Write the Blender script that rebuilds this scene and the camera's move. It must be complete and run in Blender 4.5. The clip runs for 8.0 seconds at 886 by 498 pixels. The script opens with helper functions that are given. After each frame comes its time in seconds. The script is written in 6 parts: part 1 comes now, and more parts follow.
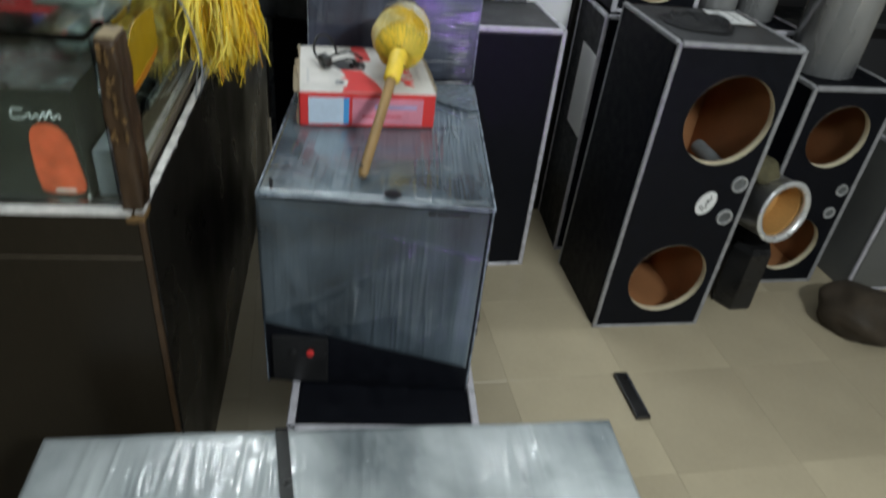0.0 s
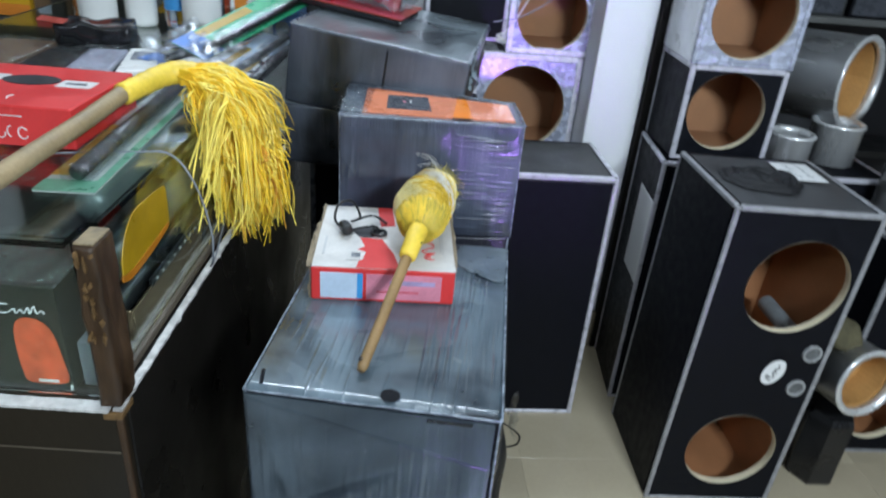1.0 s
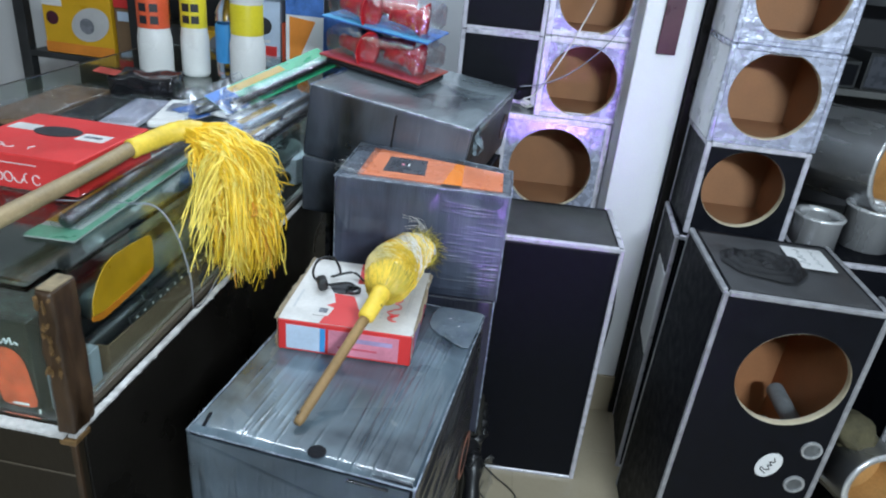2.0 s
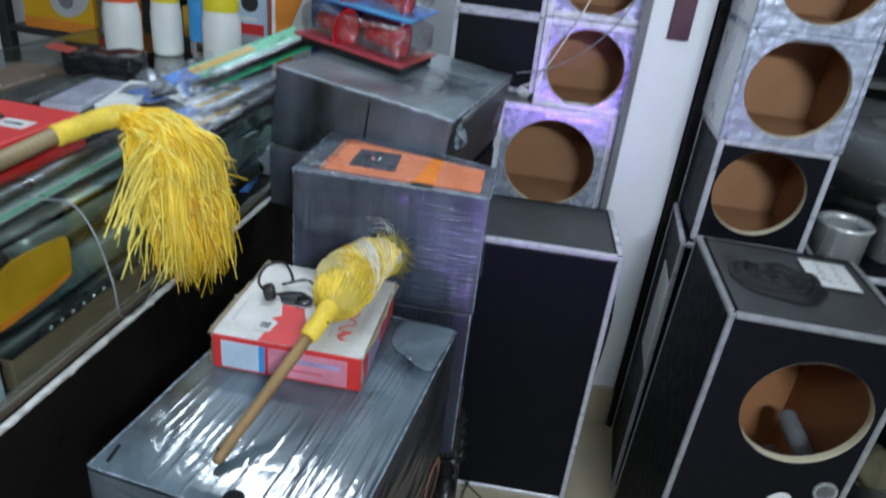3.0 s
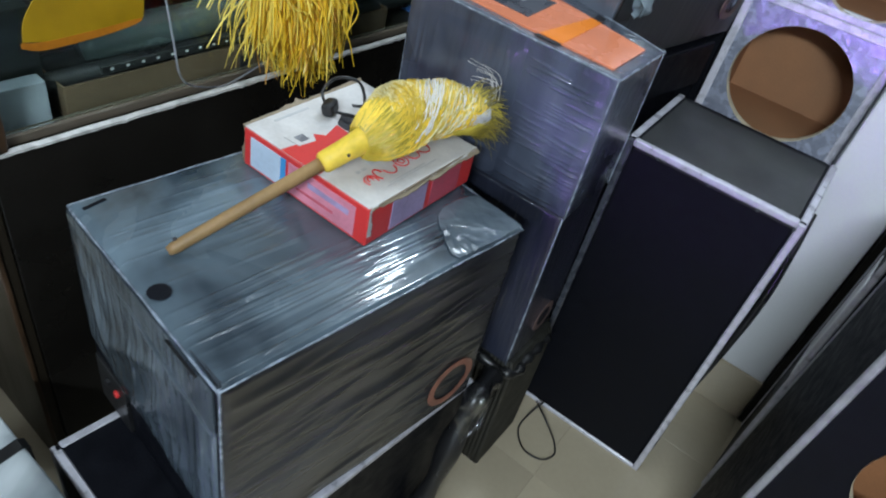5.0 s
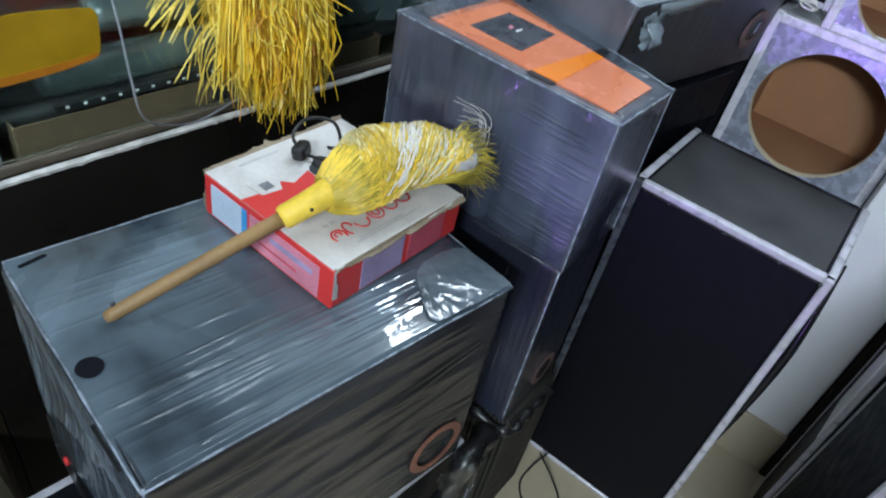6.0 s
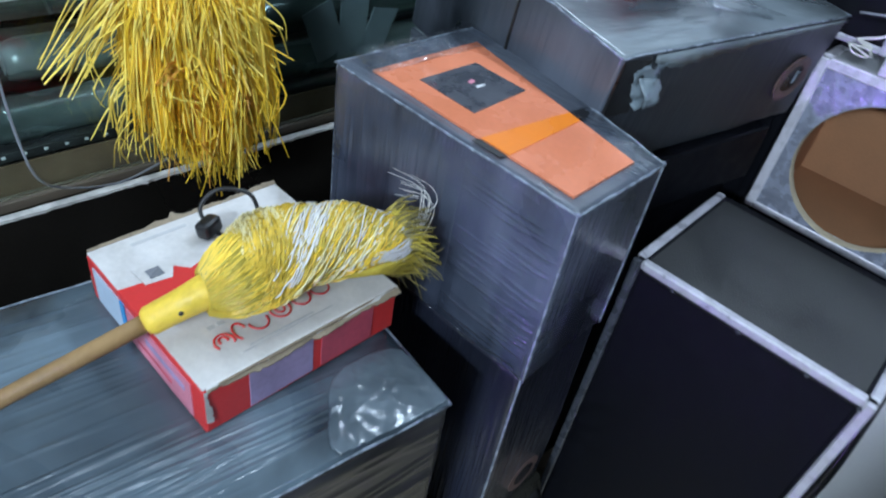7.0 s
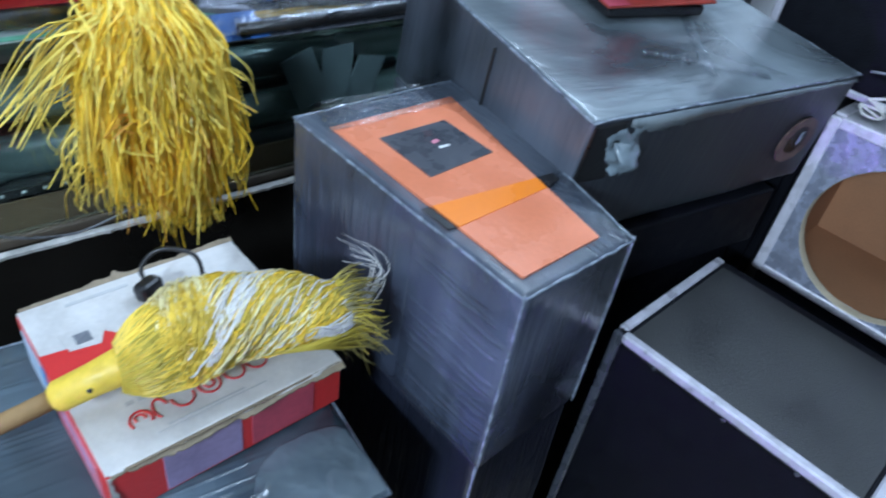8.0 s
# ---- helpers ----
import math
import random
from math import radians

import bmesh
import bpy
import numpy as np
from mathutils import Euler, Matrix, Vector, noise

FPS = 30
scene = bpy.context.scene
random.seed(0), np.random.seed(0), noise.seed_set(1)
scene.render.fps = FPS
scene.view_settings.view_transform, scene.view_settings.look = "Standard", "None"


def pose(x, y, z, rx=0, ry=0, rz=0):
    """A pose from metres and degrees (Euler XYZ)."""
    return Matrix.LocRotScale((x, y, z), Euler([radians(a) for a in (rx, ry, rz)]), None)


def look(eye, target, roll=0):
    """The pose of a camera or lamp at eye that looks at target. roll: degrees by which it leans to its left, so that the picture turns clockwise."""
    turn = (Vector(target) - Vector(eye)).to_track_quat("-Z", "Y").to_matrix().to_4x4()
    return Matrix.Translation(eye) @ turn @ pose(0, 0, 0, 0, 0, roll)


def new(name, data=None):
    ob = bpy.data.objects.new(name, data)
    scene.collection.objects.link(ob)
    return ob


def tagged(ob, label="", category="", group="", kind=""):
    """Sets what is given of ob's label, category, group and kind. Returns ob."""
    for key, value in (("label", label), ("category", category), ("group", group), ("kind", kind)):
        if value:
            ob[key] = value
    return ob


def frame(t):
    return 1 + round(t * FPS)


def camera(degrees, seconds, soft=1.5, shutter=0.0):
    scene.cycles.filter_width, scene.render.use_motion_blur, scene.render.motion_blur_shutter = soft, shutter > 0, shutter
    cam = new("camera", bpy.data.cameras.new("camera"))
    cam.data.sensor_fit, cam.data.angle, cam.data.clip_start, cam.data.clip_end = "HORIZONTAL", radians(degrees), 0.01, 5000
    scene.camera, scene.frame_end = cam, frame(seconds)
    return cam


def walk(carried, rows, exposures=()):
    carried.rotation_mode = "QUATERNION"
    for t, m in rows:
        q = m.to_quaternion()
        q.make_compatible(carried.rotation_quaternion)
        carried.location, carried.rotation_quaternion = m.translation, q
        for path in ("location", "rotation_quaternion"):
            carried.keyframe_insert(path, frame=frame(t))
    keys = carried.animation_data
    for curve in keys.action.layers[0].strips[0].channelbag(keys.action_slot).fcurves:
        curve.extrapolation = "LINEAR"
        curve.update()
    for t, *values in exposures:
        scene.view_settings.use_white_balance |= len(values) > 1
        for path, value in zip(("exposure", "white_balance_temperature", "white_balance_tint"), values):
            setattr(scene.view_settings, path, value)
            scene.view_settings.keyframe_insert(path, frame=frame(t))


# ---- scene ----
cam = camera(65.8, 8.0, soft=2.0, shutter=0.5)
PATH = [
    (0, (0.166, 0.036, 1.167), (0.16, 1.695, 0.049), 6.7),
    (0.4, (0.163, 0.129, 1.237), (0.096, 1.85, 0.221), 4.8),
    (0.5, (0.171, 0.13, 1.225), (0.083, 1.879, 0.259), 3.8),
    (0.7, (0.187, 0.169, 1.248), (0.043, 1.907, 0.269), 4.4),
    (1, (0.24, 0.199, 1.266), (-0.032, 1.948, 0.335), 5.0),
    (1.2, (0.283, 0.216, 1.297), (-0.055, 1.963, 0.383), 6.5),
    (1.5, (0.348, 0.219, 1.323), (-0.085, 1.98, 0.481), 6.3),
    (1.7, (0.396, 0.217, 1.349), (-0.113, 1.952, 0.493), 5.1),
    (2.8, (0.459, 0.369, 1.348), (-0.124, 2.074, 0.479), 6.9),
    (3, (0.467, 0.405, 1.327), (-0.121, 2.087, 0.419), 6.5),
    (3.5, (0.492, 0.483, 1.272), (-0.218, 1.998, 0.176), 4.1),
    (4, (0.574, 0.572, 1.228), (-0.306, 1.876, -0.006), 6.8),
    (4.2, (0.616, 0.593, 1.22), (-0.312, 1.825, -0.053), 7.9),
    (5.3, (0.608, 0.732, 1.253), (-0.428, 1.868, -0.026), 15.5),
    (5.5, (0.589, 0.751, 1.253), (-0.489, 1.898, 0.019), 14.4),
    (6, (0.563, 0.808, 1.242), (-0.519, 1.905, -0.034), 13.3),
    (6.2, (0.555, 0.828, 1.226), (-0.507, 1.923, -0.068), 13.0),
    (6.5, (0.549, 0.903, 1.228), (-0.584, 1.928, -0.062), 12.6),
    (6.7, (0.531, 0.963, 1.216), (-0.665, 1.973, -0.029), 11.2),
    (7, (0.505, 1.029, 1.231), (-0.716, 1.986, -0.031), 10.6),
    (7.5, (0.48, 1.081, 1.243), (-0.826, 1.927, -0.013), 10.9),
    (8, (0.488, 1.133, 1.244), (-0.833, 2.019, 0.032), 9.9),
]
walk(cam, [(t, look(eye, target, roll)) for t, eye, target, roll in PATH], [(0.0, -0.5, 7200, 10), (0.45, -0.08, 6600, 10), (0.8, -0.05, 6300, 10), (1.7, 0.05, 6250, 10), (3.5, -0.48, 6300, 10), (4.0, -0.22, 6300, 10), (4.3, -0.22, 6250, 10), (5.5, -0.18, 6400, 10), (6.5, -0.15, 6100, 10), (8.0, -0.08, 5500, 10)])

# ---- world and light ----
world = bpy.data.worlds.new("room_air")
scene.world = world
world.use_nodes = True
world.node_tree.nodes["Background"].inputs[0].default_value = (0.75, 0.8, 0.9, 1)
world.node_tree.nodes["Background"].inputs[1].default_value = 0.05


def area_lamp(name, eye, target, sx, sy, watts, colour, spread=180):
    data = bpy.data.lights.new(name, "AREA")
    data.shape, data.size, data.size_y, data.energy, data.color = "RECTANGLE", sx, sy, watts, colour
    data.spread = math.radians(spread)
    ob = new(name, data)
    ob.matrix_world = look(eye, target)
    return ob


area_lamp("tube_light_front", (1.28, -0.45, 1.95), (0.40, 2.00, 0.95), 0.45, 0.10, 50, (0.865, 1.0, 1.07))
area_lamp("tube_light_key", (0.15, 1.15, 2.60), (0.30, 1.25, 0.5), 1.2, 0.10, 6, (0.85, 1.0, 1.12))
area_lamp("tube_light_far", (-0.55, 2.38, 2.60), (-0.50, 1.5, 0.5), 1.5, 0.08, 28, (0.85, 1.0, 1.12))
area_lamp("tube_light_rear", (-0.6, -1.2, 2.60), (-0.5, -0.8, 0.5), 1.2, 0.10, 16, (0.85, 1.0, 1.12))
# added fill from an assumed, unseen shop opening; lifts the upright faces
area_lamp("shopfront_daylight", (2.78, -1.78, 1.22), (0.45, 2.0, 0.95), 1.6, 2.1, 14, (0.86, 0.99, 1.12))
area_lamp("violet_strip_light", (1.08, -0.62, 0.16), (0.16, 1.75, 0.84), 0.42, 0.18, 0.40, (0.42, 0.2, 1.0), 23)

# ---- materials ----


def pm(name, base, rough=0.5, metal=0.0, var=0.18, scale=14.0, bump=0.15, bscale=180.0, coat=0.0, stretch=(1, 1, 1), rvar=0.15, rand=0.0, dist=0.002, spec=0.5):
    """A surface with large mottling, fine grain, uneven gloss and fine relief."""
    m = bpy.data.materials.new(name)
    m.use_nodes = True
    nt = m.node_tree
    bs = nt.nodes["Principled BSDF"]
    tc = nt.nodes.new("ShaderNodeTexCoord")
    mp = nt.nodes.new("ShaderNodeMapping")
    mp.inputs["Scale"].default_value = stretch
    nt.links.new(tc.outputs["Object"], mp.inputs[0])
    big = nt.nodes.new("ShaderNodeTexNoise")
    big.inputs["Scale"].default_value, big.inputs["Detail"].default_value = scale, 5
    fine = nt.nodes.new("ShaderNodeTexNoise")
    fine.inputs["Scale"].default_value, fine.inputs["Detail"].default_value = bscale, 3
    nt.links.new(mp.outputs[0], big.inputs["Vector"])
    nt.links.new(mp.outputs[0], fine.inputs["Vector"])
    mixf = nt.nodes.new("ShaderNodeMath")
    mixf.operation = "MULTIPLY_ADD"
    mixf.inputs[1].default_value = 0.35
    nt.links.new(fine.outputs[0], mixf.inputs[0])
    nt.links.new(big.outputs[0], mixf.inputs[2])
    ramp = nt.nodes.new("ShaderNodeMapRange")
    ramp.inputs["From Min"].default_value, ramp.inputs["From Max"].default_value = 0.42, 0.92
    ramp.inputs["To Min"].default_value, ramp.inputs["To Max"].default_value = 1 - var, 1 + var
    nt.links.new(mixf.outputs[0], ramp.inputs[0])
    val = ramp.outputs[0]
    if rand:
        oi = nt.nodes.new("ShaderNodeObjectInfo")
        rr = nt.nodes.new("ShaderNodeMapRange")
        rr.inputs["To Min"].default_value, rr.inputs["To Max"].default_value = 1 - rand, 1 + rand
        nt.links.new(oi.outputs["Random"], rr.inputs[0])
        mu = nt.nodes.new("ShaderNodeMath")
        mu.operation = "MULTIPLY"
        nt.links.new(rr.outputs[0], mu.inputs[0])
        nt.links.new(val, mu.inputs[1])
        val = mu.outputs[0]
    hs = nt.nodes.new("ShaderNodeHueSaturation")
    hs.inputs["Color"].default_value = (*base, 1)
    nt.links.new(val, hs.inputs["Value"])
    nt.links.new(hs.outputs[0], bs.inputs["Base Color"])
    rm = nt.nodes.new("ShaderNodeMapRange")
    rm.inputs["From Min"].default_value, rm.inputs["From Max"].default_value = 0.3, 0.7
    rm.inputs["To Min"].default_value, rm.inputs["To Max"].default_value = max(0.03, rough - rvar), min(1, rough + rvar)
    nt.links.new(big.outputs[0], rm.inputs[0])
    nt.links.new(rm.outputs[0], bs.inputs["Roughness"])
    bs.inputs["Metallic"].default_value = metal
    bs.inputs["Coat Weight"].default_value = coat
    bs.inputs["Specular IOR Level"].default_value = spec
    bp = nt.nodes.new("ShaderNodeBump")
    bp.inputs["Strength"].default_value, bp.inputs["Distance"].default_value = bump, dist
    nt.links.new(fine.outputs[0], bp.inputs["Height"])
    nt.links.new(bp.outputs[0], bs.inputs["Normal"])
    return m


def film(name, dark, pale, axis, amount=0.5, freq=9.0, rough=0.22, strength=0.5, haze=0.06):
    """Stretch film wound round something dark: milky streaks along one axis, with taut glossy creases."""
    m = bpy.data.materials.new(name)
    m.use_nodes = True
    nt = m.node_tree
    bs = nt.nodes["Principled BSDF"]
    tc = nt.nodes.new("ShaderNodeTexCoord")
    mp = nt.nodes.new("ShaderNodeMapping")
    mp.inputs["Scale"].default_value = [1.0 if n == axis else freq for n in range(3)]
    nt.links.new(tc.outputs["Object"], mp.inputs[0])
    st = nt.nodes.new("ShaderNodeTexNoise")
    st.inputs["Scale"].default_value, st.inputs["Detail"].default_value, st.inputs["Distortion"].default_value = 2.2, 4, 0.5
    st.inputs["Roughness"].default_value = 0.5
    nt.links.new(mp.outputs[0], st.inputs["Vector"])
    cl = nt.nodes.new("ShaderNodeTexNoise")
    cl.inputs["Scale"].default_value, cl.inputs["Detail"].default_value, cl.inputs["Distortion"].default_value = 5.0, 4, 0.6
    nt.links.new(tc.outputs["Object"], cl.inputs["Vector"])
    add = nt.nodes.new("ShaderNodeMath")
    add.operation = "MULTIPLY_ADD"
    add.inputs[1].default_value = 1.1
    nt.links.new(cl.outputs[0], add.inputs[0])
    nt.links.new(st.outputs[0], add.inputs[2])
    mr = nt.nodes.new("ShaderNodeMapRange")
    mr.inputs["From Min"].default_value, mr.inputs["From Max"].default_value = 0.80, 1.45
    mr.inputs["To Max"].default_value = amount
    nt.links.new(add.outputs[0], mr.inputs[0])
    mix = nt.nodes.new("ShaderNodeMix")
    mix.data_type = "RGBA"
    mix.inputs[6].default_value, mix.inputs[7].default_value = (*dark, 1), (*pale, 1)
    nt.links.new(mr.outputs[0], mix.inputs[0])
    nt.links.new(mix.outputs[2], bs.inputs["Base Color"])
    # fine taut creases, which only show where they catch a lamp
    mp2 = nt.nodes.new("ShaderNodeMapping")
    mp2.inputs["Scale"].default_value = [8.0 if n == axis else 40.0 * freq for n in range(3)]
    nt.links.new(tc.outputs["Object"], mp2.inputs[0])
    cr = nt.nodes.new("ShaderNodeTexNoise")
    cr.inputs["Scale"].default_value, cr.inputs["Detail"].default_value, cr.inputs["Distortion"].default_value = 1.0, 4, 0.25
    nt.links.new(mp2.outputs[0], cr.inputs["Vector"])
    rr = nt.nodes.new("ShaderNodeMapRange")
    rr.inputs["From Min"].default_value, rr.inputs["From Max"].default_value = 0.3, 0.7
    rr.inputs["To Min"].default_value, rr.inputs["To Max"].default_value = rough * 1.2, rough * 2.6
    nt.links.new(cl.outputs[0], rr.inputs[0])
    nt.links.new(rr.outputs[0], bs.inputs["Roughness"])
    bs.inputs["Specular IOR Level"].default_value = 0.25
    bs.inputs["Coat Weight"].default_value, bs.inputs["Coat Roughness"].default_value, bs.inputs["Coat IOR"].default_value = 1.0, haze, 1.55
    area = nt.nodes.new("ShaderNodeMapRange")
    area.inputs["From Min"].default_value, area.inputs["From Max"].default_value = 0.40, 0.62
    area.inputs["To Min"].default_value, area.inputs["To Max"].default_value = 0.35, 1.0
    nt.links.new(cl.outputs[0], area.inputs[0])
    hm = nt.nodes.new("ShaderNodeMath")
    hm.operation = "MULTIPLY"
    nt.links.new(cr.outputs[0], hm.inputs[0])
    nt.links.new(area.outputs[0], hm.inputs[1])
    bp = nt.nodes.new("ShaderNodeBump")
    bp.inputs["Strength"].default_value, bp.inputs["Distance"].default_value = min(1.0, strength * 1.3), 0.012
    nt.links.new(hm.outputs[0], bp.inputs["Height"])
    nt.links.new(bp.outputs[0], bs.inputs["Coat Normal"])
    b2 = nt.nodes.new("ShaderNodeBump")
    b2.inputs["Strength"].default_value, b2.inputs["Distance"].default_value = 0.3, 0.004
    nt.links.new(st.outputs[0], b2.inputs["Height"])
    nt.links.new(b2.outputs[0], bs.inputs["Normal"])
    return m


def clear(name, tint, rough=0.04, ior=1.45):
    m = bpy.data.materials.new(name)
    m.use_nodes = True
    bs = m.node_tree.nodes["Principled BSDF"]
    bs.inputs["Base Color"].default_value = (*tint, 1)
    bs.inputs["Roughness"].default_value = rough
    bs.inputs["Transmission Weight"].default_value = 1.0
    bs.inputs["IOR"].default_value = ior
    return m


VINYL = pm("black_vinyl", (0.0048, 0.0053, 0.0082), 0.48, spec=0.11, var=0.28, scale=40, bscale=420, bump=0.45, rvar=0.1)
# black vinyl seen from above: light on the tops is painted in as grey
VINYL_TOP_C_LIT = pm("lit_tower_vinyl_top", (0.055, 0.056, 0.06), 0.5, var=0.3, bscale=420, bump=0.3, scale=9)
VINYL_TOP_LIT = pm("lit_black_vinyl_top", (0.030, 0.031, 0.031), 0.5, var=0.3, bscale=420, bump=0.3, scale=9)
TRIM = pm("silver_edge_strip", (0.52, 0.51, 0.57), 0.36, metal=0.2, var=0.22, scale=40, bump=0.2)
TRIM_BRIGHT = pm("bright_silver_strip", (0.74, 0.72, 0.80), 0.30, metal=0.1, var=0.18, scale=40, bump=0.2)
TRIM_DULL = pm("dull_grey_edge_strip", (0.30, 0.30, 0.32), 0.42, metal=0.2, var=0.3, scale=40, bump=0.2)
MDF = pm("raw_fibreboard", (0.34, 0.168, 0.082), 0.75, var=0.2, scale=7, bscale=300, bump=0.25)
MDF_DARK = pm("dark_fibreboard", (0.36, 0.155, 0.065), 0.75, var=0.25, scale=7, bscale=300, bump=0.25)
MDF_RIM = pm("sawn_fibreboard_edge", (0.64, 0.56, 0.41), 0.8, var=0.15, bump=0.3)
CROC = pm("silver_embossed_leatherette", (0.43, 0.455, 0.57), 0.26, metal=0.4, var=0.3, scale=45, bscale=60, bump=0.8, coat=0.3, dist=0.004)
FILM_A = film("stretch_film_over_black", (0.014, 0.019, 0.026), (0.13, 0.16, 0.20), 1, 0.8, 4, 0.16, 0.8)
# same film as the top, darkened in colour for the shaded right side
FILM_A_SIDE_SHADE = film("stretch_film_dull_shaded_side", (0.008, 0.0085, 0.0100), (0.085, 0.085, 0.090), 1, 0.8, 3.2, 0.34, 0.10, 0.26)
FILM_A_FRONT = film("stretch_film_over_black_upright", (0.010, 0.016, 0.022), (0.115, 0.15, 0.185), 2, 0.85, 2.2, 0.22, 0.4, 0.10)
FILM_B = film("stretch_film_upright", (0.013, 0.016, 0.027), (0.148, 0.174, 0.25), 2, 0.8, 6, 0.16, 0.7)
# the upright film again, paler: light from above put into the lid colour
FILM_B_TOP_LIT = film("stretch_film_lit_lid", (0.03, 0.038, 0.055), (0.24, 0.28, 0.35), 0, 0.8, 5, 0.16, 0.7)
# one loose film toned by facing: lit top, dimmer front, shaded side
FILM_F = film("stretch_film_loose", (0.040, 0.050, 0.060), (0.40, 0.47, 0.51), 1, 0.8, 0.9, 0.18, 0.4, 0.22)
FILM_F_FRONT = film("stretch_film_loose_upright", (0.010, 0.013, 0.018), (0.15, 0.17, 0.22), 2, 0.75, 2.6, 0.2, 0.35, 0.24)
FILM_F_SIDE_SHADE = film("stretch_film_smooth_shaded_side", (0.009, 0.012, 0.017), (0.034, 0.044, 0.060), 2, 0.6, 1.5, 0.3, 0.2, 0.45)
# darkened copy of the upright film: shadow low between the boxes
FILM_B_LOW_SHADE = film("stretch_film_shaded_upright", (0.006, 0.007, 0.012), (0.038, 0.044, 0.075), 2, 0.7, 5, 0.22, 0.5)
FILM_G = film("stretch_film_silver", (0.17, 0.20, 0.22), (0.78, 0.84, 0.87), 1, 0.95, 3, 0.16, 0.25)
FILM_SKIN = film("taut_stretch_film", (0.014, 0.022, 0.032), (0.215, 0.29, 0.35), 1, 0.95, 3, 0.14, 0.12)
FILM_PUCKER = film("puckered_stretch_film", (0.013, 0.016, 0.027), (0.148, 0.174, 0.245), 2, 0.75, 6, 0.14, 0.2)
FILM_B_SKIN = film("taut_stretch_film_upright", (0.013, 0.016, 0.027), (0.148, 0.174, 0.25), 2, 0.75, 6, 0.16, 0.2)
TILE = pm("beige_floor_tile", (0.44, 0.375, 0.27), 0.22, var=0.07, scale=5, bscale=90, bump=0.04, rand=0.08, rvar=0.06)
GROUT = pm("grey_grout", (0.42, 0.345, 0.235), 0.85)
PLASTER = pm("white_painted_plaster", (0.78, 0.79, 0.82), 0.55, var=0.05, scale=4, bump=0.08)
SHOPWALL = pm("dim_shop_wall", (0.16, 0.15, 0.14), 0.7, var=0.5, scale=2.5)
DARKWALL = pm("dark_back_wall", (0.035, 0.035, 0.04), 0.7, var=0.3, scale=3)
CEIL = pm("white_ceiling_paint", (0.75, 0.75, 0.74), 0.8, var=0.05, scale=3)
WOOD_DARK = pm("dark_brown_laminate", (0.020, 0.0155, 0.0105), 0.40, spec=0.2, var=0.3, scale=5, stretch=(1, 1, 0.2))
BLACK_PANEL = pm("black_side_panel", (0.011, 0.0095, 0.008), 0.34, spec=0.3, var=0.3, scale=5)
POST_WOOD = pm("worn_brown_wood", (0.042, 0.022, 0.010), 0.5, var=0.9, scale=30, bscale=90, stretch=(1, 1, 0.25), bump=0.4)
POST_PALE = pm("pale_sawn_wood", (0.26, 0.20, 0.12), 0.7, var=0.35, scale=60, bump=0.4)
POST_CHIP = pm("ochre_bare_wood", (0.14, 0.078, 0.028), 0.6, var=0.5, scale=70, bump=0.4)
TAPE_WHITE = pm("frayed_white_edge_tape", (0.56, 0.54, 0.53), 0.6, var=0.35, scale=45, bump=0.4, bscale=120)
GLASS = clear("green_float_glass", (0.80, 0.93, 0.88))
RED_CARD = pm("red_printed_card", (0.62, 0.035, 0.035), 0.42, var=0.1, scale=10)
WHITE_CARD = pm("white_printed_card", (0.62, 0.60, 0.59), 0.5, var=0.16, scale=22)
PINK_CARD = pm("faded_pink_card", (0.62, 0.22, 0.30), 0.5, var=0.25, scale=14)
PALE_BLUE = pm("pale_blue_print", (0.48, 0.58, 0.72), 0.5, var=0.15, scale=12)
BLUE = pm("blue_print", (0.05, 0.28, 0.62), 0.5, var=0.1)
CARD_EDGE = pm("torn_tan_board", (0.31, 0.25, 0.175), 0.85, var=0.25, scale=40, bump=0.5)
STRAW = pm("yellow_plastic_straw", (0.83, 0.54, 0.03), 0.42, var=0.35, scale=18, bscale=140, bump=0.1)
STRAW_PALE = pm("pale_yellow_straw", (0.90, 0.70, 0.12), 0.45, var=0.3, scale=25)
YELLOW_WRAP = pm("yellow_cloth_tape", (0.80, 0.56, 0.06), 0.5, var=0.22, scale=30, bump=0.4, bscale=150)
STICK = pm("bare_wood_stick", (0.27, 0.165, 0.068), 0.6, var=0.3, scale=12, stretch=(1, 1, 0.2), bump=0.3)
HANDLE = pm("greyed_wood_handle", (0.30, 0.22, 0.12), 0.55, var=0.3, scale=12, bump=0.3)
BLACK = pm("black_plastic", (0.012, 0.012, 0.013), 0.35, var=0.2)
ORANGE = pm("orange_label", (0.74, 0.23, 0.11), 0.3, var=0.1, scale=12, coat=0.5)
ORANGE_HOT = pm("deep_orange_label", (0.85, 0.22, 0.0), 0.3, var=0.05, coat=0.5)
LABEL_GREY = pm("dark_grey_print", (0.06, 0.065, 0.08), 0.3, var=0.25, scale=40, coat=0.5)
CHROME = pm("polished_aluminium", (0.74, 0.75, 0.77), 0.27, metal=0.55, var=0.12, scale=12, stretch=(1, 1, 0.3), bump=0.05)
CONE = pm("orange_brown_cone", (0.50, 0.27, 0.09), 0.6, var=0.3, scale=8, bump=0.2)
PAPER = pm("white_paper_label", (0.72, 0.72, 0.73), 0.55, var=0.06)
INK = pm("black_ink", (0.02, 0.02, 0.025), 0.5)
RING = pm("grey_plastic_ring", (0.42, 0.43, 0.45), 0.35, metal=0.3)
PIPE = pm("dark_grey_pipe", (0.20, 0.22, 0.235), 0.5, var=0.3, scale=30)

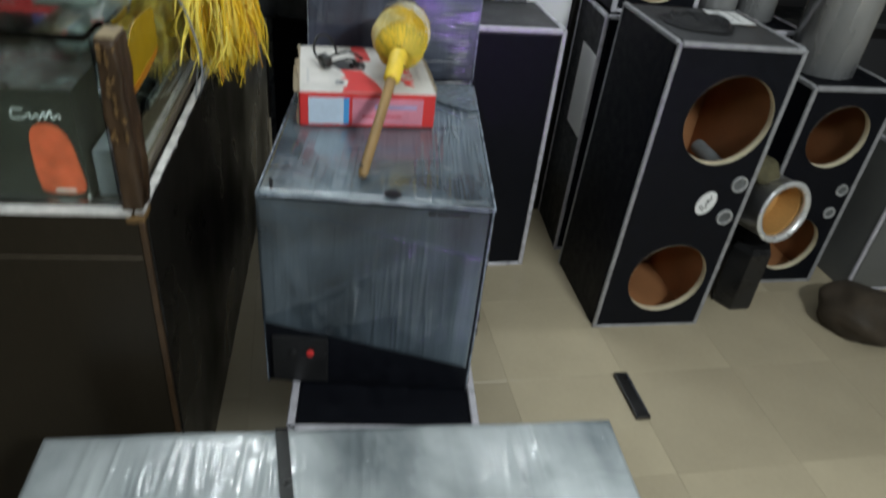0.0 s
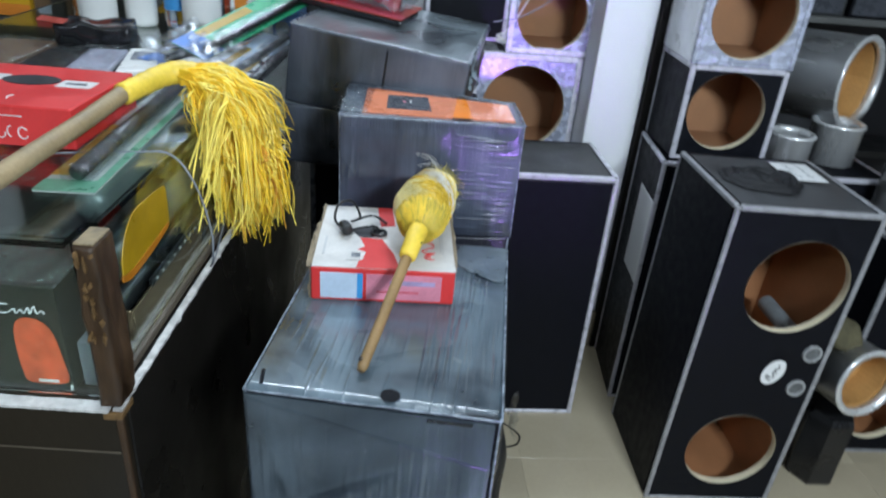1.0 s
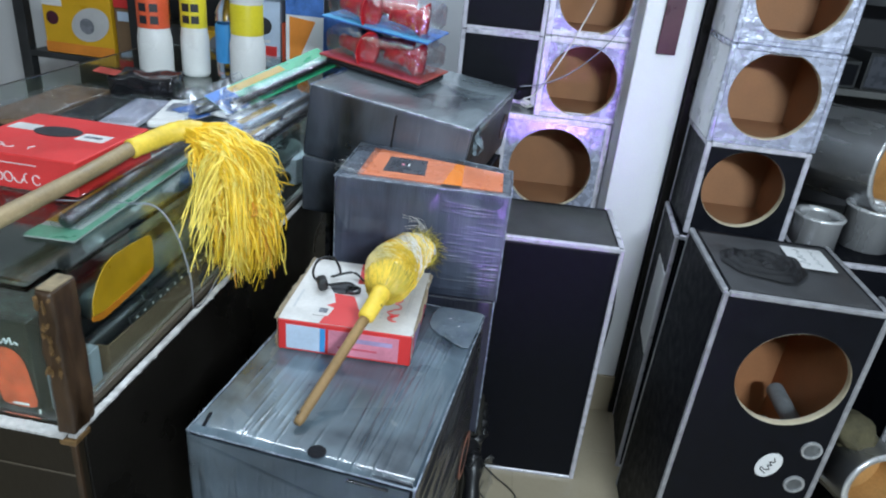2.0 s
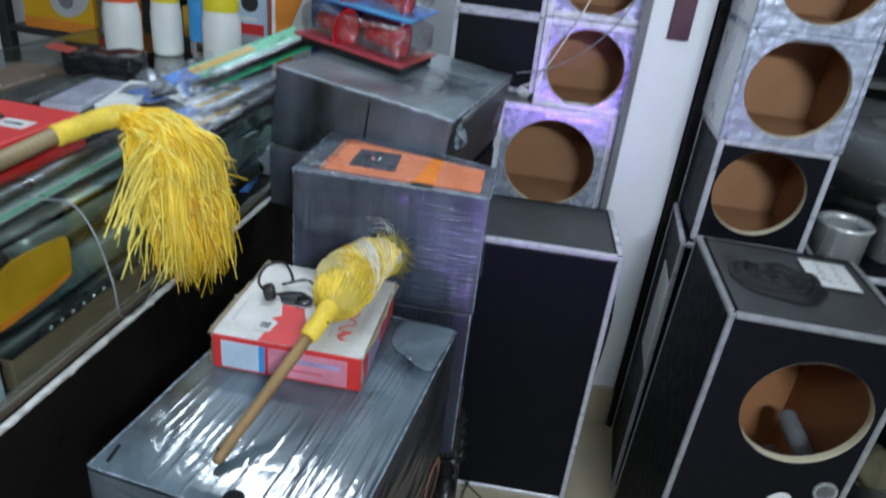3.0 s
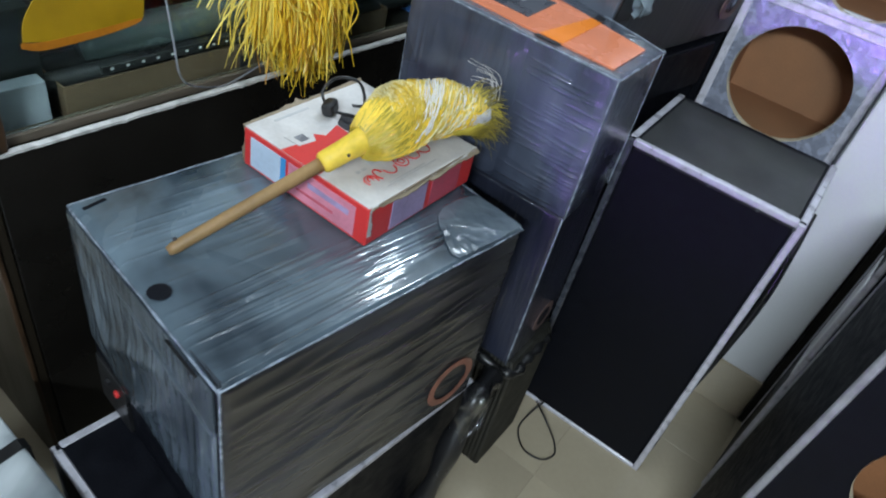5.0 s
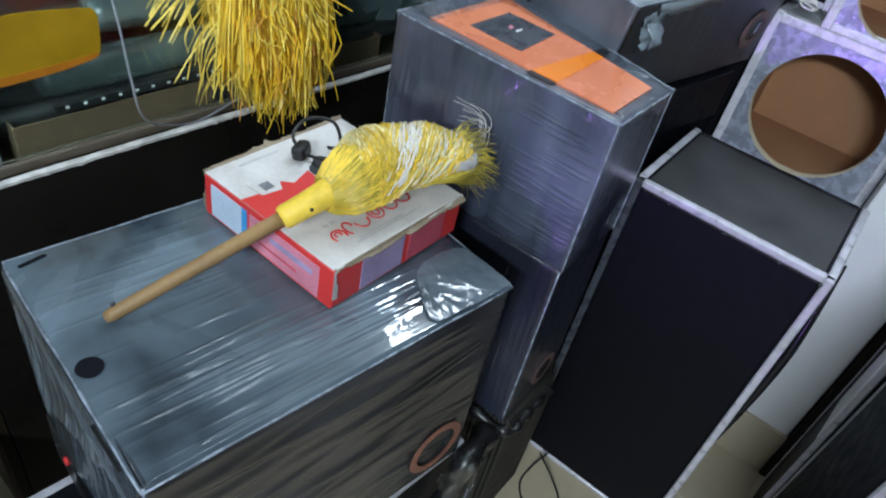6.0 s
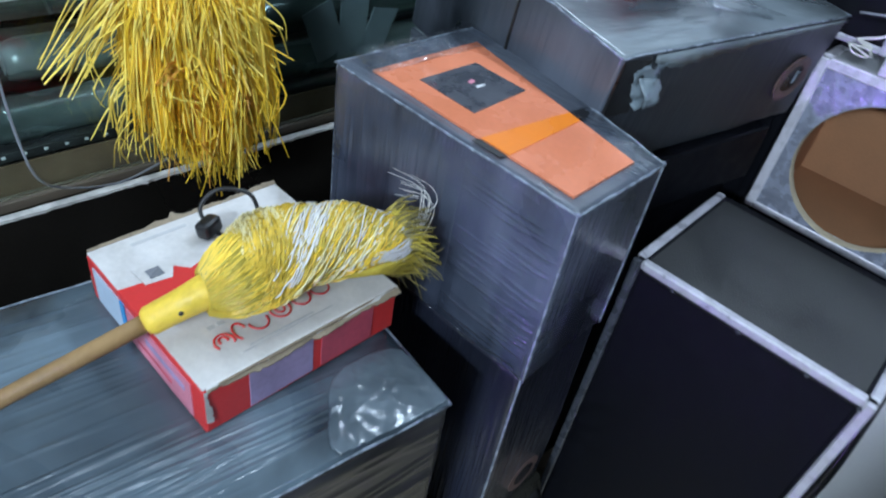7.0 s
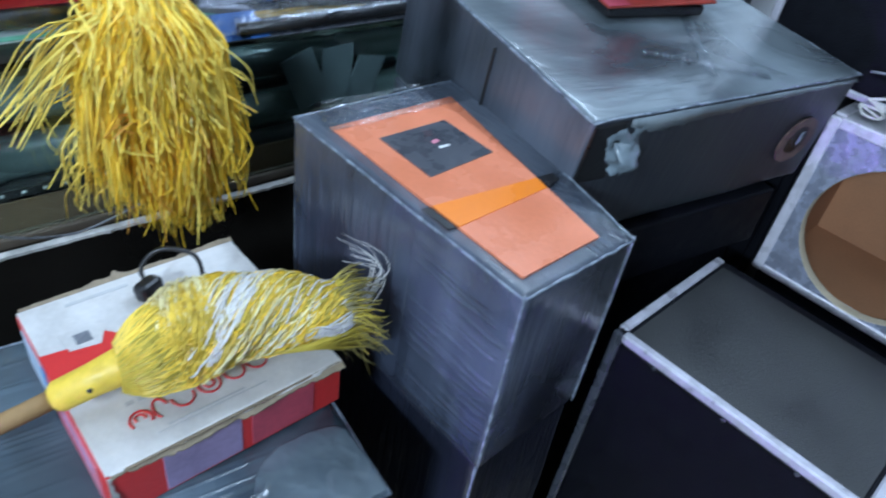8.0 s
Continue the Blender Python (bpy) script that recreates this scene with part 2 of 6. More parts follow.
FILM_FOLD = pm("gathered_film", (0.19, 0.22, 0.27), 0.25, var=0.6, scale=60, bump=0.5, bscale=150, coat=0.4)
FILM_PATCH = film("bright_film_patch", (0.05, 0.068, 0.088), (0.30, 0.37, 0.42), 1, 0.9, 3, 0.14, 0.15, 0.14)
RUST_DIM = pm("dull_pink_brown_ring", (0.15, 0.095, 0.085), 0.55, var=0.4, scale=50)
RUST = pm("rusty_brown_ring", (0.30, 0.125, 0.085), 0.55, var=0.4, scale=50)
WELL = pm("tweeter_well_grey", (0.10, 0.105, 0.11), 0.6, var=0.4, scale=60)
CLOTH = pm("black_mesh_cloth", (0.013, 0.013, 0.015), 0.5, bump=0.8, bscale=420, spec=0.3)
# cube sides paler than their fronts: strong side light painted into the colour
CROC_SIDE_LIT = pm("lit_silver_leatherette_side", (0.74, 0.75, 0.80), 0.35, metal=0.05, var=0.12, scale=20, bump=0.3, bscale=90)
GREY_BOARD = pm("grey_laminate", (0.11, 0.112, 0.11), 0.5, var=0.2, scale=6)
FOAM = pm("beige_foam", (0.09, 0.078, 0.042), 0.95, var=0.35, scale=20, bump=0.8, bscale=160)
BAG = pm("brown_bag_cloth", (0.04, 0.028, 0.018), 0.8, var=0.4, scale=14, bump=0.6)
DARK_METAL = pm("dark_grey_metal", (0.04, 0.042, 0.045), 0.45, metal=0.3, var=0.3)
RAIL = pm("worn_grey_brown_rail", (0.085, 0.068, 0.05), 0.5, var=0.4, scale=30, stretch=(1, 0.2, 1))
DARK_CARD = pm("dark_green_grey_card", (0.013, 0.015, 0.013), 0.4, var=0.25, scale=10)
RED_DIM = pm("dull_red_orange_print", (0.48, 0.075, 0.03), 0.45, var=0.35, scale=40)
RED_ORANGE = pm("red_orange_print", (0.70, 0.10, 0.035), 0.45, var=0.15, scale=25)
STICKER_FOOT = pm("burnt_orange_plastic", (0.40, 0.14, 0.006), 0.4, var=0.3, scale=18)
CARD_TRAY = pm("dim_brown_cardboard", (0.085, 0.052, 0.028), 0.85, var=0.25, scale=12, stretch=(1, 0.3, 1))
YELLOW_BAG = pm("yellow_plastic", (0.36, 0.215, 0.003), 0.4, var=0.2, scale=12, bump=0.3, bscale=40)
SILVER_TUBE = pm("silver_plastic_sleeve", (0.10, 0.125, 0.125), 0.28, metal=0.3, var=0.4, scale=14, stretch=(1, 0.3, 1), bump=0.5, bscale=30)
CARDBOARD = pm("brown_cardboard", (0.17, 0.105, 0.058), 0.85, var=0.18, scale=12, stretch=(1, 0.3, 1))
PALE_LILAC = pm("pale_lilac_card", (0.46, 0.46, 0.54), 0.45, var=0.2, scale=14)
BLUE_PACK = pm("blue_pack_print", (0.06, 0.16, 0.46), 0.4, var=0.4, scale=30)
CABLE_GREY = pm("grey_cable_plastic", (0.20, 0.21, 0.24), 0.35, var=0.2)
RIBBED = pm("dark_olive_ribbing", (0.017, 0.016, 0.012), 0.6, var=0.3, scale=20)
TAG_GREY = pm("grey_blue_card", (0.09, 0.11, 0.125), 0.45, var=0.2, scale=20)
PALE_GREY = pm("pale_grey_print", (0.50, 0.50, 0.51), 0.5, var=0.1)
FADED_RED = pm("faded_red_print", (0.52, 0.08, 0.12), 0.5, var=0.25, scale=20)
LILAC_PRINT = pm("lilac_print", (0.36, 0.28, 0.46), 0.45, var=0.25, scale=18)
# amber tone carries the shade inside the hanging head
STRAW_AMBER = pm("amber_shaded_straw", (0.70, 0.34, 0.04), 0.45, var=0.3, scale=20)
STRAW_DULL = pm("dull_yellow_straw", (0.66, 0.47, 0.05), 0.5, var=0.45, scale=26, bscale=140)
STRAW_OLIVE = pm("olive_yellow_straw", (0.46, 0.36, 0.045), 0.5, var=0.4, scale=20)
STRAW_CREAM = pm("cream_straw", (0.78, 0.69, 0.36), 0.5, var=0.3, scale=26)
STRAW_FRAY = pm("dark_olive_straw", (0.20, 0.165, 0.05), 0.6, var=0.6, scale=40)
# dark filler colour: paints the shade seen between strands
STRAW_SHADE = pm("shaded_straw_core", (0.10, 0.075, 0.015), 0.7, var=0.3)
WHITE_CORD = pm("white_plastic_cord", (0.70, 0.68, 0.66), 0.45, var=0.15)
GREEN_FADED = pm("faded_green_print", (0.10, 0.27, 0.18), 0.35, var=0.3, scale=25)
CARD_DULL = pm("dull_grey_green_card", (0.30, 0.34, 0.32), 0.4, var=0.3, scale=18)
GREEN = pm("green_print", (0.03, 0.30, 0.14), 0.35, var=0.2, scale=20)
WHITE_PLASTIC = pm("white_plastic", (0.74, 0.74, 0.73), 0.32, var=0.05, scale=6)
BLACK_GLOSS = pm("glossy_black_plastic", (0.012, 0.012, 0.014), 0.12, var=0.2)
RED_PLASTIC = pm("glossy_red_plastic", (0.62, 0.025, 0.035), 0.2, var=0.1)
SKY = pm("sky_blue_print", (0.10, 0.42, 0.70), 0.4, var=0.15, scale=20)
LEMON = pm("lemon_yellow_print", (0.74, 0.62, 0.03), 0.4, var=0.12, scale=14)
MUSTARD = pm("mustard_yellow_card", (0.68, 0.38, 0.015), 0.4, var=0.12, scale=10)
CARD_RED_DARK = pm("dark_red_card", (0.34, 0.045, 0.03), 0.45, var=0.3, scale=25)
ORANGE_CARD = pm("orange_card", (0.72, 0.24, 0.03), 0.4, var=0.15)
MAROON = pm("maroon_plastic", (0.07, 0.015, 0.03), 0.35, var=0.3)
CLEAR_PLASTIC = clear("clear_plastic", (0.9, 0.93, 0.95), 0.08, 1.3)


def thin_film(name, rough=0.12, amount=0.22):
    """Thin clear wrap: mostly lets light through, with a glossy puckered skin."""
    m = bpy.data.materials.new(name)
    m.use_nodes = True
    nt = m.node_tree
    gl = nt.nodes.new("ShaderNodeBsdfGlossy")
    gl.inputs["Roughness"].default_value = rough
    gl.inputs["Color"].default_value = (0.9, 0.92, 0.95, 1)
    tr = nt.nodes.new("ShaderNodeBsdfTransparent")
    tr.inputs["Color"].default_value = (0.93, 0.94, 0.95, 1)
    mx = nt.nodes.new("ShaderNodeMixShader")
    tc = nt.nodes.new("ShaderNodeTexCoord")
    no = nt.nodes.new("ShaderNodeTexNoise")
    no.inputs["Scale"].default_value, no.inputs["Detail"].default_value, no.inputs["Distortion"].default_value = 45.0, 4, 1.2
    nt.links.new(tc.outputs["Object"], no.inputs["Vector"])
    bp = nt.nodes.new("ShaderNodeBump")
    bp.inputs["Strength"].default_value, bp.inputs["Distance"].default_value = 0.9, 0.006
    nt.links.new(no.outputs[0], bp.inputs["Height"])
    nt.links.new(bp.outputs[0], gl.inputs["Normal"])
    mr = nt.nodes.new("ShaderNodeMapRange")
    mr.inputs["From Min"].default_value, mr.inputs["From Max"].default_value = 0.35, 0.7
    mr.inputs["To Min"].default_value, mr.inputs["To Max"].default_value = amount * 0.4, amount * 1.5
    nt.links.new(no.outputs[0], mr.inputs[0])
    nt.links.new(mr.outputs[0], mx.inputs[0])
    nt.links.new(tr.outputs[0], mx.inputs[1])
    nt.links.new(gl.outputs[0], mx.inputs[2])
    nt.links.new(mx.outputs[0], nt.nodes["Material Output"].inputs["Surface"])
    return m


CLEAR_FILM = thin_film("thin_clear_film", 0.12, 0.13)
TRAY_FILM = thin_film("crumpled_blister_tray", 0.1, 0.30)
HEAVY_FILM = thin_film("crumpled_clear_film", 0.2, 0.10)

# ---- building helpers ----


def part(name, bm, material, parent=None, label="", smooth=False):
    me = bpy.data.meshes.new(name)
    bmesh.ops.recalc_face_normals(bm, faces=bm.faces)
    bm.to_mesh(me)
    bm.free()
    me.materials.append(material)
    if smooth:
        for p in me.polygons:
            p.use_smooth = True
    ob = new(name, me)
    if parent:
        ob.parent = parent
    if label:
        ob["label"] = label
    return ob


def thing(name, m, label, category, group="", kind=""):
    ob = new(name)
    ob.empty_display_size = 0.05
    ob.matrix_world = m
    return tagged(ob, label, category, group, kind)


def add_box(bm, x0, x1, y0, y1, z0, z1, bevel=0.0, seg=2, m=None):
    t = bmesh.new()
    bmesh.ops.create_cube(t, size=1)
    for v in t.verts:
        v.co = Vector(((x0 + x1) / 2 + v.co.x * (x1 - x0), (y0 + y1) / 2 + v.co.y * (y1 - y0), (z0 + z1) / 2 + v.co.z * (z1 - z0)))
    if bevel:
        bmesh.ops.bevel(t, geom=t.edges[:], offset=bevel, segments=seg, affect="EDGES", profile=0.5)
    if m is not None:
        bmesh.ops.transform(t, matrix=m, verts=t.verts)
    me = bpy.data.meshes.new("tmp")
    t.to_mesh(me)
    t.free()
    bm.from_mesh(me)
    bpy.data.meshes.remove(me)
    return bm


def box(x0, x1, y0, y1, z0, z1, bevel=0.0, seg=2, m=None):
    return add_box(bmesh.new(), x0, x1, y0, y1, z0, z1, bevel, seg, m)


def add_lathe(bm, profile, n=32, m=None, cap=True):
    """Turns a profile of (radius, z) round z."""
    rings = []
    for r, z in profile:
        ring = []
        for k in range(n):
            a = 2 * math.pi * k / n
            co = Vector((r * math.cos(a), r * math.sin(a), z))
            ring.append(bm.verts.new(m @ co if m is not None else co))
        rings.append(ring)
    for a, b in zip(rings, rings[1:]):
        for k in range(n):
            bm.faces.new((a[k], a[(k + 1) % n], b[(k + 1) % n], b[k]))
    if cap:
        bm.faces.new(rings[0][::-1])
        bm.faces.new(rings[-1])
    return bm


def add_tube(bm, pts, radius, n=8, taper=None):
    """A tube through points; taper gives a radius for each point."""
    pts = [Vector(p) for p in pts]
    rings, up = [], Vector((0.03, 0.02, 1))
    for k, p in enumerate(pts):
        d = (pts[min(k + 1, len(pts) - 1)] - pts[max(k - 1, 0)]).normalized()
        if abs(d.dot(up.normalized())) > 0.95:
            up = Vector((1, 0.1, 0))
        s = d.cross(up).normalized()
        u = s.cross(d).normalized()
        r = taper[k] if taper else radius
        rings.append([bm.verts.new(p + r * (math.cos(2 * math.pi * j / n) * s + math.sin(2 * math.pi * j / n) * u)) for j in range(n)])
    for a, b in zip(rings, rings[1:]):
        for j in range(n):
            bm.faces.new((a[j], a[(j + 1) % n], b[(j + 1) % n], b[j]))
    bm.faces.new(rings[0][::-1])
    bm.faces.new(rings[-1])
    return bm


def curve_pts(ctrl, n=24):
    """Catmull-Rom points through the control points."""
    c = [Vector(p) for p in ctrl]
    c = [2 * c[0] - c[1]] + c + [2 * c[-1] - c[-2]]
    out, spans = [], len(c) - 3
    for k in range(n + 1):
        f = min(k / n * spans, spans - 1e-6)
        i, u = int(f), f - int(f)
        p0, p1, p2, p3 = c[i:i + 4]
        out.append(0.5 * ((2 * p1) + (p2 - p0) * u + (2 * p0 - 5 * p1 + 4 * p2 - p3) * u * u + (3 * p1 - p0 - 3 * p2 + p3) * u ** 3))
    return out


def holed_panel(x0, x1, z0, z1, holes, y0, y1, n=40):
    """A panel from y0 to y1 with round holes (cx, cz, r) one above another."""
    bm, loops = bmesh.new(), []
    holes = sorted(holes, key=lambda h: h[1])
    cuts = [z0] + [(a[1] + a[2] + b[1] - b[2]) / 2 for a, b in zip(holes, holes[1:])] + [z1]
    for (cx, cz, r), b0, b1 in zip(holes, cuts, cuts[1:]):
        angles = [2 * math.pi * k / n for k in range(n)] + [math.atan2(z - cz, x - cx) % (2 * math.pi) for x in (x0, x1) for z in (b0, b1)]
        angles.sort()
        for y in (y0, y1):
            ins, outs = [], []
            for a in angles:
                c, s = math.cos(a), math.sin(a)
                tx = ((x1 if c > 0 else x0) - cx) / c if abs(c) > 1e-9 else 1e9
                tz = ((b1 if s > 0 else b0) - cz) / s if abs(s) > 1e-9 else 1e9
                t = min(tx, tz)
                ins.append(bm.verts.new((cx + r * c, y, cz + r * s)))
                outs.append(bm.verts.new((cx + t * c, y, cz + t * s)))
            for k in range(len(angles)):
                j = (k + 1) % len(angles)
                if (outs[k].co - outs[j].co).length > 1e-7:
                    bm.faces.new((ins[k], ins[j], outs[j], outs[k]))
            loops.append(ins)
        f, g = loops[-2:]
        for k in range(len(f)):
            j = (k + 1) % len(f)
            if (f[k].co - f[j].co).length > 1e-7:
                bm.faces.new((f[k], f[j], g[j], g[k]))
    bmesh.ops.remove_doubles(bm, verts=bm.verts, dist=1e-6)
    return bm


def rim(cx, cz, r, y0, y1, lip=0.0, n=40):
    """The sawn edge of a hole, with a lip outside it."""
    return add_lathe(bmesh.new(), [(r + lip, y0 - 0.0015), (r, y0 - 0.0015), (r - 0.001, y0 + 0.002), (r - 0.001, y1), (r + 0.004, y1)], n, Matrix.Translation((cx, 0, cz)) @ Matrix(((1, 0, 0, 0), (0, 0, 1, 0), (0, 1, 0, 0), (0, 0, 0, 1))), cap=False)


def cabinet(name, m, w, d, h, label, holes=(), front=VINYL, shell=VINYL, top=None, trims="full", trim=TRIM, tw=0.010, group="", lining=MDF, category="speaker cabinet", back=None):
    """An unfitted speaker box: vinyl shell, fibreboard inside, front baffle with holes, silver strips on its edges."""
    o = thing(name, m, label, category, group)
    t = 0.015
    f = t if holes else 0.002
    part("side_panel", box(0, t, f, d, 0, h, 0.0015, 1), shell, o)
    part("side_panel", box(w - t, w, f, d, 0, h, 0.0015, 1), shell, o)
    part("back_panel", box(t, w - t, d - t, d, 0, h), shell, o)
    part("bottom_panel", box(t, w - t, f, d - t, 0, t), shell, o)
    part("top_panel", box(t, w - t, f, d - t, h - t, h + 0.001), top or shell, o)
    if holes:
        part("baffle", holed_panel(0.001, w - 0.001, 0.001, h - 0.001, holes, 0, t), front, o)
        g = t + 0.001
        lb = box(g, w - g, g, d - g, g, h - g)
        bmesh.ops.delete(lb, geom=[q for q in lb.faces if q.normal.y < -0.9], context="FACES")
        part("inner_lining", lb, lining, o, "raw brown fibreboard inside")
        for cx, cz, r in holes:
            part("hole_rim", rim(cx, cz, r, 0, t), MDF_RIM, o, "pale sawn rim")
    else:
        part("baffle", box(t, w - t, 0, t, t, h - t), front, o)
    e = 0.0025
    bars = {"front_left": (-e, tw, -e, tw * 0.6, 0, h), "front_right": (w - tw, w + e, -e, tw * 0.6, 0, h),
            "front_top": (tw, w - tw, -e, tw, h - tw, h + e), "front_bottom": (tw, w - tw, -e, tw * 0.5, 0, tw)}
    if trims == "full":
        bars["top_left"] = (-e, tw, tw, d, h - tw, h + e)
        bars["back_left"] = (-e, tw, d - tw * 0.6, d + e, 0, h)
        bars["top_right"] = (w - tw, w + e, tw, d, h - tw, h + e)
    for k, (x0, x1, y0, y1, z0, z1) in bars.items():
        if trims and k not in (trims if isinstance(trims, tuple) else ()):
            part("edge_strip", box(x0, x1, y0, y1, z0, z1, 0.002, 1), back if back and k == "back_left" else trim, o, "silver edge strip")
    return o


def aim(eye, way):
    return Matrix.Translation(eye) @ Vector(way).to_track_quat("Z", "Y").to_matrix().to_4x4()


# ---- room ----
ANG = 14.2
ROOM = pose(0.385, 2.07, 0, 0, 0, ANG)


def structure(name, bm, material, m=None, label="", category=""):
    ob = part(name, bm, material)
    if m is not None:
        ob.matrix_world = m
    return tagged(ob, label, category, "", "structure")


floor = structure("floor", box(-3.2, 3.2, -4.4, 1.2, -0.12, -0.004), GROUT, ROOM, "beige glossy tiled shop floor", "floor")
structure("ceiling", box(-3.2, 3.2, -4.4, 1.2, 2.75, 2.85), CEIL, ROOM, "plain white painted ceiling", "ceiling")
structure("wall_north", box(-3.2, 3.2, 1.08, 1.2, 0, 2.75), PLASTER, ROOM, "white painted back wall", "wall")
# unseen wall, its opening assumed to hold the daylight fill
ws = box(-3.2, 0.55, -4.52, -4.4, 0, 2.75)
add_box(ws, 0.55, 2.25, -4.52, -4.4, 2.35, 2.75)
add_box(ws, 2.25, 3.2, -4.52, -4.4, 0, 2.75)
structure("wall_south", ws, SHOPWALL, ROOM, "dim grey-brown shop wall with an assumed open front", "wall")
structure("wall_west", box(-3.2, -3.08, -4.4, 1.08, 0, 2.75), SHOPWALL, ROOM, "dim grey-brown shop wall", "wall")
structure("wall_east", box(3.08, 3.2, -4.4, 1.08, 0, 2.75), SHOPWALL, ROOM, "dim grey-brown shop wall", "wall")
structure("pillar_1", box(-0.075, 0.062, 0.0, 0.35, 0.13, 2.75, 0.004), PLASTER, ROOM, "white painted wall pillar", "pillar")
structure("trim_pillar_base", box(-0.077, 0.064, -0.006, 0.35, 0, 0.13, 0.002), TILE, ROOM, "beige tiled skirting at the pillar foot", "skirting")
structure("door_jamb_1", box(0.066, 0.090, -0.010, 0.35, 0, 2.75, 0.002), BLACK_PANEL, ROOM, "black upright board beside the pillar", "jamb")
structure("wall_partition", box(0.13, 2.4, 0.62, 0.70, 0, 2.75), DARKWALL, ROOM, "dark display wall behind the speakers", "wall")

# ---- wrapped boxes ----


def poly_prism(pts, z0, z1):
    """An upright prism over a polygon."""
    bm = bmesh.new()
    lo = [bm.verts.new((x, y, z0)) for x, y in pts]
    hi = [bm.verts.new((x, y, z1)) for x, y in pts]
    bm.faces.new(lo[::-1])
    bm.faces.new(hi)
    for k in range(len(pts)):
        j = (k + 1) % len(pts)
        bm.faces.new((lo[k], lo[j], hi[j], hi[k]))
    return bm


def wrapped(name, m, foot, h, mat, upright, label, bevel=0.007, wrinkle=0.0022, cuts=11, z0=0.0):
    """A box wound in film: softened edges and faces that are slightly drawn in and creased."""
    o = thing(name, m, label, "wrapped box")
    bm = poly_prism(foot, z0, h)
    bmesh.ops.bevel(bm, geom=bm.edges[:], offset=bevel, segments=3, affect="EDGES", profile=0.6)
    bmesh.ops.subdivide_edges(bm, edges=[e for e in bm.edges if e.calc_length() > 0.05], cuts=cuts, use_grid_fill=True)
    for v in bm.verts:
        q = v.co * 8 + Vector((h * 31, h * 7, 0))
        v.co += wrinkle * Vector((noise.noise(q + Vector((7, 0, 0))), noise.noise(q + Vector((0, 7, 0))), noise.noise(q)))
    ob = part("film_wrapped_body", bm, mat, o, smooth=True)
    ob.data.materials.append(upright)
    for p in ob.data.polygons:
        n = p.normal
        p.material_index = 1 if abs(n.y) > max(abs(n.x), abs(n.z)) or (upright in (FILM_B, FILM_B_LOW_SHADE, FILM_F_FRONT) and abs(n.z) < 0.6) else 0
    return o


def edge_folds(parent, foot, h, r=0.0022, uprights=True, z0=0.0):
    """Gathered film along the top edges and the upright corners."""
    for k in range(len(foot)):
        p, q = foot[k], foot[(k + 1) % len(foot)]
        n = 14
        pts = [Vector((p[0] + (q[0] - p[0]) * i / n, p[1] + (q[1] - p[1]) * i / n, h - 0.0015)) + 0.0012 * noise.noise_vector(Vector((i * 0.9, k * 5.0, h * 9))) for i in range(n + 1)]
        part("film_fold", add_tube(bmesh.new(), pts, r, 7, [r * (0.55 + 0.6 * abs(noise.noise(Vector((i * 1.3, k, 2.0))))) for i in range(n + 1)]), FILM_FOLD, parent, "pale gathered film", smooth=True)
        if uprights and p[1] < 0.2:
            pts = [Vector((p[0] + (0.0022 if p[0] < 0.1 else -0.0022), p[1] + 0.0022, z0 + (h - z0) * i / n)) for i in range(n + 1)]
            part("film_fold", add_tube(bmesh.new(), pts, r * 0.8, 7), FILM_FOLD, parent, "pale gathered film", smooth=True)


def rect(w, d):
    return [(0, 0), (w, 0), (w, d), (0, d)]


def film_sheet(name, pts, parent, mat, lift=0.003, label=""):
    """A loose flap of film over the given outline (x, y, z), puckered, with its own thickness."""
    bm = bmesh.new()
    f = bm.faces.new([bm.verts.new(p) for p in pts])
    bmesh.ops.triangulate(bm, faces=[f])
    bmesh.ops.subdivide_edges(bm, edges=bm.edges[:], cuts=6, use_grid_fill=True)
    bm.normal_update()
    for v in bm.verts:
        v.co += v.normal * lift * (0.3 + noise.noise(v.co * 60)) + Vector((0, 0, 0.0012 * noise.noise(v.co * 150)))
    ob = part(name, bm, mat, parent, label, smooth=True)
    md = ob.modifiers.new("thickness", "SOLIDIFY")
    md.thickness = 0.0008
    return ob


def crease_skin(name, m, su, sv, nu, nv, creases, mat, parent, label="", sink=0.0035, border=0.004):
    """A taut film skin su by sv: each crease (u, v, length, width, height, slant) is a raised ridge running along v."""
    h = np.zeros((nv + 1, nu + 1))
    uu, vv = np.meshgrid(np.linspace(0, su, nu + 1), np.linspace(0, sv, nv + 1))
    for cu, cv, ln, wd, ht, sl in creases:
        du = uu - cu - sl * (vv - cv)
        h += ht * np.exp(-(du / wd) ** 2 - ((vv - cv) / (ln * 0.5)) ** 4)
    edge = np.minimum(np.minimum(uu, su - uu), np.minimum(vv, sv - vv))
    h *= np.clip(edge / 0.008, 0, 1)
    h -= sink * np.clip(1 - edge / border, 0, 1)
    co = np.stack([uu, vv, h], 2).reshape(-1, 3).tolist()
    k = nu + 1
    me = bpy.data.meshes.new(name)
    me.from_pydata([tuple(m @ Vector(p)) for p in co], [], [(j * k + i, j * k + i + 1, (j + 1) * k + i + 1, (j + 1) * k + i) for j in range(nv) for i in range(nu)])
    me.materials.append(mat)
    for p in me.polygons:
        p.use_smooth = True
    ob = new(name, me)
    ob.parent = parent
    if label:
        ob["label"] = label
    return ob


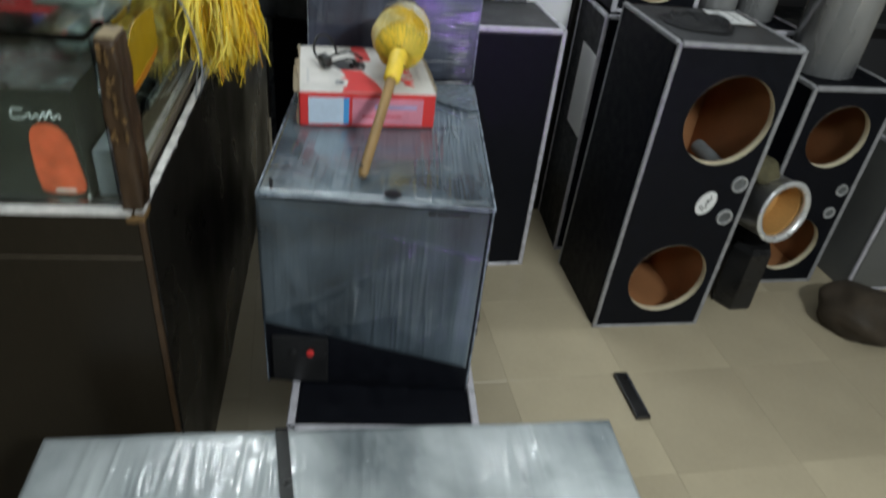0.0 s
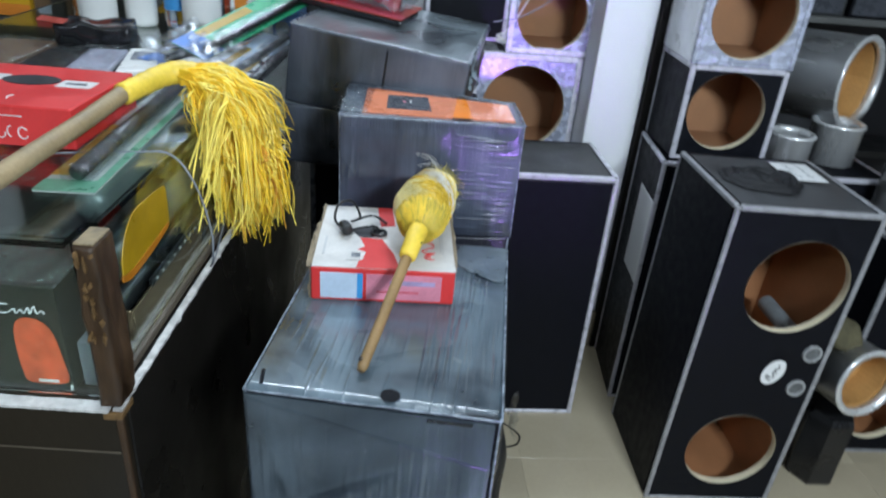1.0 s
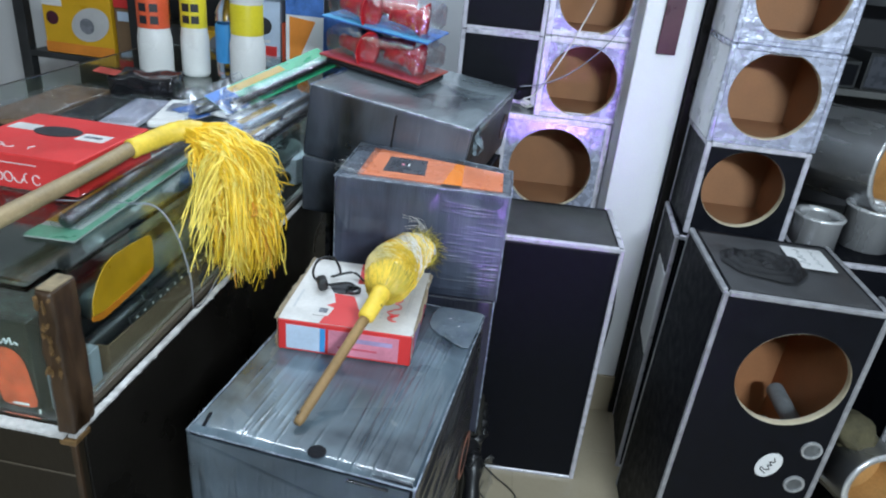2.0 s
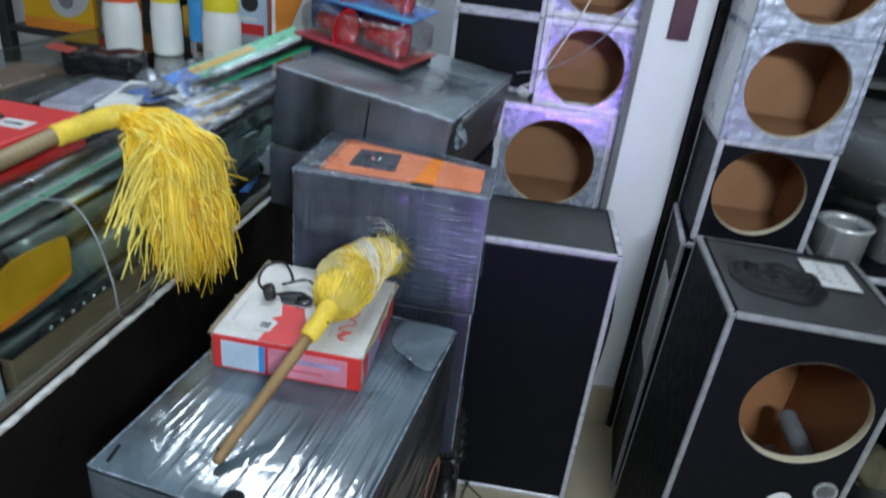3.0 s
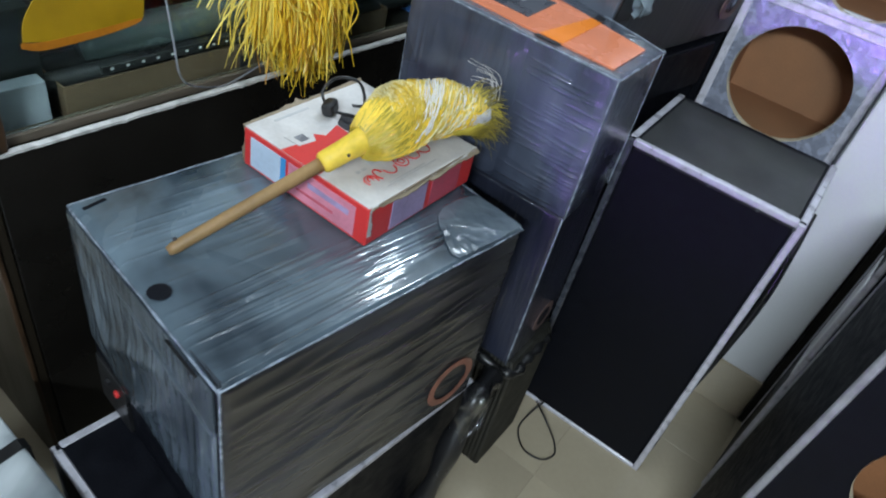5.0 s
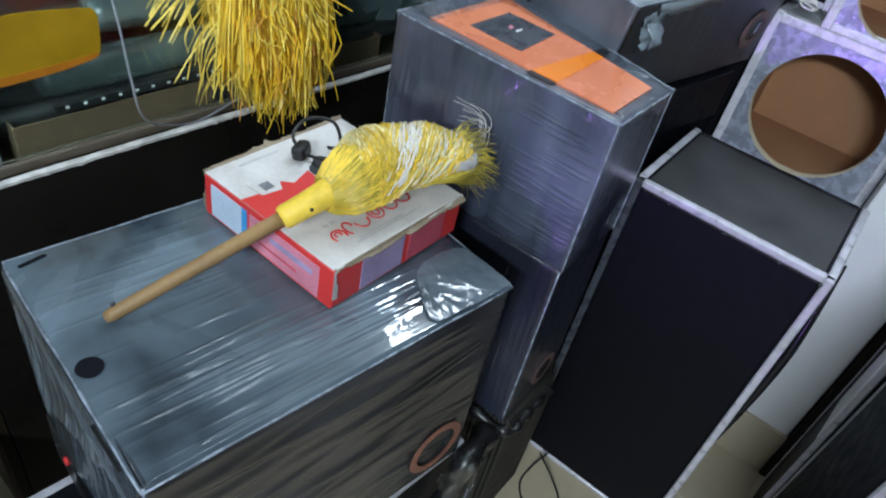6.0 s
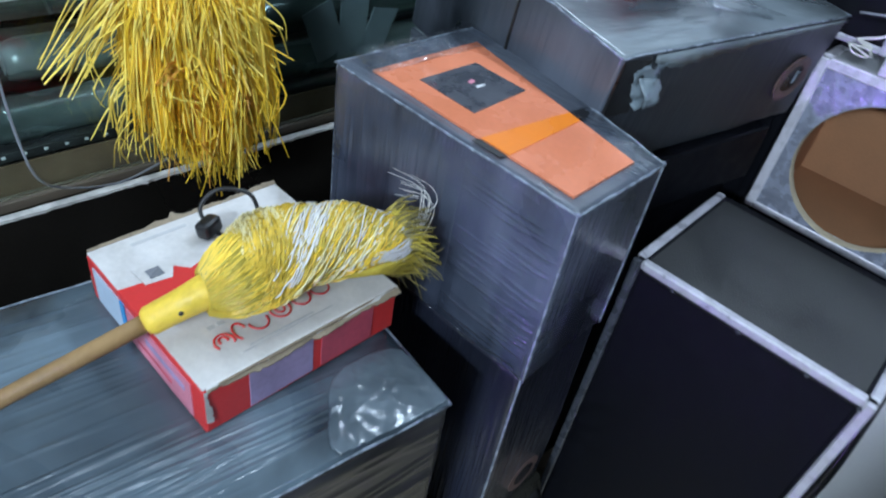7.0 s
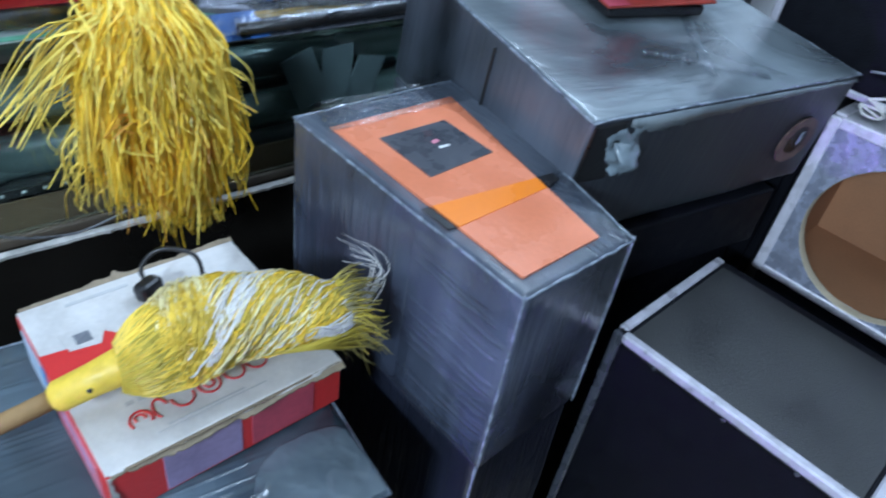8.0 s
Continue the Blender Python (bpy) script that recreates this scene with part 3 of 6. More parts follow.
def taut(seed, n, su, sv, ln, wd, ht, slant=0.03, clump=0.0, u0=0.0, v0=0.0):
    r = random.Random(seed)
    out, cu, cv = [], 0, 0
    for k in range(n):
        if not clump or k % 6 == 0:
            cu, cv = u0 + r.uniform(0.01, su - 0.01), v0 + r.uniform(0.02, sv - 0.02)
        out.append((cu + clump * r.uniform(-1, 1), cv + 2 * clump * r.uniform(-1, 1), r.uniform(*ln), r.uniform(*wd), r.uniform(*ht), r.gauss(0.0, slant)))
    return out


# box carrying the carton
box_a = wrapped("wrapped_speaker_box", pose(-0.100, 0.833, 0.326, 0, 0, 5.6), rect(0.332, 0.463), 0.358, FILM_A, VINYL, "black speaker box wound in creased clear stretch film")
edge_folds(box_a, rect(0.332, 0.463), 0.358)
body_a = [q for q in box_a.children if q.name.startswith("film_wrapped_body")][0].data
body_a.materials.append(FILM_A_SIDE_SHADE)
# right face takes the film with painted shade
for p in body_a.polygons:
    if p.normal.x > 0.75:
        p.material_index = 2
crease_skin("film_skin", Matrix.Translation((0.001, 0.001, 0.3602)), 0.330, 0.461, 300, 60,
            taut(3, 56, 0.324, 0.461, (0.08, 0.30), (0.0012, 0.0028), (0.0002, 0.0009)) + taut(4, 42, 0.324, 0.30, (0.03, 0.11), (0.0011, 0.002), (0.0003, 0.0010), 0.05, 0.018)
            + taut(5, 48, 0.15, 0.30, (0.10, 0.26), (0.0011, 0.002), (0.0003, 0.0010), 0.03, 0.015, 0.17), FILM_SKIN, box_a, "taut creased stretch film")
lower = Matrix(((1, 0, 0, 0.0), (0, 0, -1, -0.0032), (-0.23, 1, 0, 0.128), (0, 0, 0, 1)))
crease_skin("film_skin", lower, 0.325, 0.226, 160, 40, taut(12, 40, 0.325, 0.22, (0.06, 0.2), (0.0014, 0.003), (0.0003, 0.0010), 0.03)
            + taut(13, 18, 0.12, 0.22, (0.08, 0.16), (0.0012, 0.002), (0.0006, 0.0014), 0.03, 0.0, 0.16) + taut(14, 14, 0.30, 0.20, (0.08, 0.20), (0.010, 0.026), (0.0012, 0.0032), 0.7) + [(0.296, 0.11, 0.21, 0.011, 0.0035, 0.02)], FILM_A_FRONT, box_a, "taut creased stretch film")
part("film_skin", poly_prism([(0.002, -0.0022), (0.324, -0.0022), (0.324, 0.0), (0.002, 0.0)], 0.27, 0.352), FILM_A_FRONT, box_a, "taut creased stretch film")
part("tape_dot", add_lathe(bmesh.new(), [(0.001, 0.3604), (0.012, 0.3608), (0.013, 0.3620), (0.001, 0.3626)], 14, Matrix.Translation((0.187, 0.017, 0))), VINYL, box_a, "black dot of bare vinyl")
part("bare_streak", box(0.0, 0.005, 0.0, 0.030, 0.3602, 0.3620, 0.0008, 1, pose(0.018, 0.010, 0, 0, 0, 12)), VINYL, box_a, "bare black streak")
part("bare_tear", box(0.238, 0.296, -0.0055, 0.002, 0.3445, 0.3485, 0.001, 1), BLACK, box_a, "dark tear in the film")
LEAF = [(0.262, 0.362), (0.250, 0.373), (0.241, 0.392), (0.238, 0.420), (0.242, 0.448), (0.252, 0.458), (0.290, 0.461), (0.331, 0.461), (0.331, 0.400), (0.329, 0.338), (0.316, 0.334), (0.300, 0.340), (0.282, 0.352)]


def leaf_patch(name, outline, z, cell, mat, parent, label, seed):
    """An overlapping leaf of film: a puckered sheet cut to the outline, its rim turned down."""
    r = random.Random(seed)
    ridge = [(r.uniform(0.24, 0.33), r.uniform(0.34, 0.46), r.uniform(0.006, 0.022), r.uniform(0.0014, 0.0034), r.uniform(0.0001, 0.0005), r.uniform(0, math.pi)) for k in range(80)]
    xs, ys = [p[0] for p in outline], [p[1] for p in outline]
    nx, ny = int((max(xs) - min(xs)) / cell), int((max(ys) - min(ys)) / cell)
    ids, co, faces = {}, [], []

    def inside(x, y):
        odd, k = False, len(outline) - 1
        for q in range(len(outline)):
            (xa, ya), (xb, yb) = outline[q], outline[k]
            if (ya > y) != (yb > y) and x < (xb - xa) * (y - ya) / (yb - ya) + xa:
                odd = not odd
            k = q
        return odd

    for i in range(nx + 1):
        for k in range(ny + 1):
            x, y = min(xs) + i * cell, min(ys) + k * cell
            x += 0.0012 * noise.noise(Vector((y * 90, x * 20, seed)))
            if inside(x, y):
                h = 0.0008 * noise.noise(Vector((x * 70, y * 70, seed)))
                for cx, cy, ln, wd, ht, an in ridge:
                    u, v = (x - cx) * math.cos(an) + (y - cy) * math.sin(an), (y - cy) * math.cos(an) - (x - cx) * math.sin(an)
                    if abs(v) < ln and abs(u) < 4 * wd:
                        h += ht * math.exp(-(u / wd) ** 2) * (1 - (v / ln) ** 2)
                ids[i, k] = len(co)
                co.append((x, y, z + h))
    for i, k in ids:
        quad = [(i, k), (i + 1, k), (i + 1, k + 1), (i, k + 1)]
        if all(q in ids for q in quad):
            faces.append([ids[q] for q in quad])
    me = bpy.data.meshes.new(name)
    me.from_pydata(co, [], faces)
    me.materials.append(mat)
    for p in me.polygons:
        p.use_smooth = True
    ob = new(name, me)
    ob.parent = parent
    ob["label"] = label
    ob.modifiers.new("thickness", "SOLIDIFY").thickness = 0.0012
    return ob


leaf_patch("film_patch", LEAF, 0.3632, 0.0016, FILM_PATCH, box_a, "shiny overlapping film patch", 31)
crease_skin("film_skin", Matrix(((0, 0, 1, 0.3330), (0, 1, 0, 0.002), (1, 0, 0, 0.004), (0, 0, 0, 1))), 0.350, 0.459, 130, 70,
            taut(41, 46, 0.35, 0.459, (0.08, 0.30), (0.003, 0.010), (0.0008, 0.0030), 0.10) + taut(42, 30, 0.30, 0.40, (0.05, 0.16), (0.002, 0.004), (0.0006, 0.0015), 0.12), FILM_A_SIDE_SHADE, box_a, "dull slack stretch film, side shade in its colour")
plate_a = part("terminal_plate", box(0.012, 0.10, -0.006, 0.004, 0.012, 0.105, 0.002), BLACK, box_a, "black terminal plate")
part("terminal", add_lathe(bmesh.new(), [(0.006, 0), (0.006, 0.003), (0.004, 0.004)], 12, pose(0.072, -0.006, 0.075, 90)), RED_CARD, plate_a, "red terminal")
part("terminal", add_lathe(bmesh.new(), [(0.006, 0), (0.006, 0.003), (0.004, 0.004)], 12, pose(0.045, -0.006, 0.075, 90)), BLACK, plate_a, "black terminal")
part("port_ring", add_lathe(bmesh.new(), [(0.031, 0), (0.042, 0), (0.0425, 0.0012), (0.0315, 0.0012)], 28, pose(0.3375, 0.392, 0.079, 0, 90, 0) @ Matrix.Diagonal((1.14, 1.14, 1, 1)), cap=False), RUST, box_a, "rusty red port ring")

# wedge box with the orange label
WEDGE = [(0, 0), (0.340, 0), (0.340, 0.151), (0.004, 0.246)]
box_b = wrapped("wrapped_wedge_box", pose(-0.147, 1.342, 0.280, 0, 0, 13.8), WEDGE, 0.613, FILM_B_TOP_LIT, FILM_B, "film-wrapped wedge box with an orange label on top", z0=0.381)
edge_folds(box_b, WEDGE, 0.613, 0.0021, True, 0.381)
# lower wedge, its shadow painted into the film colour
LOW_WEDGE = [(0.003, 0.003), (0.337, 0.003), (0.337, 0.149), (0.007, 0.242)]
box_l = wrapped("wrapped_wedge_box", pose(-0.147, 1.342, 0.320, 0, 0, 13.8), LOW_WEDGE, 0.340, FILM_B_LOW_SHADE, FILM_B_LOW_SHADE, "film-wrapped wedge box under a labelled one, shade in its dark colour")
part("port_ring", add_lathe(bmesh.new(), [(0.020, 0), (0.032, 0), (0.0325, 0.0012), (0.0205, 0.0012)], 28, pose(0.3375, 0.100, 0.062, 0, 90, 0), cap=False), RUST_DIM, box_l, "rusty red port ring")
part("film_fold", add_tube(bmesh.new(), [(0.335, 0.0045, 0.34 * i / 12) for i in range(13)], 0.0018, 7), FILM_FOLD, box_l, "pale gathered film", smooth=True)
label_b = part("orange_label", poly_prism([(0.041, 0.019), (0.322, 0.016), (0.321, 0.120), (0.043, 0.188)], 0.6125, 0.6155), ORANGE, box_b, "orange printed label under film")
part("deep_orange_band", poly_prism([(0.206, 0.017), (0.243, 0.0165), (0.240, 0.139), (0.222, 0.143)], 0.6155, 0.6162), ORANGE_HOT, label_b, "deep orange band")
part("dark_label_square", poly_prism([(0.084, 0.05), (0.168, 0.048), (0.163, 0.139), (0.085, 0.14)], 0.6155, 0.6162), LABEL_GREY, label_b, "dark printed square")
part("print_mark", poly_prism([(0.115, 0.094), (0.121, 0.093), (0.119, 0.103), (0.113, 0.103)], 0.6162, 0.6166), PINK_CARD, label_b)
part("print_mark", poly_prism([(0.127, 0.094), (0.131, 0.093), (0.131, 0.107), (0.128, 0.107)], 0.6162, 0.6166), PAPER, label_b)
part("label_tab", poly_prism([(0.222, 0.145), (0.240, 0.141), (0.236, 0.163), (0.224, 0.165)], 0.6155, 0.6162), BLACK, label_b, "black label tab")
part("label_tab", poly_prism([(0.204, 0.006), (0.240, 0.006), (0.243, 0.0145), (0.206, 0.0145)], 0.6150, 0.6158), BLACK, label_b, "black label tab")
rp7 = random.Random(7)
crease_skin("puckered_film", pose(0.335, -0.0022, 0.385, 90, 0, 0) @ pose(0, 0, 0, 0, 0, 90), 0.215, 0.130, 430, 60,
            [(rp7.uniform(0.005, 0.205), rp7.uniform(0.010, 0.115), rp7.uniform(0.025, 0.085), rp7.uniform(0.0012, 0.0020), rp7.uniform(0.0005, 0.0012), rp7.gauss(0, 0.03)) for k in range(64)], FILM_PUCKER, box_b, "puckered glossy film", 0.0024, 0.016)
crease_skin("film_skin", pose(0.004, -0.0018, 0.385, 90), 0.20, 0.212, 120, 40,
            taut(8, 40, 0.20, 0.20, (0.06, 0.2), (0.0015, 0.004), (0.0002, 0.0008), 0.04), FILM_B_SKIN, box_b, "taut creased stretch film", 0.0020, 0.016)
film_sheet("film_flap", [(-0.012, 0.03, 0.614), (0.05, 0.012, 0.616), (0.06, 0.225, 0.616), (0.0, 0.258, 0.615)], box_b, CLEAR_FILM, 0.003, "clear film flap")

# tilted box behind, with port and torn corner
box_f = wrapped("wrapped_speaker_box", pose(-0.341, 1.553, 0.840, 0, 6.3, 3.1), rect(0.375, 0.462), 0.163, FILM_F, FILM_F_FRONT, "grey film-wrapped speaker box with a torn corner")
edge_folds(box_f, rect(0.375, 0.462), 0.163, 0.0021, False)
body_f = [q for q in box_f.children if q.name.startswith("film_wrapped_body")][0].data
body_f.materials.append(FILM_F_SIDE_SHADE)
# the +x face gets the film colour with its shade painted in
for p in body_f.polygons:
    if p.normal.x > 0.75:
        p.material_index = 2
lap = bmesh.new()
rl = random.Random(77)
lap_prev = None
for k in range(41):
    y = 0.052 + 0.40 * k / 40
    drop = 0.004 + 0.017 * max(0.0, 1 - k / 34) ** 1.3 * (0.75 + 0.5 * rl.random()) * (0.2 + min(1.0, k / 4))
    cur = [lap.verts.new((0.3785, y, 0.160)), lap.verts.new((0.3795 + 0.002 * rl.random(), y, 0.160 - drop))]
    if lap_prev:
        lap.faces.new((lap_prev[0], lap_prev[1], cur[1], cur[0]))
    lap_prev = cur
part("film_lap", lap, FILM_F, box_f, "ragged overlapping film edge", smooth=True).modifiers.new("thickness", "SOLIDIFY").thickness = 0.0010
pr = part("port_ring", add_lathe(bmesh.new(), [(0.020, 0.001), (0.034, 0.001), (0.035, 0.004), (0.022, 0.004)], 28, pose(0.3755, 0.395, 0.075, 0, 90, 0), cap=False), RUST_DIM, box_f, "brown port ring")
part("port", add_lathe(bmesh.new(), [(0.001, 0.0), (0.020, 0.0), (0.020, 0.003), (0.001, 0.0022)], 24, pose(0.3755, 0.395, 0.075, 0, 90, 0)), BLACK, pr, "black port")
part("port_film", box(0.3775, 0.3795, 0.400, 0.409, 0.066, 0.086, 0.0008, 1), FILM_FOLD, pr, "pale film in the port")
part("torn_corner", box(0.368, 0.3775, 0.004, 0.05, 0.085, 0.158, 0.003), BLACK, box_f, "bare black corner")
for tf in ([(0.380, 0.024, 0.150), (0.383, 0.072, 0.150), (0.390, 0.070, 0.108), (0.386, 0.046, 0.094), (0.380, 0.030, 0.115)], [(0.385, 0.036, 0.135), (0.391, 0.066, 0.138), (0.397, 0.070, 0.112), (0.392, 0.050, 0.098)]):
    film_sheet("torn_film", tf, box_f, FILM_PATCH, 0.013, "crumpled torn film")
for tx, ty, ta in ((0.20, 0.30, -32), (0.27, 0.16, 58)):
    part("tape_strip", box(0, 0.16, -0.006, 0.006, 0.1655, 0.1662, 0, 1, pose(tx, ty, 0, 0, 0, ta)), CLEAR_FILM, box_f, "clear packing tape")
part("film_seam", box(0.205, 0.2085, -0.004, 0.0, 0.02, 0.15, 0.001, 1), BLACK, box_f)
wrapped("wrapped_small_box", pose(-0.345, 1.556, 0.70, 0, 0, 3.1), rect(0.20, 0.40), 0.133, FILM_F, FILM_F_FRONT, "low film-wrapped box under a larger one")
box_g = wrapped("wrapped_long_box", pose(-0.306, 0.355, 0.0, 0, 0, 11.2), rect(0.84, 0.30), 0.357, FILM_G, FILM_G, "long box in shiny silver-grey stretch film on the floor")
crease_skin("film_skin", Matrix.Translation((0.003, 0.003, 0.3592)), 0.834, 0.294, 300, 40, taut(21, 90, 0.834, 0.294, (0.06, 0.25), (0.002, 0.006), (0.0004, 0.0016), 0.06)
            + taut(22, 40, 0.834, 0.294, (0.03, 0.10), (0.0015, 0.003), (0.0005, 0.0014), 0.1, 0.02), FILM_G, box_g, "shiny creased stretch film")
strap_pts = [(0.365, -0.004, 0.10), (0.365, -0.004, 0.355), (0.364, 0.004, 0.3630), (0.346, 0.15, 0.3636), (0.328, 0.296, 0.3630), (0.327, 0.305, 0.355), (0.326, 0.306, 0.1)]
sb = bmesh.new()
prev = None
for x, y, z in strap_pts:
    cur = [sb.verts.new((x - 0.009, y, z)), sb.verts.new((x + 0.009, y, z))]
    if prev:
        sb.faces.new((prev[0], prev[1], cur[1], cur[0]))
    prev = cur
strap = part("strap", sb, BLACK, box_g, "flat black packing strap")
strap.modifiers.new("thickness", "SOLIDIFY").thickness = 0.002

# ---- speaker cabinets ----
cabinet("lying_speaker_cabinet", pose(-0.043, 0.742, 0.0, 0, 0, 8.0), 0.30, 0.57, 0.323, "black speaker cabinet with silver edges lying under a box")
cab_d = cabinet("speaker_cabinet", pose(0.102, 1.657, 0, 0, 0, 14.9), 0.306, 0.25, 0.702, "tall black speaker cabinet with silver edge strips, back turned", top=VINYL_TOP_LIT)
dull = [q for q in cab_d.children if q.name.startswith("edge_strip")][0]
dull.data.materials[0] = LABEL_GREY
for k, (x, z) in enumerate(((0.06, 0.691), (0.15, 0.6905), (0.235, 0.691), (0.295, 0.69))):
    part("screw", add_lathe(bmesh.new(), [(0.003, 0), (0.003, 0.0015), (0.001, 0.002)], 8, pose(x, -0.0025, z, 90)), LABEL_GREY, cab_d)
cab_c = cabinet("tower_speaker_cabinet", pose(0.586, 1.478, 0, 0, 0.9, 13.7), 0.304, 0.30, 0.775, "tall black twin-hole tower speaker cabinet with silver edges", holes=[(0.168, 0.162, 0.106), (0.178, 0.604, 0.108)], top=VINYL_TOP_C_LIT, lining=MDF_DARK, trim=TRIM_DULL, tw=0.0085)


def ring_port(parent, x, z, r):
    ring = part("tweeter_ring", add_lathe(bmesh.new(), [(r - 0.006, -0.001), (r - 0.005, 0.004), (r, 0.004), (r + 0.001, -0.001)], 24, pose(x, 0, z, 90), cap=False), RING, parent, "grey plastic tweeter ring")
    part("tweeter_well", add_lathe(bmesh.new(), [(0.001, 0.001), (r - 0.006, 0.001), (r - 0.006, 0.0015), (0.001, 0.0016)], 24, pose(x, 0, z, 90)), WELL, ring)


def badge(parent, x, z, a, b, turn):
    """An oval white badge with a dark flourish in place of its maker's mark."""
    m = pose(x, -0.0005, z, 90, 0, 0) @ pose(0, 0, 0, 0, 0, turn) @ Matrix.Diagonal((a, b, 1, 1))
    plate = part("badge", add_lathe(bmesh.new(), [(0.97, 0), (1.0, 0.0012), (0.95, 0.0024), (0.001, 0.0026)], 32, m), PAPER, parent, "oval white badge")
    bm = bmesh.new()
    pts = [m @ Vector((u, v, 0.0032)) for u, v in ((-0.6, -0.25), (-0.5, 0.35), (-0.3, 0.42), (-0.38, 0.05), (-0.2, -0.25), (0.0, 0.15), (0.1, -0.2), (0.25, 0.2), (0.4, -0.15), (0.65, 0.1))]
    add_tube(bm, curve_pts(pts, 40), 0.0012, 5)
    part("badge_flourish", bm, INK, plate)


ring_port(cab_c, 0.268, 0.445, 0.021)
ring_port(cab_c, 0.262, 0.352, 0.021)
badge(cab_c, 0.197, 0.392, 0.034, 0.024, 68)
for px, pz in ((0.256, 0.450), (0.252, 0.356)):
    part("port_pipe", add_lathe(bmesh.new(), [(0.0165, 0), (0.0195, 0), (0.0195, 0.180), (0.0165, 0.180), (0.0165, 0.002)], 24, pose(px, 0.016, pz, -90), cap=False), PIPE, cab_c, "grey port pipe inside")
# cloth and paper on top of the tower
cloth = thing("black_cloth", pose(0.60, 1.63, 0.7775, 0, 0, 10), "crumpled black mesh cloth on a speaker cabinet", "cloth")
cb = bmesh.new()
ring_prev = None
for k in range(25):
    f = k / 24
    ring = []
    for q in range(40):
        a = 2 * math.pi * q / 40
        rad = f * (1 + 0.25 * noise.noise(Vector((math.cos(a) * 1.5, math.sin(a) * 1.5, 3.0))))
        lump = (1 - f ** 4) * (0.004 + 0.008 * (1 + math.sin(30 * f + 2 * math.cos(a))) * f + 0.014 * abs(noise.noise(Vector((rad * math.cos(a) * 3, rad * math.sin(a) * 3, 0.5)))))
        ring.append(cb.verts.new((0.075 + 0.088 * rad * math.cos(a), 0.064 * rad * math.sin(a), 0.0012 + lump)))
    if ring_prev:
        for q in range(40):
            cb.faces.new((ring_prev[q], ring_prev[(q + 1) % 40], ring[(q + 1) % 40], ring[q]))
    ring_prev = ring
bmesh.ops.remove_doubles(cb, verts=cb.verts, dist=0.0004)
part("folds", cb, CLOTH, cloth, smooth=True)
sheet = thing("paper_label", pose(0.735, 1.665, 0.779, 0, 0, 12), "white printed paper label lying on a cabinet", "label")
sh_p = part("sheet", box(0, 0.085, 0, 0.105, 0, 0.0012, 0.0004, 1), PAPER, sheet)
for x, amp in ((0.030, 0.010), (0.058, 0.006)):
    wob = [(x + amp * math.sin(k * 2.3) * (1 if k % 3 else 0.4), 0.015 + 0.0075 * k, 0.0016) for k in range(11)]
    part("printed_flourish", add_tube(bmesh.new(), curve_pts(wob, 50), 0.0006, 5), PIPE, sh_p)

# stack beside the tower
cab_t = cabinet("speaker_cabinet", pose(0.505, 1.842, 0, 0, 0, 9), 0.28, 0.236, 0.722, "black speaker cabinet with silver edges under a stack", tw=0.008)
cabinet("cube_speaker_cabinet", pose(0.520, 1.868, 0.726, 0, 0, 12), 0.228, 0.21, 0.226, "black cube speaker cabinet with one round hole", holes=[(0.105, 0.122, 0.092)], group="stacked cube cabinets")
for k in range(3):
    cabinet("cube_speaker_cabinet", pose(0.517, 1.866, 0.955 + 0.217 * k, 0, 0, 12), 0.234, 0.21, 0.214, "silver embossed cube speaker cabinet with one round hole", holes=[(0.115, 0.112, 0.096)], front=CROC, shell=CROC_SIDE_LIT, trim=CROC, back=TRIM, group="stacked cube cabinets")
# stack behind the turned cabinet
cabinet("speaker_cabinet", pose(-0.005, 2.09, 0, 0, 0, 14), 0.30, 0.22, 0.598, "plain black cabinet carrying a stack", trims="")
cabinet("cube_speaker_cabinet", pose(-0.012, 2.088, 0.60, 0, 0, 14), 0.300, 0.22, 0.279, "silver embossed cube speaker cabinet with one round hole", holes=[(0.150, 0.132, 0.118)], front=CROC, shell=CROC_SIDE_LIT, trim=TRIM_BRIGHT, tw=0.014, group="stacked cube cabinets")
for k in range(3):
    cabinet("cube_speaker_cabinet", pose(0.069, 2.106, 0.883 + 0.219 * k, 0, 0, 14), 0.232, 0.2, 0.214, "silver embossed cube speaker cabinet with one round hole", holes=[(0.114, 0.104, 0.095)], front=CROC, shell=CROC_SIDE_LIT, trim=TRIM_BRIGHT, tw=0.014, group="stacked cube cabinets")
cabinet("speaker_cabinet", pose(-0.165, 2.06, 0, 0, 0, 14), 0.145, 0.2, 0.905, "black cabinet against the back wall", trims="")
for k in range(3):
    cabinet("small_black_cabinet", pose(-0.150, 2.058, 0.908 + 0.186 * k, 0, 0, 14), 0.218, 0.18, 0.184, "small black cabinet framed in silver strip", group="stacked black cabinets")
cabinet("speaker_cabinet", pose(-0.30, 1.60, 0, 0, 0, 8), 0.31, 0.42, 0.70, "black cabinet carrying wrapped boxes", trim=LABEL_GREY)
bale = thing("ribbed_black_bale", pose(-0.147, 1.342, 0, 0, 0, 13.8), "dark olive ribbed bale under a wrapped box", "bale")
bale_bm = bmesh.new()
BALE = [(0.008, 0.012), (0.352, 0.012), (0.352, 0.160), (0.012, 0.235)]
run = []
for (ax, ay), (bx, by) in zip(BALE, BALE[1:] + BALE[:1]):
    n = int(math.hypot(bx - ax, by - ay) / 0.0045)
    ox, oy = (by - ay) / math.hypot(bx - ax, by - ay), -(bx - ax) / math.hypot(bx - ax, by - ay)
    run += [(ax + (bx - ax) * k / n + ox * 0.0022 * (k % 2), ay + (by - ay) * k / n + oy * 0.0022 * (k % 2)) for k in range(n)]
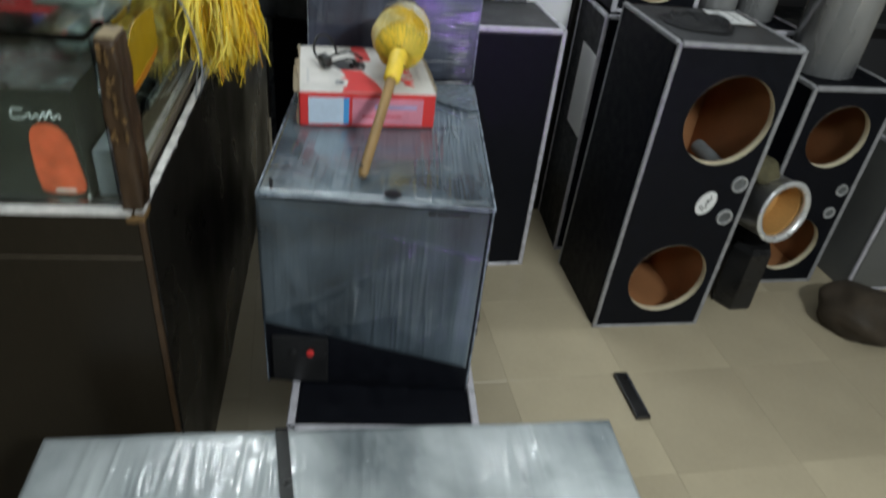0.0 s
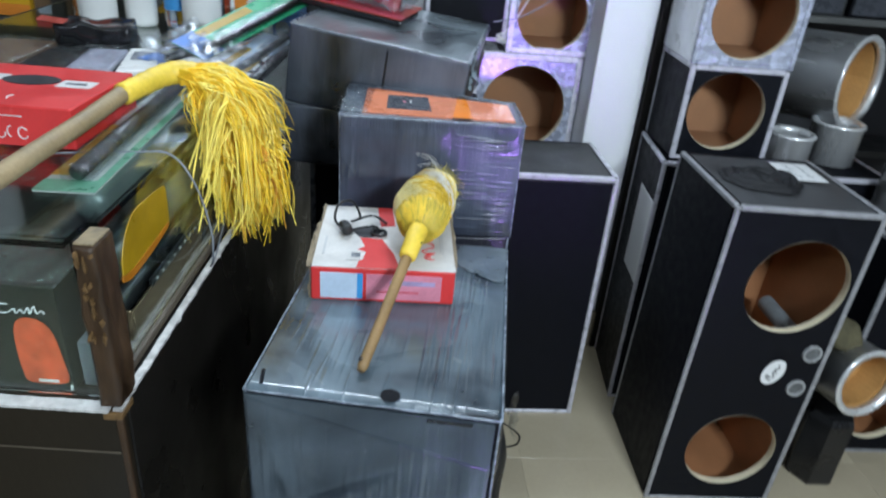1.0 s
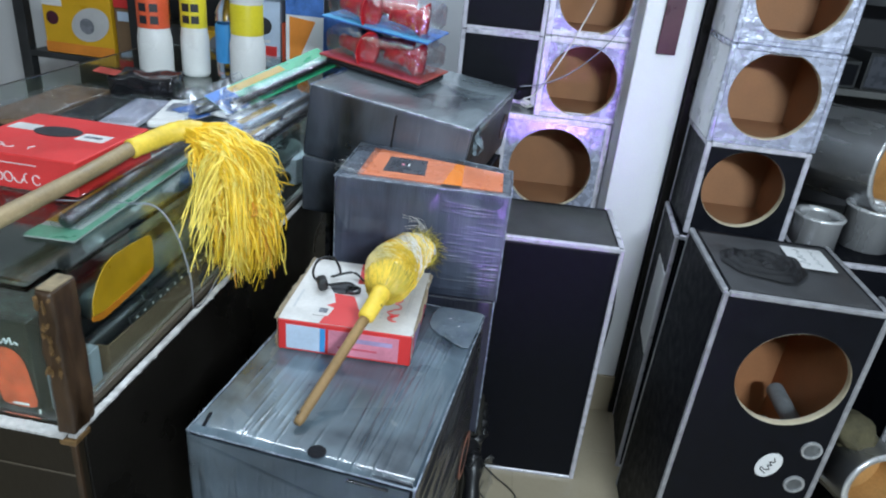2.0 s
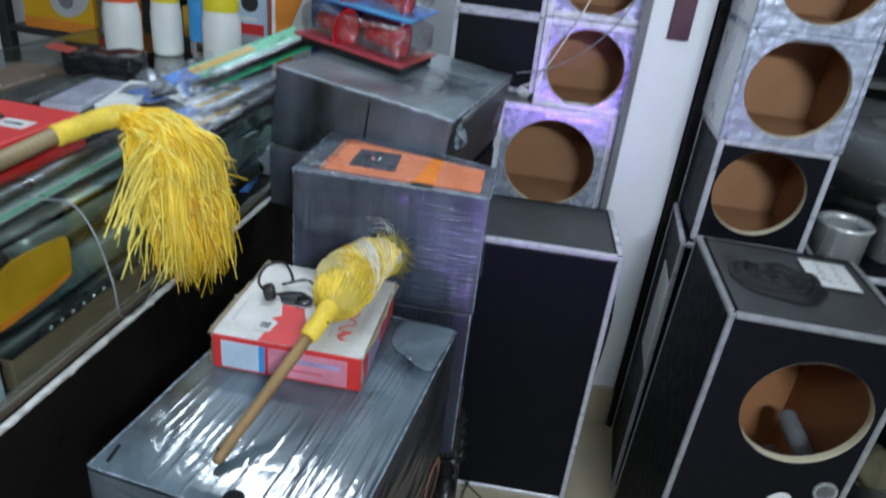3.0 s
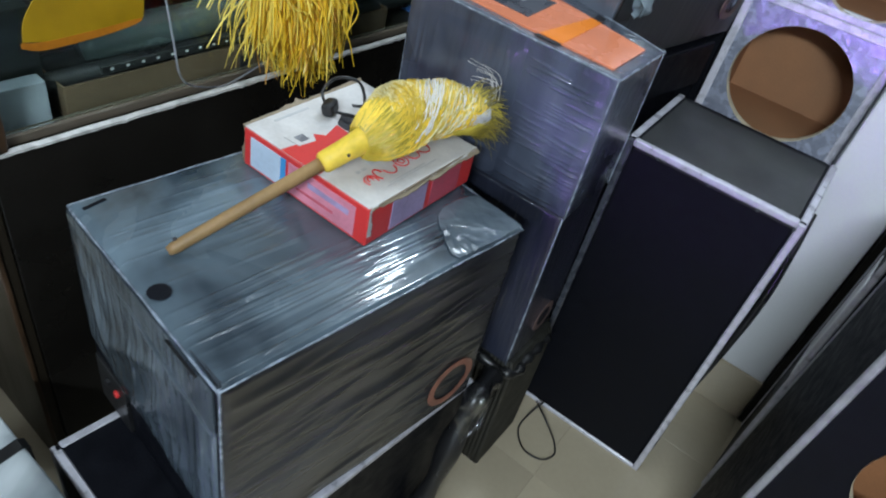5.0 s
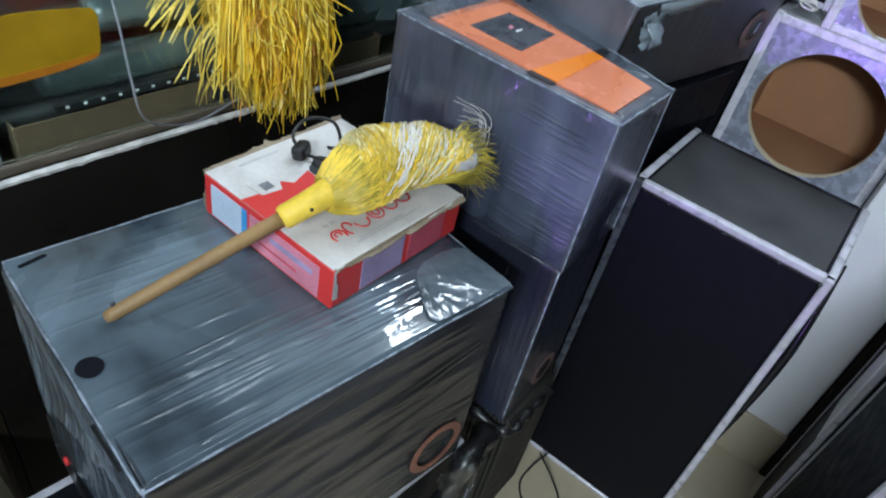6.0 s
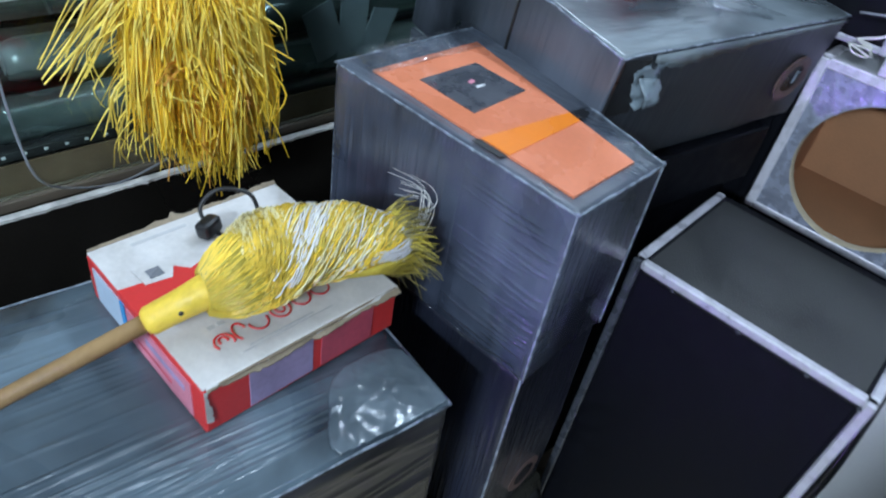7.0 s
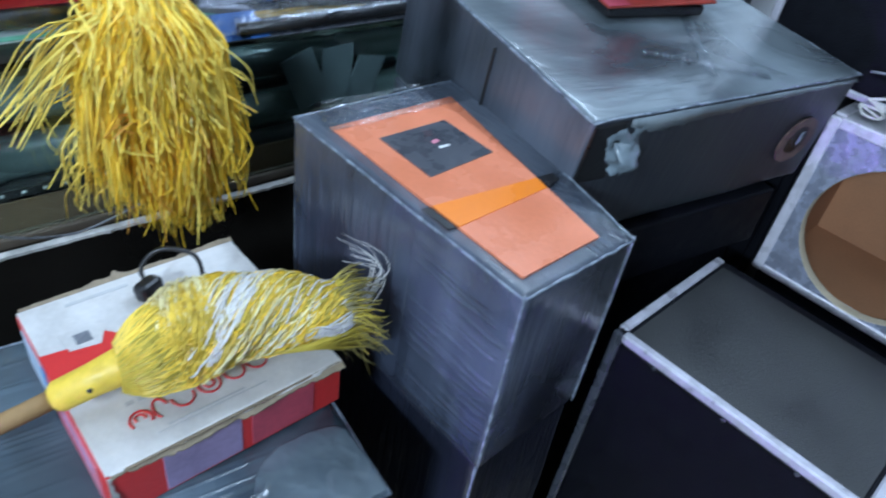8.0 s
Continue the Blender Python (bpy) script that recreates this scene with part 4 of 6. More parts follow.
levels = [(0.0, 1.0), (0.20, 1.0), (0.27, 0.995), (0.305, 0.985), (0.3195, 0.95)]
rows = [[bale_bm.verts.new((0.17 + (x - 0.17) * f, 0.11 + (y - 0.11) * f, z)) for x, y in run] for z, f in levels]
for lo_row, hi_row in zip(rows, rows[1:]):
    for k in range(len(run)):
        bale_bm.faces.new((lo_row[k], lo_row[(k + 1) % len(run)], hi_row[(k + 1) % len(run)], hi_row[k]))
bale_bm.faces.new(rows[0][::-1])
bale_bm.faces.new(rows[-1])
part("body", bale_bm, RIBBED, bale)
part("top_fold", add_tube(bmesh.new(), curve_pts([(0.05, 0.010, 0.300), (0.20, 0.006, 0.307), (0.340, 0.008, 0.298), (0.352, 0.06, 0.303), (0.350, 0.145, 0.296)], 40), 0.010, 8, [0.009 + 0.003 * math.sin(k * 1.3) for k in range(41)]), BLACK, bale, "black rumpled hem", smooth=True)
blocks = thing("foam_block", pose(-0.05, 1.68, 0.702, 0, 0, 3), "grey foam block propping a wrapped box", "foam block")
part("body", box(0.02, 0.085, 0.0, 0.3, 0, 0.09, 0.004), VINYL, blocks)

# ---- speakers at the far side ----
cab_k = cabinet("tower_speaker_cabinet", pose(1.052, 1.77, 0, 0, 0, 14), 0.26, 0.28, 0.625, "black twin-hole tower cabinet standing on the floor", holes=[(0.13, 0.14, 0.09), (0.13, 0.487, 0.09)], lining=MDF_DARK, trim=TRIM_DULL)
ring_port(cab_k, 0.222, 0.325, 0.018)
ring_port(cab_k, 0.215, 0.25, 0.018)
cabinet("speaker_cabinet", pose(0.815, 1.93, 0, 0, 0, 14), 0.28, 0.3, 0.70, "black cabinet with silver edges carrying tubes")
cabinet("grey_speaker_cabinet", pose(1.40, 1.80, 0, 0, 0, 14), 0.30, 0.3, 0.46, "grey laminate cabinet on the floor", front=GREY_BOARD, shell=GREY_BOARD)


def bass_tube(name, m, r, length, label, cone=True):
    """A rolled aluminium tube with a beaded rim and a paper cone set inside it. Axis z, mouth at the top."""
    o = thing(name, m, label, "bass tube", "bass tubes")
    part("tube_wall", add_lathe(bmesh.new(), [(r - 0.003, 0.0), (r, 0.0), (r, length - 0.008), (r + 0.004, length - 0.006), (r + 0.005, length - 0.001), (r + 0.001, length + 0.002), (r - 0.010, length), (r - 0.012, length - 0.012), (r - 0.003, length - 0.02), (r - 0.003, 0.002)], 40), CHROME, o, "polished aluminium wall", smooth=True)
    part("base", add_lathe(bmesh.new(), [(0.001, 0.002), (r - 0.004, 0.002), (r - 0.004, 0.008), (0.001, 0.008)], 40), BLACK, o)
    if cone:
        part("inner_board", add_lathe(bmesh.new(), [(0.001, length - 0.10), (r - 0.006, length - 0.10), (r - 0.004, length - 0.022), (r - 0.012, length - 0.022), (r - 0.014, length - 0.09), (0.001, length - 0.092)], 36), CONE, o, "orange-brown board inside")
        part("inner_stay", box(-0.006, 0.006, -r * 0.86, r * 0.86, length - 0.09, length - 0.078, 0.002), CONE, o)
    return o


bass_tube("bass_tube", aim((0.945, 1.80, 0.314), (0.35, -0.75, 0.10)), 0.082, 0.20, "small aluminium bass tube with orange-brown inside")
bass_tube("bass_tube", aim((0.80, 2.33, 0.885), (0.72, -0.66, 0.06)), 0.116, 0.26, "large polished aluminium bass tube lying on its side")
bass_tube("bass_tube", pose(1.118, 1.93, 0.628), 0.088, 0.27, "upright aluminium bass tube standing on a cabinet", cone=False)
bass_tube("bass_tube", pose(0.825, 2.03, 0.703), 0.056, 0.082, "short upright aluminium ring on a cabinet", cone=False)
bass_tube("bass_tube", pose(0.955, 2.105, 0.703), 0.062, 0.105, "short upright aluminium ring on a cabinet", cone=False)
bass_tube("bass_tube", aim((1.27, 2.20, 0.99), (0.3, -0.8, -0.05)), 0.12, 0.28, "large polished aluminium bass tube lying on its side")
stand = thing("black_stand", pose(1.015, 1.685, 0, 0, 0, 14), "black block standing on the tiled floor", "stand")
part("body", add_lathe(bmesh.new(), [(0.055, 0), (0.06, 0.01), (0.058, 0.19), (0.05, 0.205)], 6), BLACK, stand)
foam = thing("foam_scrap", pose(0.965, 1.70, 0.410, 0, 0, 10), "beige crumpled foam scrap on a bass tube", "foam")
fb = bmesh.new()
bmesh.ops.create_icosphere(fb, subdivisions=4, radius=0.055)
for v in fb.verts:
    v.co *= 1 + 0.35 * noise.noise(v.co * 22) + 0.12 * noise.noise(v.co * 70)
    v.co.z *= 0.8
part("lump", fb, FOAM, foam, smooth=True)
sack = thing("brown_bag", pose(1.355, 1.62, 0.0, 0, 0, 20), "dark brown slumped bag on the floor", "bag")
kb = bmesh.new()
bmesh.ops.create_icosphere(kb, subdivisions=4, radius=0.11)
for v in kb.verts:
    v.co *= 1 + 0.25 * noise.noise(v.co * 12) + 0.06 * noise.noise(v.co * 45)
    v.co.z = max(v.co.z * 0.7, -0.05) + 0.05
part("bag_body", kb, BAG, sack, smooth=True)
clip = thing("black_plastic_cover", pose(0.633, 1.303, 0.0, 0, 0, -76), "black plastic cover lying on the tiles", "plastic cover")
part("body", box(0, 0.145, -0.018, 0.018, 0, 0.012, 0.003), BLACK, clip)
part("rib", box(0.01, 0.135, 0.010, 0.014, 0.012, 0.0145, 0.001, 1), LABEL_GREY, clip)

# dark rack behind the tubes
rack_r = thing("display_rack", ROOM @ pose(0.46, 0.40, 0), "dark metal display rack with boxed amplifiers", "rack")
for x in (0, 1.5):
    part("upright", box(x, x + 0.03, 0, 0.2, 0, 2.3, 0.002), DARK_METAL, rack_r)
for z in (0.55, 0.98, 1.24, 1.50, 1.78):
    part("shelf", box(0.03, 1.5, 0, 0.2, z, z + 0.02, 0.002), GREY_BOARD if z == 0.98 else DARK_METAL, rack_r)
rng = random.Random(4)
for z in (1.0, 1.26, 1.52):
    x = 0.06
    while x < 1.35:
        w, h = rng.uniform(0.12, 0.24), rng.uniform(0.07, 0.17)
        amp = thing("boxed_amplifier", ROOM @ pose(0.46 + x, 0.42, z + 0.001), "dark boxed car amplifier on a rack shelf", "amplifier", "boxed amplifiers")
        part("case", box(0, w, 0, 0.15, 0, h, 0.003), rng.choice((VINYL, DARK_METAL, LABEL_GREY)), amp)
        part("face", box(0.008, w - 0.008, -0.002, 0.001, 0.008, h - 0.01, 0.0005, 1), rng.choice((LABEL_GREY, VINYL, GREY_BOARD)), amp)
        x += w + rng.uniform(0.01, 0.05)

# ---- glass counter ----
CNT = pose(-0.225, 0.762, 0, 0, 0, 10.6)
counter = thing("display_counter", CNT, "dark wooden shop counter with a glass display case", "counter")
part("front_panel", box(-0.70, -0.002, 0, 0.02, 0, 0.674, 0.002), WOOD_DARK, counter, "dark brown laminate end panel")
part("side_panel", box(-0.02, 0.0, 0.021, 1.5, 0, 0.674, 0.002), BLACK_PANEL, counter)
part("deck", box(-0.70, -0.021, 0.021, 1.5, 0.64, 0.674), WOOD_DARK, counter)
part("far_panel", box(-0.72, -0.701, 0, 1.5, 0, 0.9), WOOD_DARK, counter)
part("end_panel", box(-0.70, -0.021, 1.481, 1.5, 0.676, 0.892), WOOD_DARK, counter)


def ragged_strip(x0, x1, y0, y1, along, z=0.675, seed=1):
    bm = bmesh.new()
    r = random.Random(seed)
    n = 220
    prev = None
    for k in range(n + 1):
        f = k / n
        a, b = r.uniform(-0.0008, 0.0006), r.uniform(-0.0006, 0.0010) + (0.003 * r.random() if r.random() < 0.05 else 0)
        dz = 0.0006 * noise.noise(Vector((f * 25, seed, 0)))
        if along == "y":
            p = [(x0 + a, y0 + (y1 - y0) * f), (x1 + b, y0 + (y1 - y0) * f)]
        else:
            p = [(x0 + (x1 - x0) * f, y0 + a), (x0 + (x1 - x0) * f, y1 + b)]
        cur = [bm.verts.new((x, y, z + 0.004 + dz)) for x, y in p] + [bm.verts.new((x, y, z)) for x, y in p[::-1]]
        if prev:
            for i in range(4):
                bm.faces.new((prev[i], prev[(i + 1) % 4], cur[(i + 1) % 4], cur[i]))
        prev = cur
    return bm


part("edge_tape", ragged_strip(-0.008, 0.002, 0.0, 1.5, "y"), TAPE_WHITE, counter, "frayed white edge tape")
part("edge_tape", ragged_strip(-0.70, -0.013, -0.005, 0.013, "x", seed=5), TAPE_WHITE, counter, "frayed white edge tape")
part("bottom_rail", box(-0.032, -0.014, 0.045, 1.48, 0.676, 0.690, 0.002), RAIL, counter, "worn grey-brown bottom rail")
def worn_post(x0, x1, y0, y1, z0, z1, seed):
    bm = box(x0, x1, y0, y1, z0, z1, 0.004, 2)
    bmesh.ops.subdivide_edges(bm, edges=[e for e in bm.edges if e.calc_length() > 0.012], cuts=9, use_grid_fill=True)
    for v in bm.verts:
        k = 0.0030 * noise.noise(Vector((v.co.x * 60 + seed, v.co.y * 60, v.co.z * 25))) + 0.0015 * noise.noise(v.co * 160)
        v.co += Vector((k, 0.7 * k, 0.5 * k))
    return bm


post = part("corner_post", worn_post(-0.022, 0.003, 0.000, 0.047, 0.680, 0.900, 3), POST_WOOD, counter, "worn brown wooden corner post", smooth=True)
part("post_top", box(-0.0205, 0.0015, 0.004, 0.045, 0.8995, 0.9025, 0.001, 1), POST_PALE, post, "pale bare sawn top")
rp = random.Random(44)
for k in range(13):
    cx, cz = rp.uniform(-0.019, 0.000), 0.69 + 0.205 * math.sqrt(rp.random())
    rx, rz = rp.uniform(0.0010, 0.0035), rp.uniform(0.003, 0.012)
    ch = bmesh.new()
    ch.faces.new([ch.verts.new((min(0.002, max(-0.021, cx + rx * rp.uniform(0.25, 1.3) * math.cos(a))), -0.0034 - 0.0008 * rp.random(), min(0.899, cz + rz * rp.uniform(0.3, 1.2) * math.sin(a)))) for a in [2 * math.pi * q / 19 for q in range(19)]])
    ch_ob = part("paint_chip", ch, POST_CHIP, post, "ochre chip in the varnish")
    ch_ob.modifiers.new("thickness", "SOLIDIFY").thickness = 0.004
part("corner_cap", box(-0.020, 0.0035, -0.0045, 0.030, 0.664, 0.674, 0.002), POST_CHIP, counter, "ochre bare corner")
part("corner_bead", box(-0.006, 0.002, -0.003, 0.004, 0, 0.663, 0.001, 1), POST_WOOD, counter, "worn brown corner bead")
part("panel_joint", box(-0.70, -0.008, -0.0012, 0.001, 0.606, 0.6085), RAIL, counter, "pale horizontal joint")
for y0, y1 in ((0.05, 1.478),):
    g = part("glass_side", box(-0.024, -0.019, y0, y1, 0.691, 0.895), GLASS, counter, "clear side glass")
    g.visible_shadow = False
g = part("glass_end", box(-0.69, -0.029, 0.014, 0.019, 0.684, 0.895), GLASS, counter, "clear end glass")
g.visible_shadow = False
g = part("glass_top", poly_prism([(-0.70, 0.0), (-0.029, 0.0), (-0.029, 0.050), (-0.013, 0.050), (-0.013, 1.5), (-0.70, 1.5)], 0.8965, 0.9045), GLASS, counter, "green-edged glass top")
g.visible_shadow = False
part("inner_shelf", box(-0.70, -0.10, 0.45, 1.47, 0.79, 0.797), GLASS, counter)


def goods(name, x, y, z, ang, label, category, group=""):
    return thing(name, CNT @ pose(x, y, z, 0, 0, ang), label, category, group)


# inside the case
bat = goods("horn_carton", -0.30, 0.032, 0.676, 0, "dark printed carton with a red shape behind glass", "carton")
part("body", box(0, 0.232, 0, 0.10, 0, 0.150, 0.002), DARK_CARD, bat)
rs = bmesh.new()
out = [(0.176, 0.018), (0.184, 0.012), (0.220, 0.012), (0.2295, 0.022), (0.227, 0.050), (0.222, 0.085), (0.213, 0.101), (0.198, 0.108), (0.183, 0.104), (0.1755, 0.088), (0.1735, 0.050), (0.176, 0.018)]
rs.faces.new([rs.verts.new((p.x, -0.0015, p.y)) for p in curve_pts([(x, z, 0) for x, z in out], 44)[:-1]])
part("red_print", rs, RED_DIM, bat, "red-orange printed shape")
part("pale_script", add_tube(bmesh.new(), curve_pts([(0.176, -0.002, 0.126), (0.164, -0.002, 0.125), (0.163, -0.002, 0.115), (0.174, -0.002, 0.114), (0.182, -0.002, 0.120), (0.184, -0.002, 0.114), (0.190, -0.002, 0.119), (0.193, -0.002, 0.114), (0.199, -0.002, 0.123), (0.200, -0.002, 0.114), (0.206, -0.002, 0.125), (0.208, -0.002, 0.115), (0.214, -0.002, 0.119), (0.217, -0.002, 0.115)], 70), 0.0009, 5), PALE_GREY, bat, "pale printed script line")
for x0, x1, z0, z1 in ( (0.192, 0.216, 0.014, 0.018), (0.229, 0.231, 0.003, 0.010)):
    part("printed_bar", box(x0, x1, -0.0022, 0.0, z0, z1), PALE_GREY, bat)
bag1 = goods("bubble_bag", -0.30, 0.035, 0.829, 0, "crumpled clear plastic bag on a carton", "plastic bag")
film_sheet("bag_film", [(0.0, 0.0, 0.0), (0.24, 0.0, 0.0), (0.235, 0.10, 0.012), (0.0, 0.1, 0.012)], bag1, CLEAR_FILM, 0.005)
yel = goods("yellow_sticker", -0.0188, 0.0, 0.0, 0, "bright yellow sticker with an orange foot on side glass", "sticker")


def wavy_sheet(outline, x0, thick):
    """A flat sheet in the plane x = x0 with the given (y, z) outline."""
    bm = bmesh.new()
    ring = [(p.x, p.y) for p in curve_pts([(y, z, 0) for y, z in outline] + [(*outline[0], 0)], 60)[:-1]]
    f = bm.faces.new([bm.verts.new((x0, y, z)) for y, z in ring])
    g = bmesh.ops.extrude_face_region(bm, geom=[f])
    bmesh.ops.translate(bm, verts=[v for v in g["geom"] if isinstance(v, bmesh.types.BMVert)], vec=(thick, 0, 0))
    return bm


part("sheet", wavy_sheet([(0.096, 0.808), (0.13, 0.803), (0.19, 0.805), (0.246, 0.809), (0.253, 0.817), (0.255, 0.850), (0.252, 0.862), (0.242, 0.868), (0.19, 0.873), (0.150, 0.873), (0.122, 0.860), (0.102, 0.834)], 0.0, 0.0012), YELLOW_BAG, yel)
part("orange_foot", wavy_sheet([(0.094, 0.800), (0.12, 0.793), (0.19, 0.796), (0.240, 0.803), (0.246, 0.8100), (0.19, 0.8060), (0.12, 0.8035), (0.096, 0.8065)], 0.0, 0.0018), STICKER_FOOT, yel, "burnt orange foot")
for k, (x, z, r, y0, y1, mat, nm) in enumerate(((-0.105, 0.745, 0.028, 0.20, 1.10, SILVER_TUBE, "silver"), (-0.155, 0.795, 0.028, 0.30, 1.00, SILVER_TUBE, "silver"), (-0.070, 0.716, 0.016, 0.12, 0.95, BLACK, "black"), (-0.135, 0.700, 0.022, 0.15, 1.2, BLACK, "black"), (-0.21, 0.835, 0.026, 0.38, 1.1, SILVER_TUBE, "silver"), (-0.20, 0.76, 0.03, 0.15, 1.1, BLACK, "black"))):
    o = goods("wrapped_rod", x, 0, 0, 0, "%s rod-shaped accessory in its plastic sleeve" % nm, "rod", "rods in the case")
    part("rod", add_tube(bmesh.new(), [(0, y0, z), (0, y0 + 0.02, z), (0.004, (y0 + y1) / 2, z + 0.002), (0, y1, z)], r, 14, [r * 0.8, r, r, r]), mat, o, smooth=True)
crd = goods("cardboard_box", -0.058, 0.14, 0.676, 0, "open brown cardboard tray in the case", "cardboard box")
for x0, x1, y0, y1 in ((0.018, 0.021, 0, 0.62), (-0.10, 0.018, 0, 0.003), (-0.10, 0.018, 0.617, 0.62)):
    part("wall", box(x0, x1, y0, y1, 0, 0.050, 0.0006, 1), CARD_TRAY, crd)
part("floor", box(-0.10, 0.018, 0.003, 0.617, 0, 0.003), CARD_TRAY, crd)
part("printed_bar", box(0.021, 0.0216, 0.28, 0.30, 0.006, 0.030), INK, crd)
wbx = goods("grey_packet", -0.062, 0.045, 0.676, 0, "small grey packet in the case", "packet")
part("body", box(0, 0.025, 0, 0.075, 0, 0.066, 0.002), CABLE_GREY, wbx)
led = goods("led_strip", -0.034, 0.19, 0.742, 0, "black strip of small white lamps", "lamp strip")
strip_l = part("strip", box(0, 0.006, 0, 0.26, -0.006, 0.006, 0.001, 1), BLACK, led)
for k in range(11):
    part("lamp", box(0.006, 0.0075, 0.012 + 0.023 * k, 0.0165 + 0.023 * k, -0.001, 0.0025, 0.0005, 1), PALE_GREY, strip_l)
for k, (y, ang, mat) in enumerate(((0.86, 12, BLUE_PACK), (1.02, -8, PALE_LILAC), (1.16, 5, BLACK))):
    o = goods("flat_packet", -0.17, y, 0.676, ang, "flat blue and white packets in the case", "packet", "packets in the case")
    part("body", box(0, 0.11, 0, 0.10, 0, 0.05 + 0.02 * k, 0.003), mat, o)
tag = goods("grey_card_tag", -0.06, 0.70, 0.755, 0, "grey-blue card tags leaning in the case", "tag")
for k in range(3):
    part("tag", box(-0.001, 0.001, 0.035 * k, 0.05 + 0.035 * k, 0, 0.10, 0, 1, pose(0, 0, 0, 25 - 18 * k, 12, 0)), TAG_GREY, tag)
cord = goods("clear_cable", 0, 0, 0, 0, "clear grey cable hanging over the glass edge", "cable")
part("wire", add_tube(bmesh.new(), curve_pts([(-0.16, 0.235, 0.9085), (-0.06, 0.262, 0.9085), (-0.010, 0.263, 0.909), (0.022, 0.259, 0.870), (0.040, 0.258, 0.800), (0.036, 0.268, 0.745), (0.020, 0.300, 0.712), (0.006, 0.36, 0.690), (-0.002, 0.42, 0.697), (-0.006, 0.46, 0.706)], 60), 0.0015, 8), CABLE_GREY, cord, smooth=True)

# ---- printed cartons ----


def carton(name, m, w, d, h, label, skin):
    o = thing(name, m, label, "carton")
    part("body", box(0, w, 0, d, 0, h, 0.002, 1), skin, o)
    return o


def bars(parent, items, mat, z):
    for x0, x1, y0, y1 in items:
        part("printed_bar", box(x0, x1, y0, y1, z, z + 0.0006), mat, parent)


def torn_edge(parent, p, q, out, seed, depth=0.012, mat=CARD_EDGE):
    """A strip of grey board with a ragged outer line from p to q."""
    bm, r = bmesh.new(), random.Random(seed)
    p, q, out = Vector(p), Vector(q), Vector(out)
    n, prev = 120, None
    wander = 0.5
    for k in range(n + 1):
        wander = min(1, max(0.1, wander + r.uniform(-0.07, 0.07) + (r.uniform(-0.3, 0.3) if r.random() < 0.05 else 0)))
        a = p.lerp(q, k / n)
        b = a + out * depth * wander + Vector((0, 0, -0.0004 * r.random() - 0.0015 * wander))
        cur = [bm.verts.new(a), bm.verts.new(b), bm.verts.new(b - Vector((0, 0, 0.0016))), bm.verts.new(a - Vector((0, 0, 0.003)))]
        if prev:
            for i in range(4):
                bm.faces.new((prev[i], prev[(i + 1) % 4], cur[(i + 1) % 4], cur[i]))
        prev = cur
    part("torn_edge", bm, mat, parent, "torn board edge")


carton_r = carton("white_red_carton", pose(-0.092, 1.053, 0.688, 0, 0, 13.5), 0.22, 0.222, 0.058, "white and red printed carton with torn edges", RED_CARD)
part("white_top", box(0.001, 0.219, 0.001, 0.221, 0.058, 0.0592), WHITE_CARD, carton_r, "scuffed white top")
part("red_panel", poly_prism([(0.068, 0.0005), (0.135, 0.0005), (0.124, 0.05), (0.104, 0.098), (0.068, 0.10), (0.078, 0.07), (0.062, 0.055), (0.072, 0.03)], 0.0592, 0.0598), RED_CARD, carton_r, "red printed panel")
part("red_panel", poly_prism([(0.10, 0.145), (0.125, 0.15), (0.118, 0.221), (0.092, 0.221)], 0.0592, 0.0598), RED_CARD, carton_r, "red printed panel")
part("paper_tag", poly_prism([(0.050, 0.022), (0.076, 0.024), (0.08, 0.05), (0.062, 0.06), (0.048, 0.05)], 0.0599, 0.0604), WHITE_CARD, carton_r)
part("printed_bar", box(0.058, 0.072, 0.032, 0.046, 0.0604, 0.0608), CABLE_GREY, carton_r)
hole = [(0.078 + 0.024 * math.cos(a) * (1 + 0.2 * math.sin(3 * a)), 0.122 + 0.021 * math.sin(a)) for a in [2 * math.pi * k / 22 for k in range(22)]]
part("hand_hole", poly_prism(hole, 0.0593, 0.0602), INK, carton_r, "dark torn hand hole")


def mark_ring(x, y, rx, ry, a0, a1, z=0.0598):
    """A printed stroke: part of an oval."""
    pts = [(x + rx * math.cos(math.radians(a0 + (a1 - a0) * q / 22)), y + ry * math.sin(math.radians(a0 + (a1 - a0) * q / 22)), z) for q in range(23)]
    return add_tube(bmesh.new(), pts, 0.0011, 5)


for x, y, rx, ry, a0, a1 in ((0.183, 0.044, 0.010, 0.009, 60, 300), (0.181, 0.044, 0.0045, 0.004, 60, 300), (0.180, 0.062, 0.011, 0.006, 100, 330), (0.178, 0.082, 0.011, 0.0095, -95, 95), (0.177, 0.107, 0.011, 0.010, 0, 360), (0.177, 0.107, 0.005, 0.0045, 0, 360), (0.175, 0.132, 0.011, 0.0095, -95, 95), (0.174, 0.155, 0.011, 0.010, 0, 360)):
    part("red_print", mark_ring(x, y, rx, ry, a0, a1), RED_CARD, carton_r, "red outlined print")
bars(carton_r, [(0.158, 0.163, 0.040, 0.047), (0.158, 0.163, 0.050, 0.057), (0.150, 0.160, 0.068, 0.082), (0.1985, 0.2000, 0.06, 0.13), (0.2025, 0.2035, 0.05, 0.15), (0.012, 0.016, 0.04, 0.10)], PALE_GREY, 0.0593)
for name, x0, x1, mat in (("print_panel", 0.014, 0.070, PALE_BLUE), ("blue_bar", 0.070, 0.079, BLUE), ("print_panel", 0.084, 0.200, PINK_CARD)):
    part(name, box(x0, x1, -0.0012, 0.001, 0.005, 0.050, 0.0003, 1), mat, carton_r)
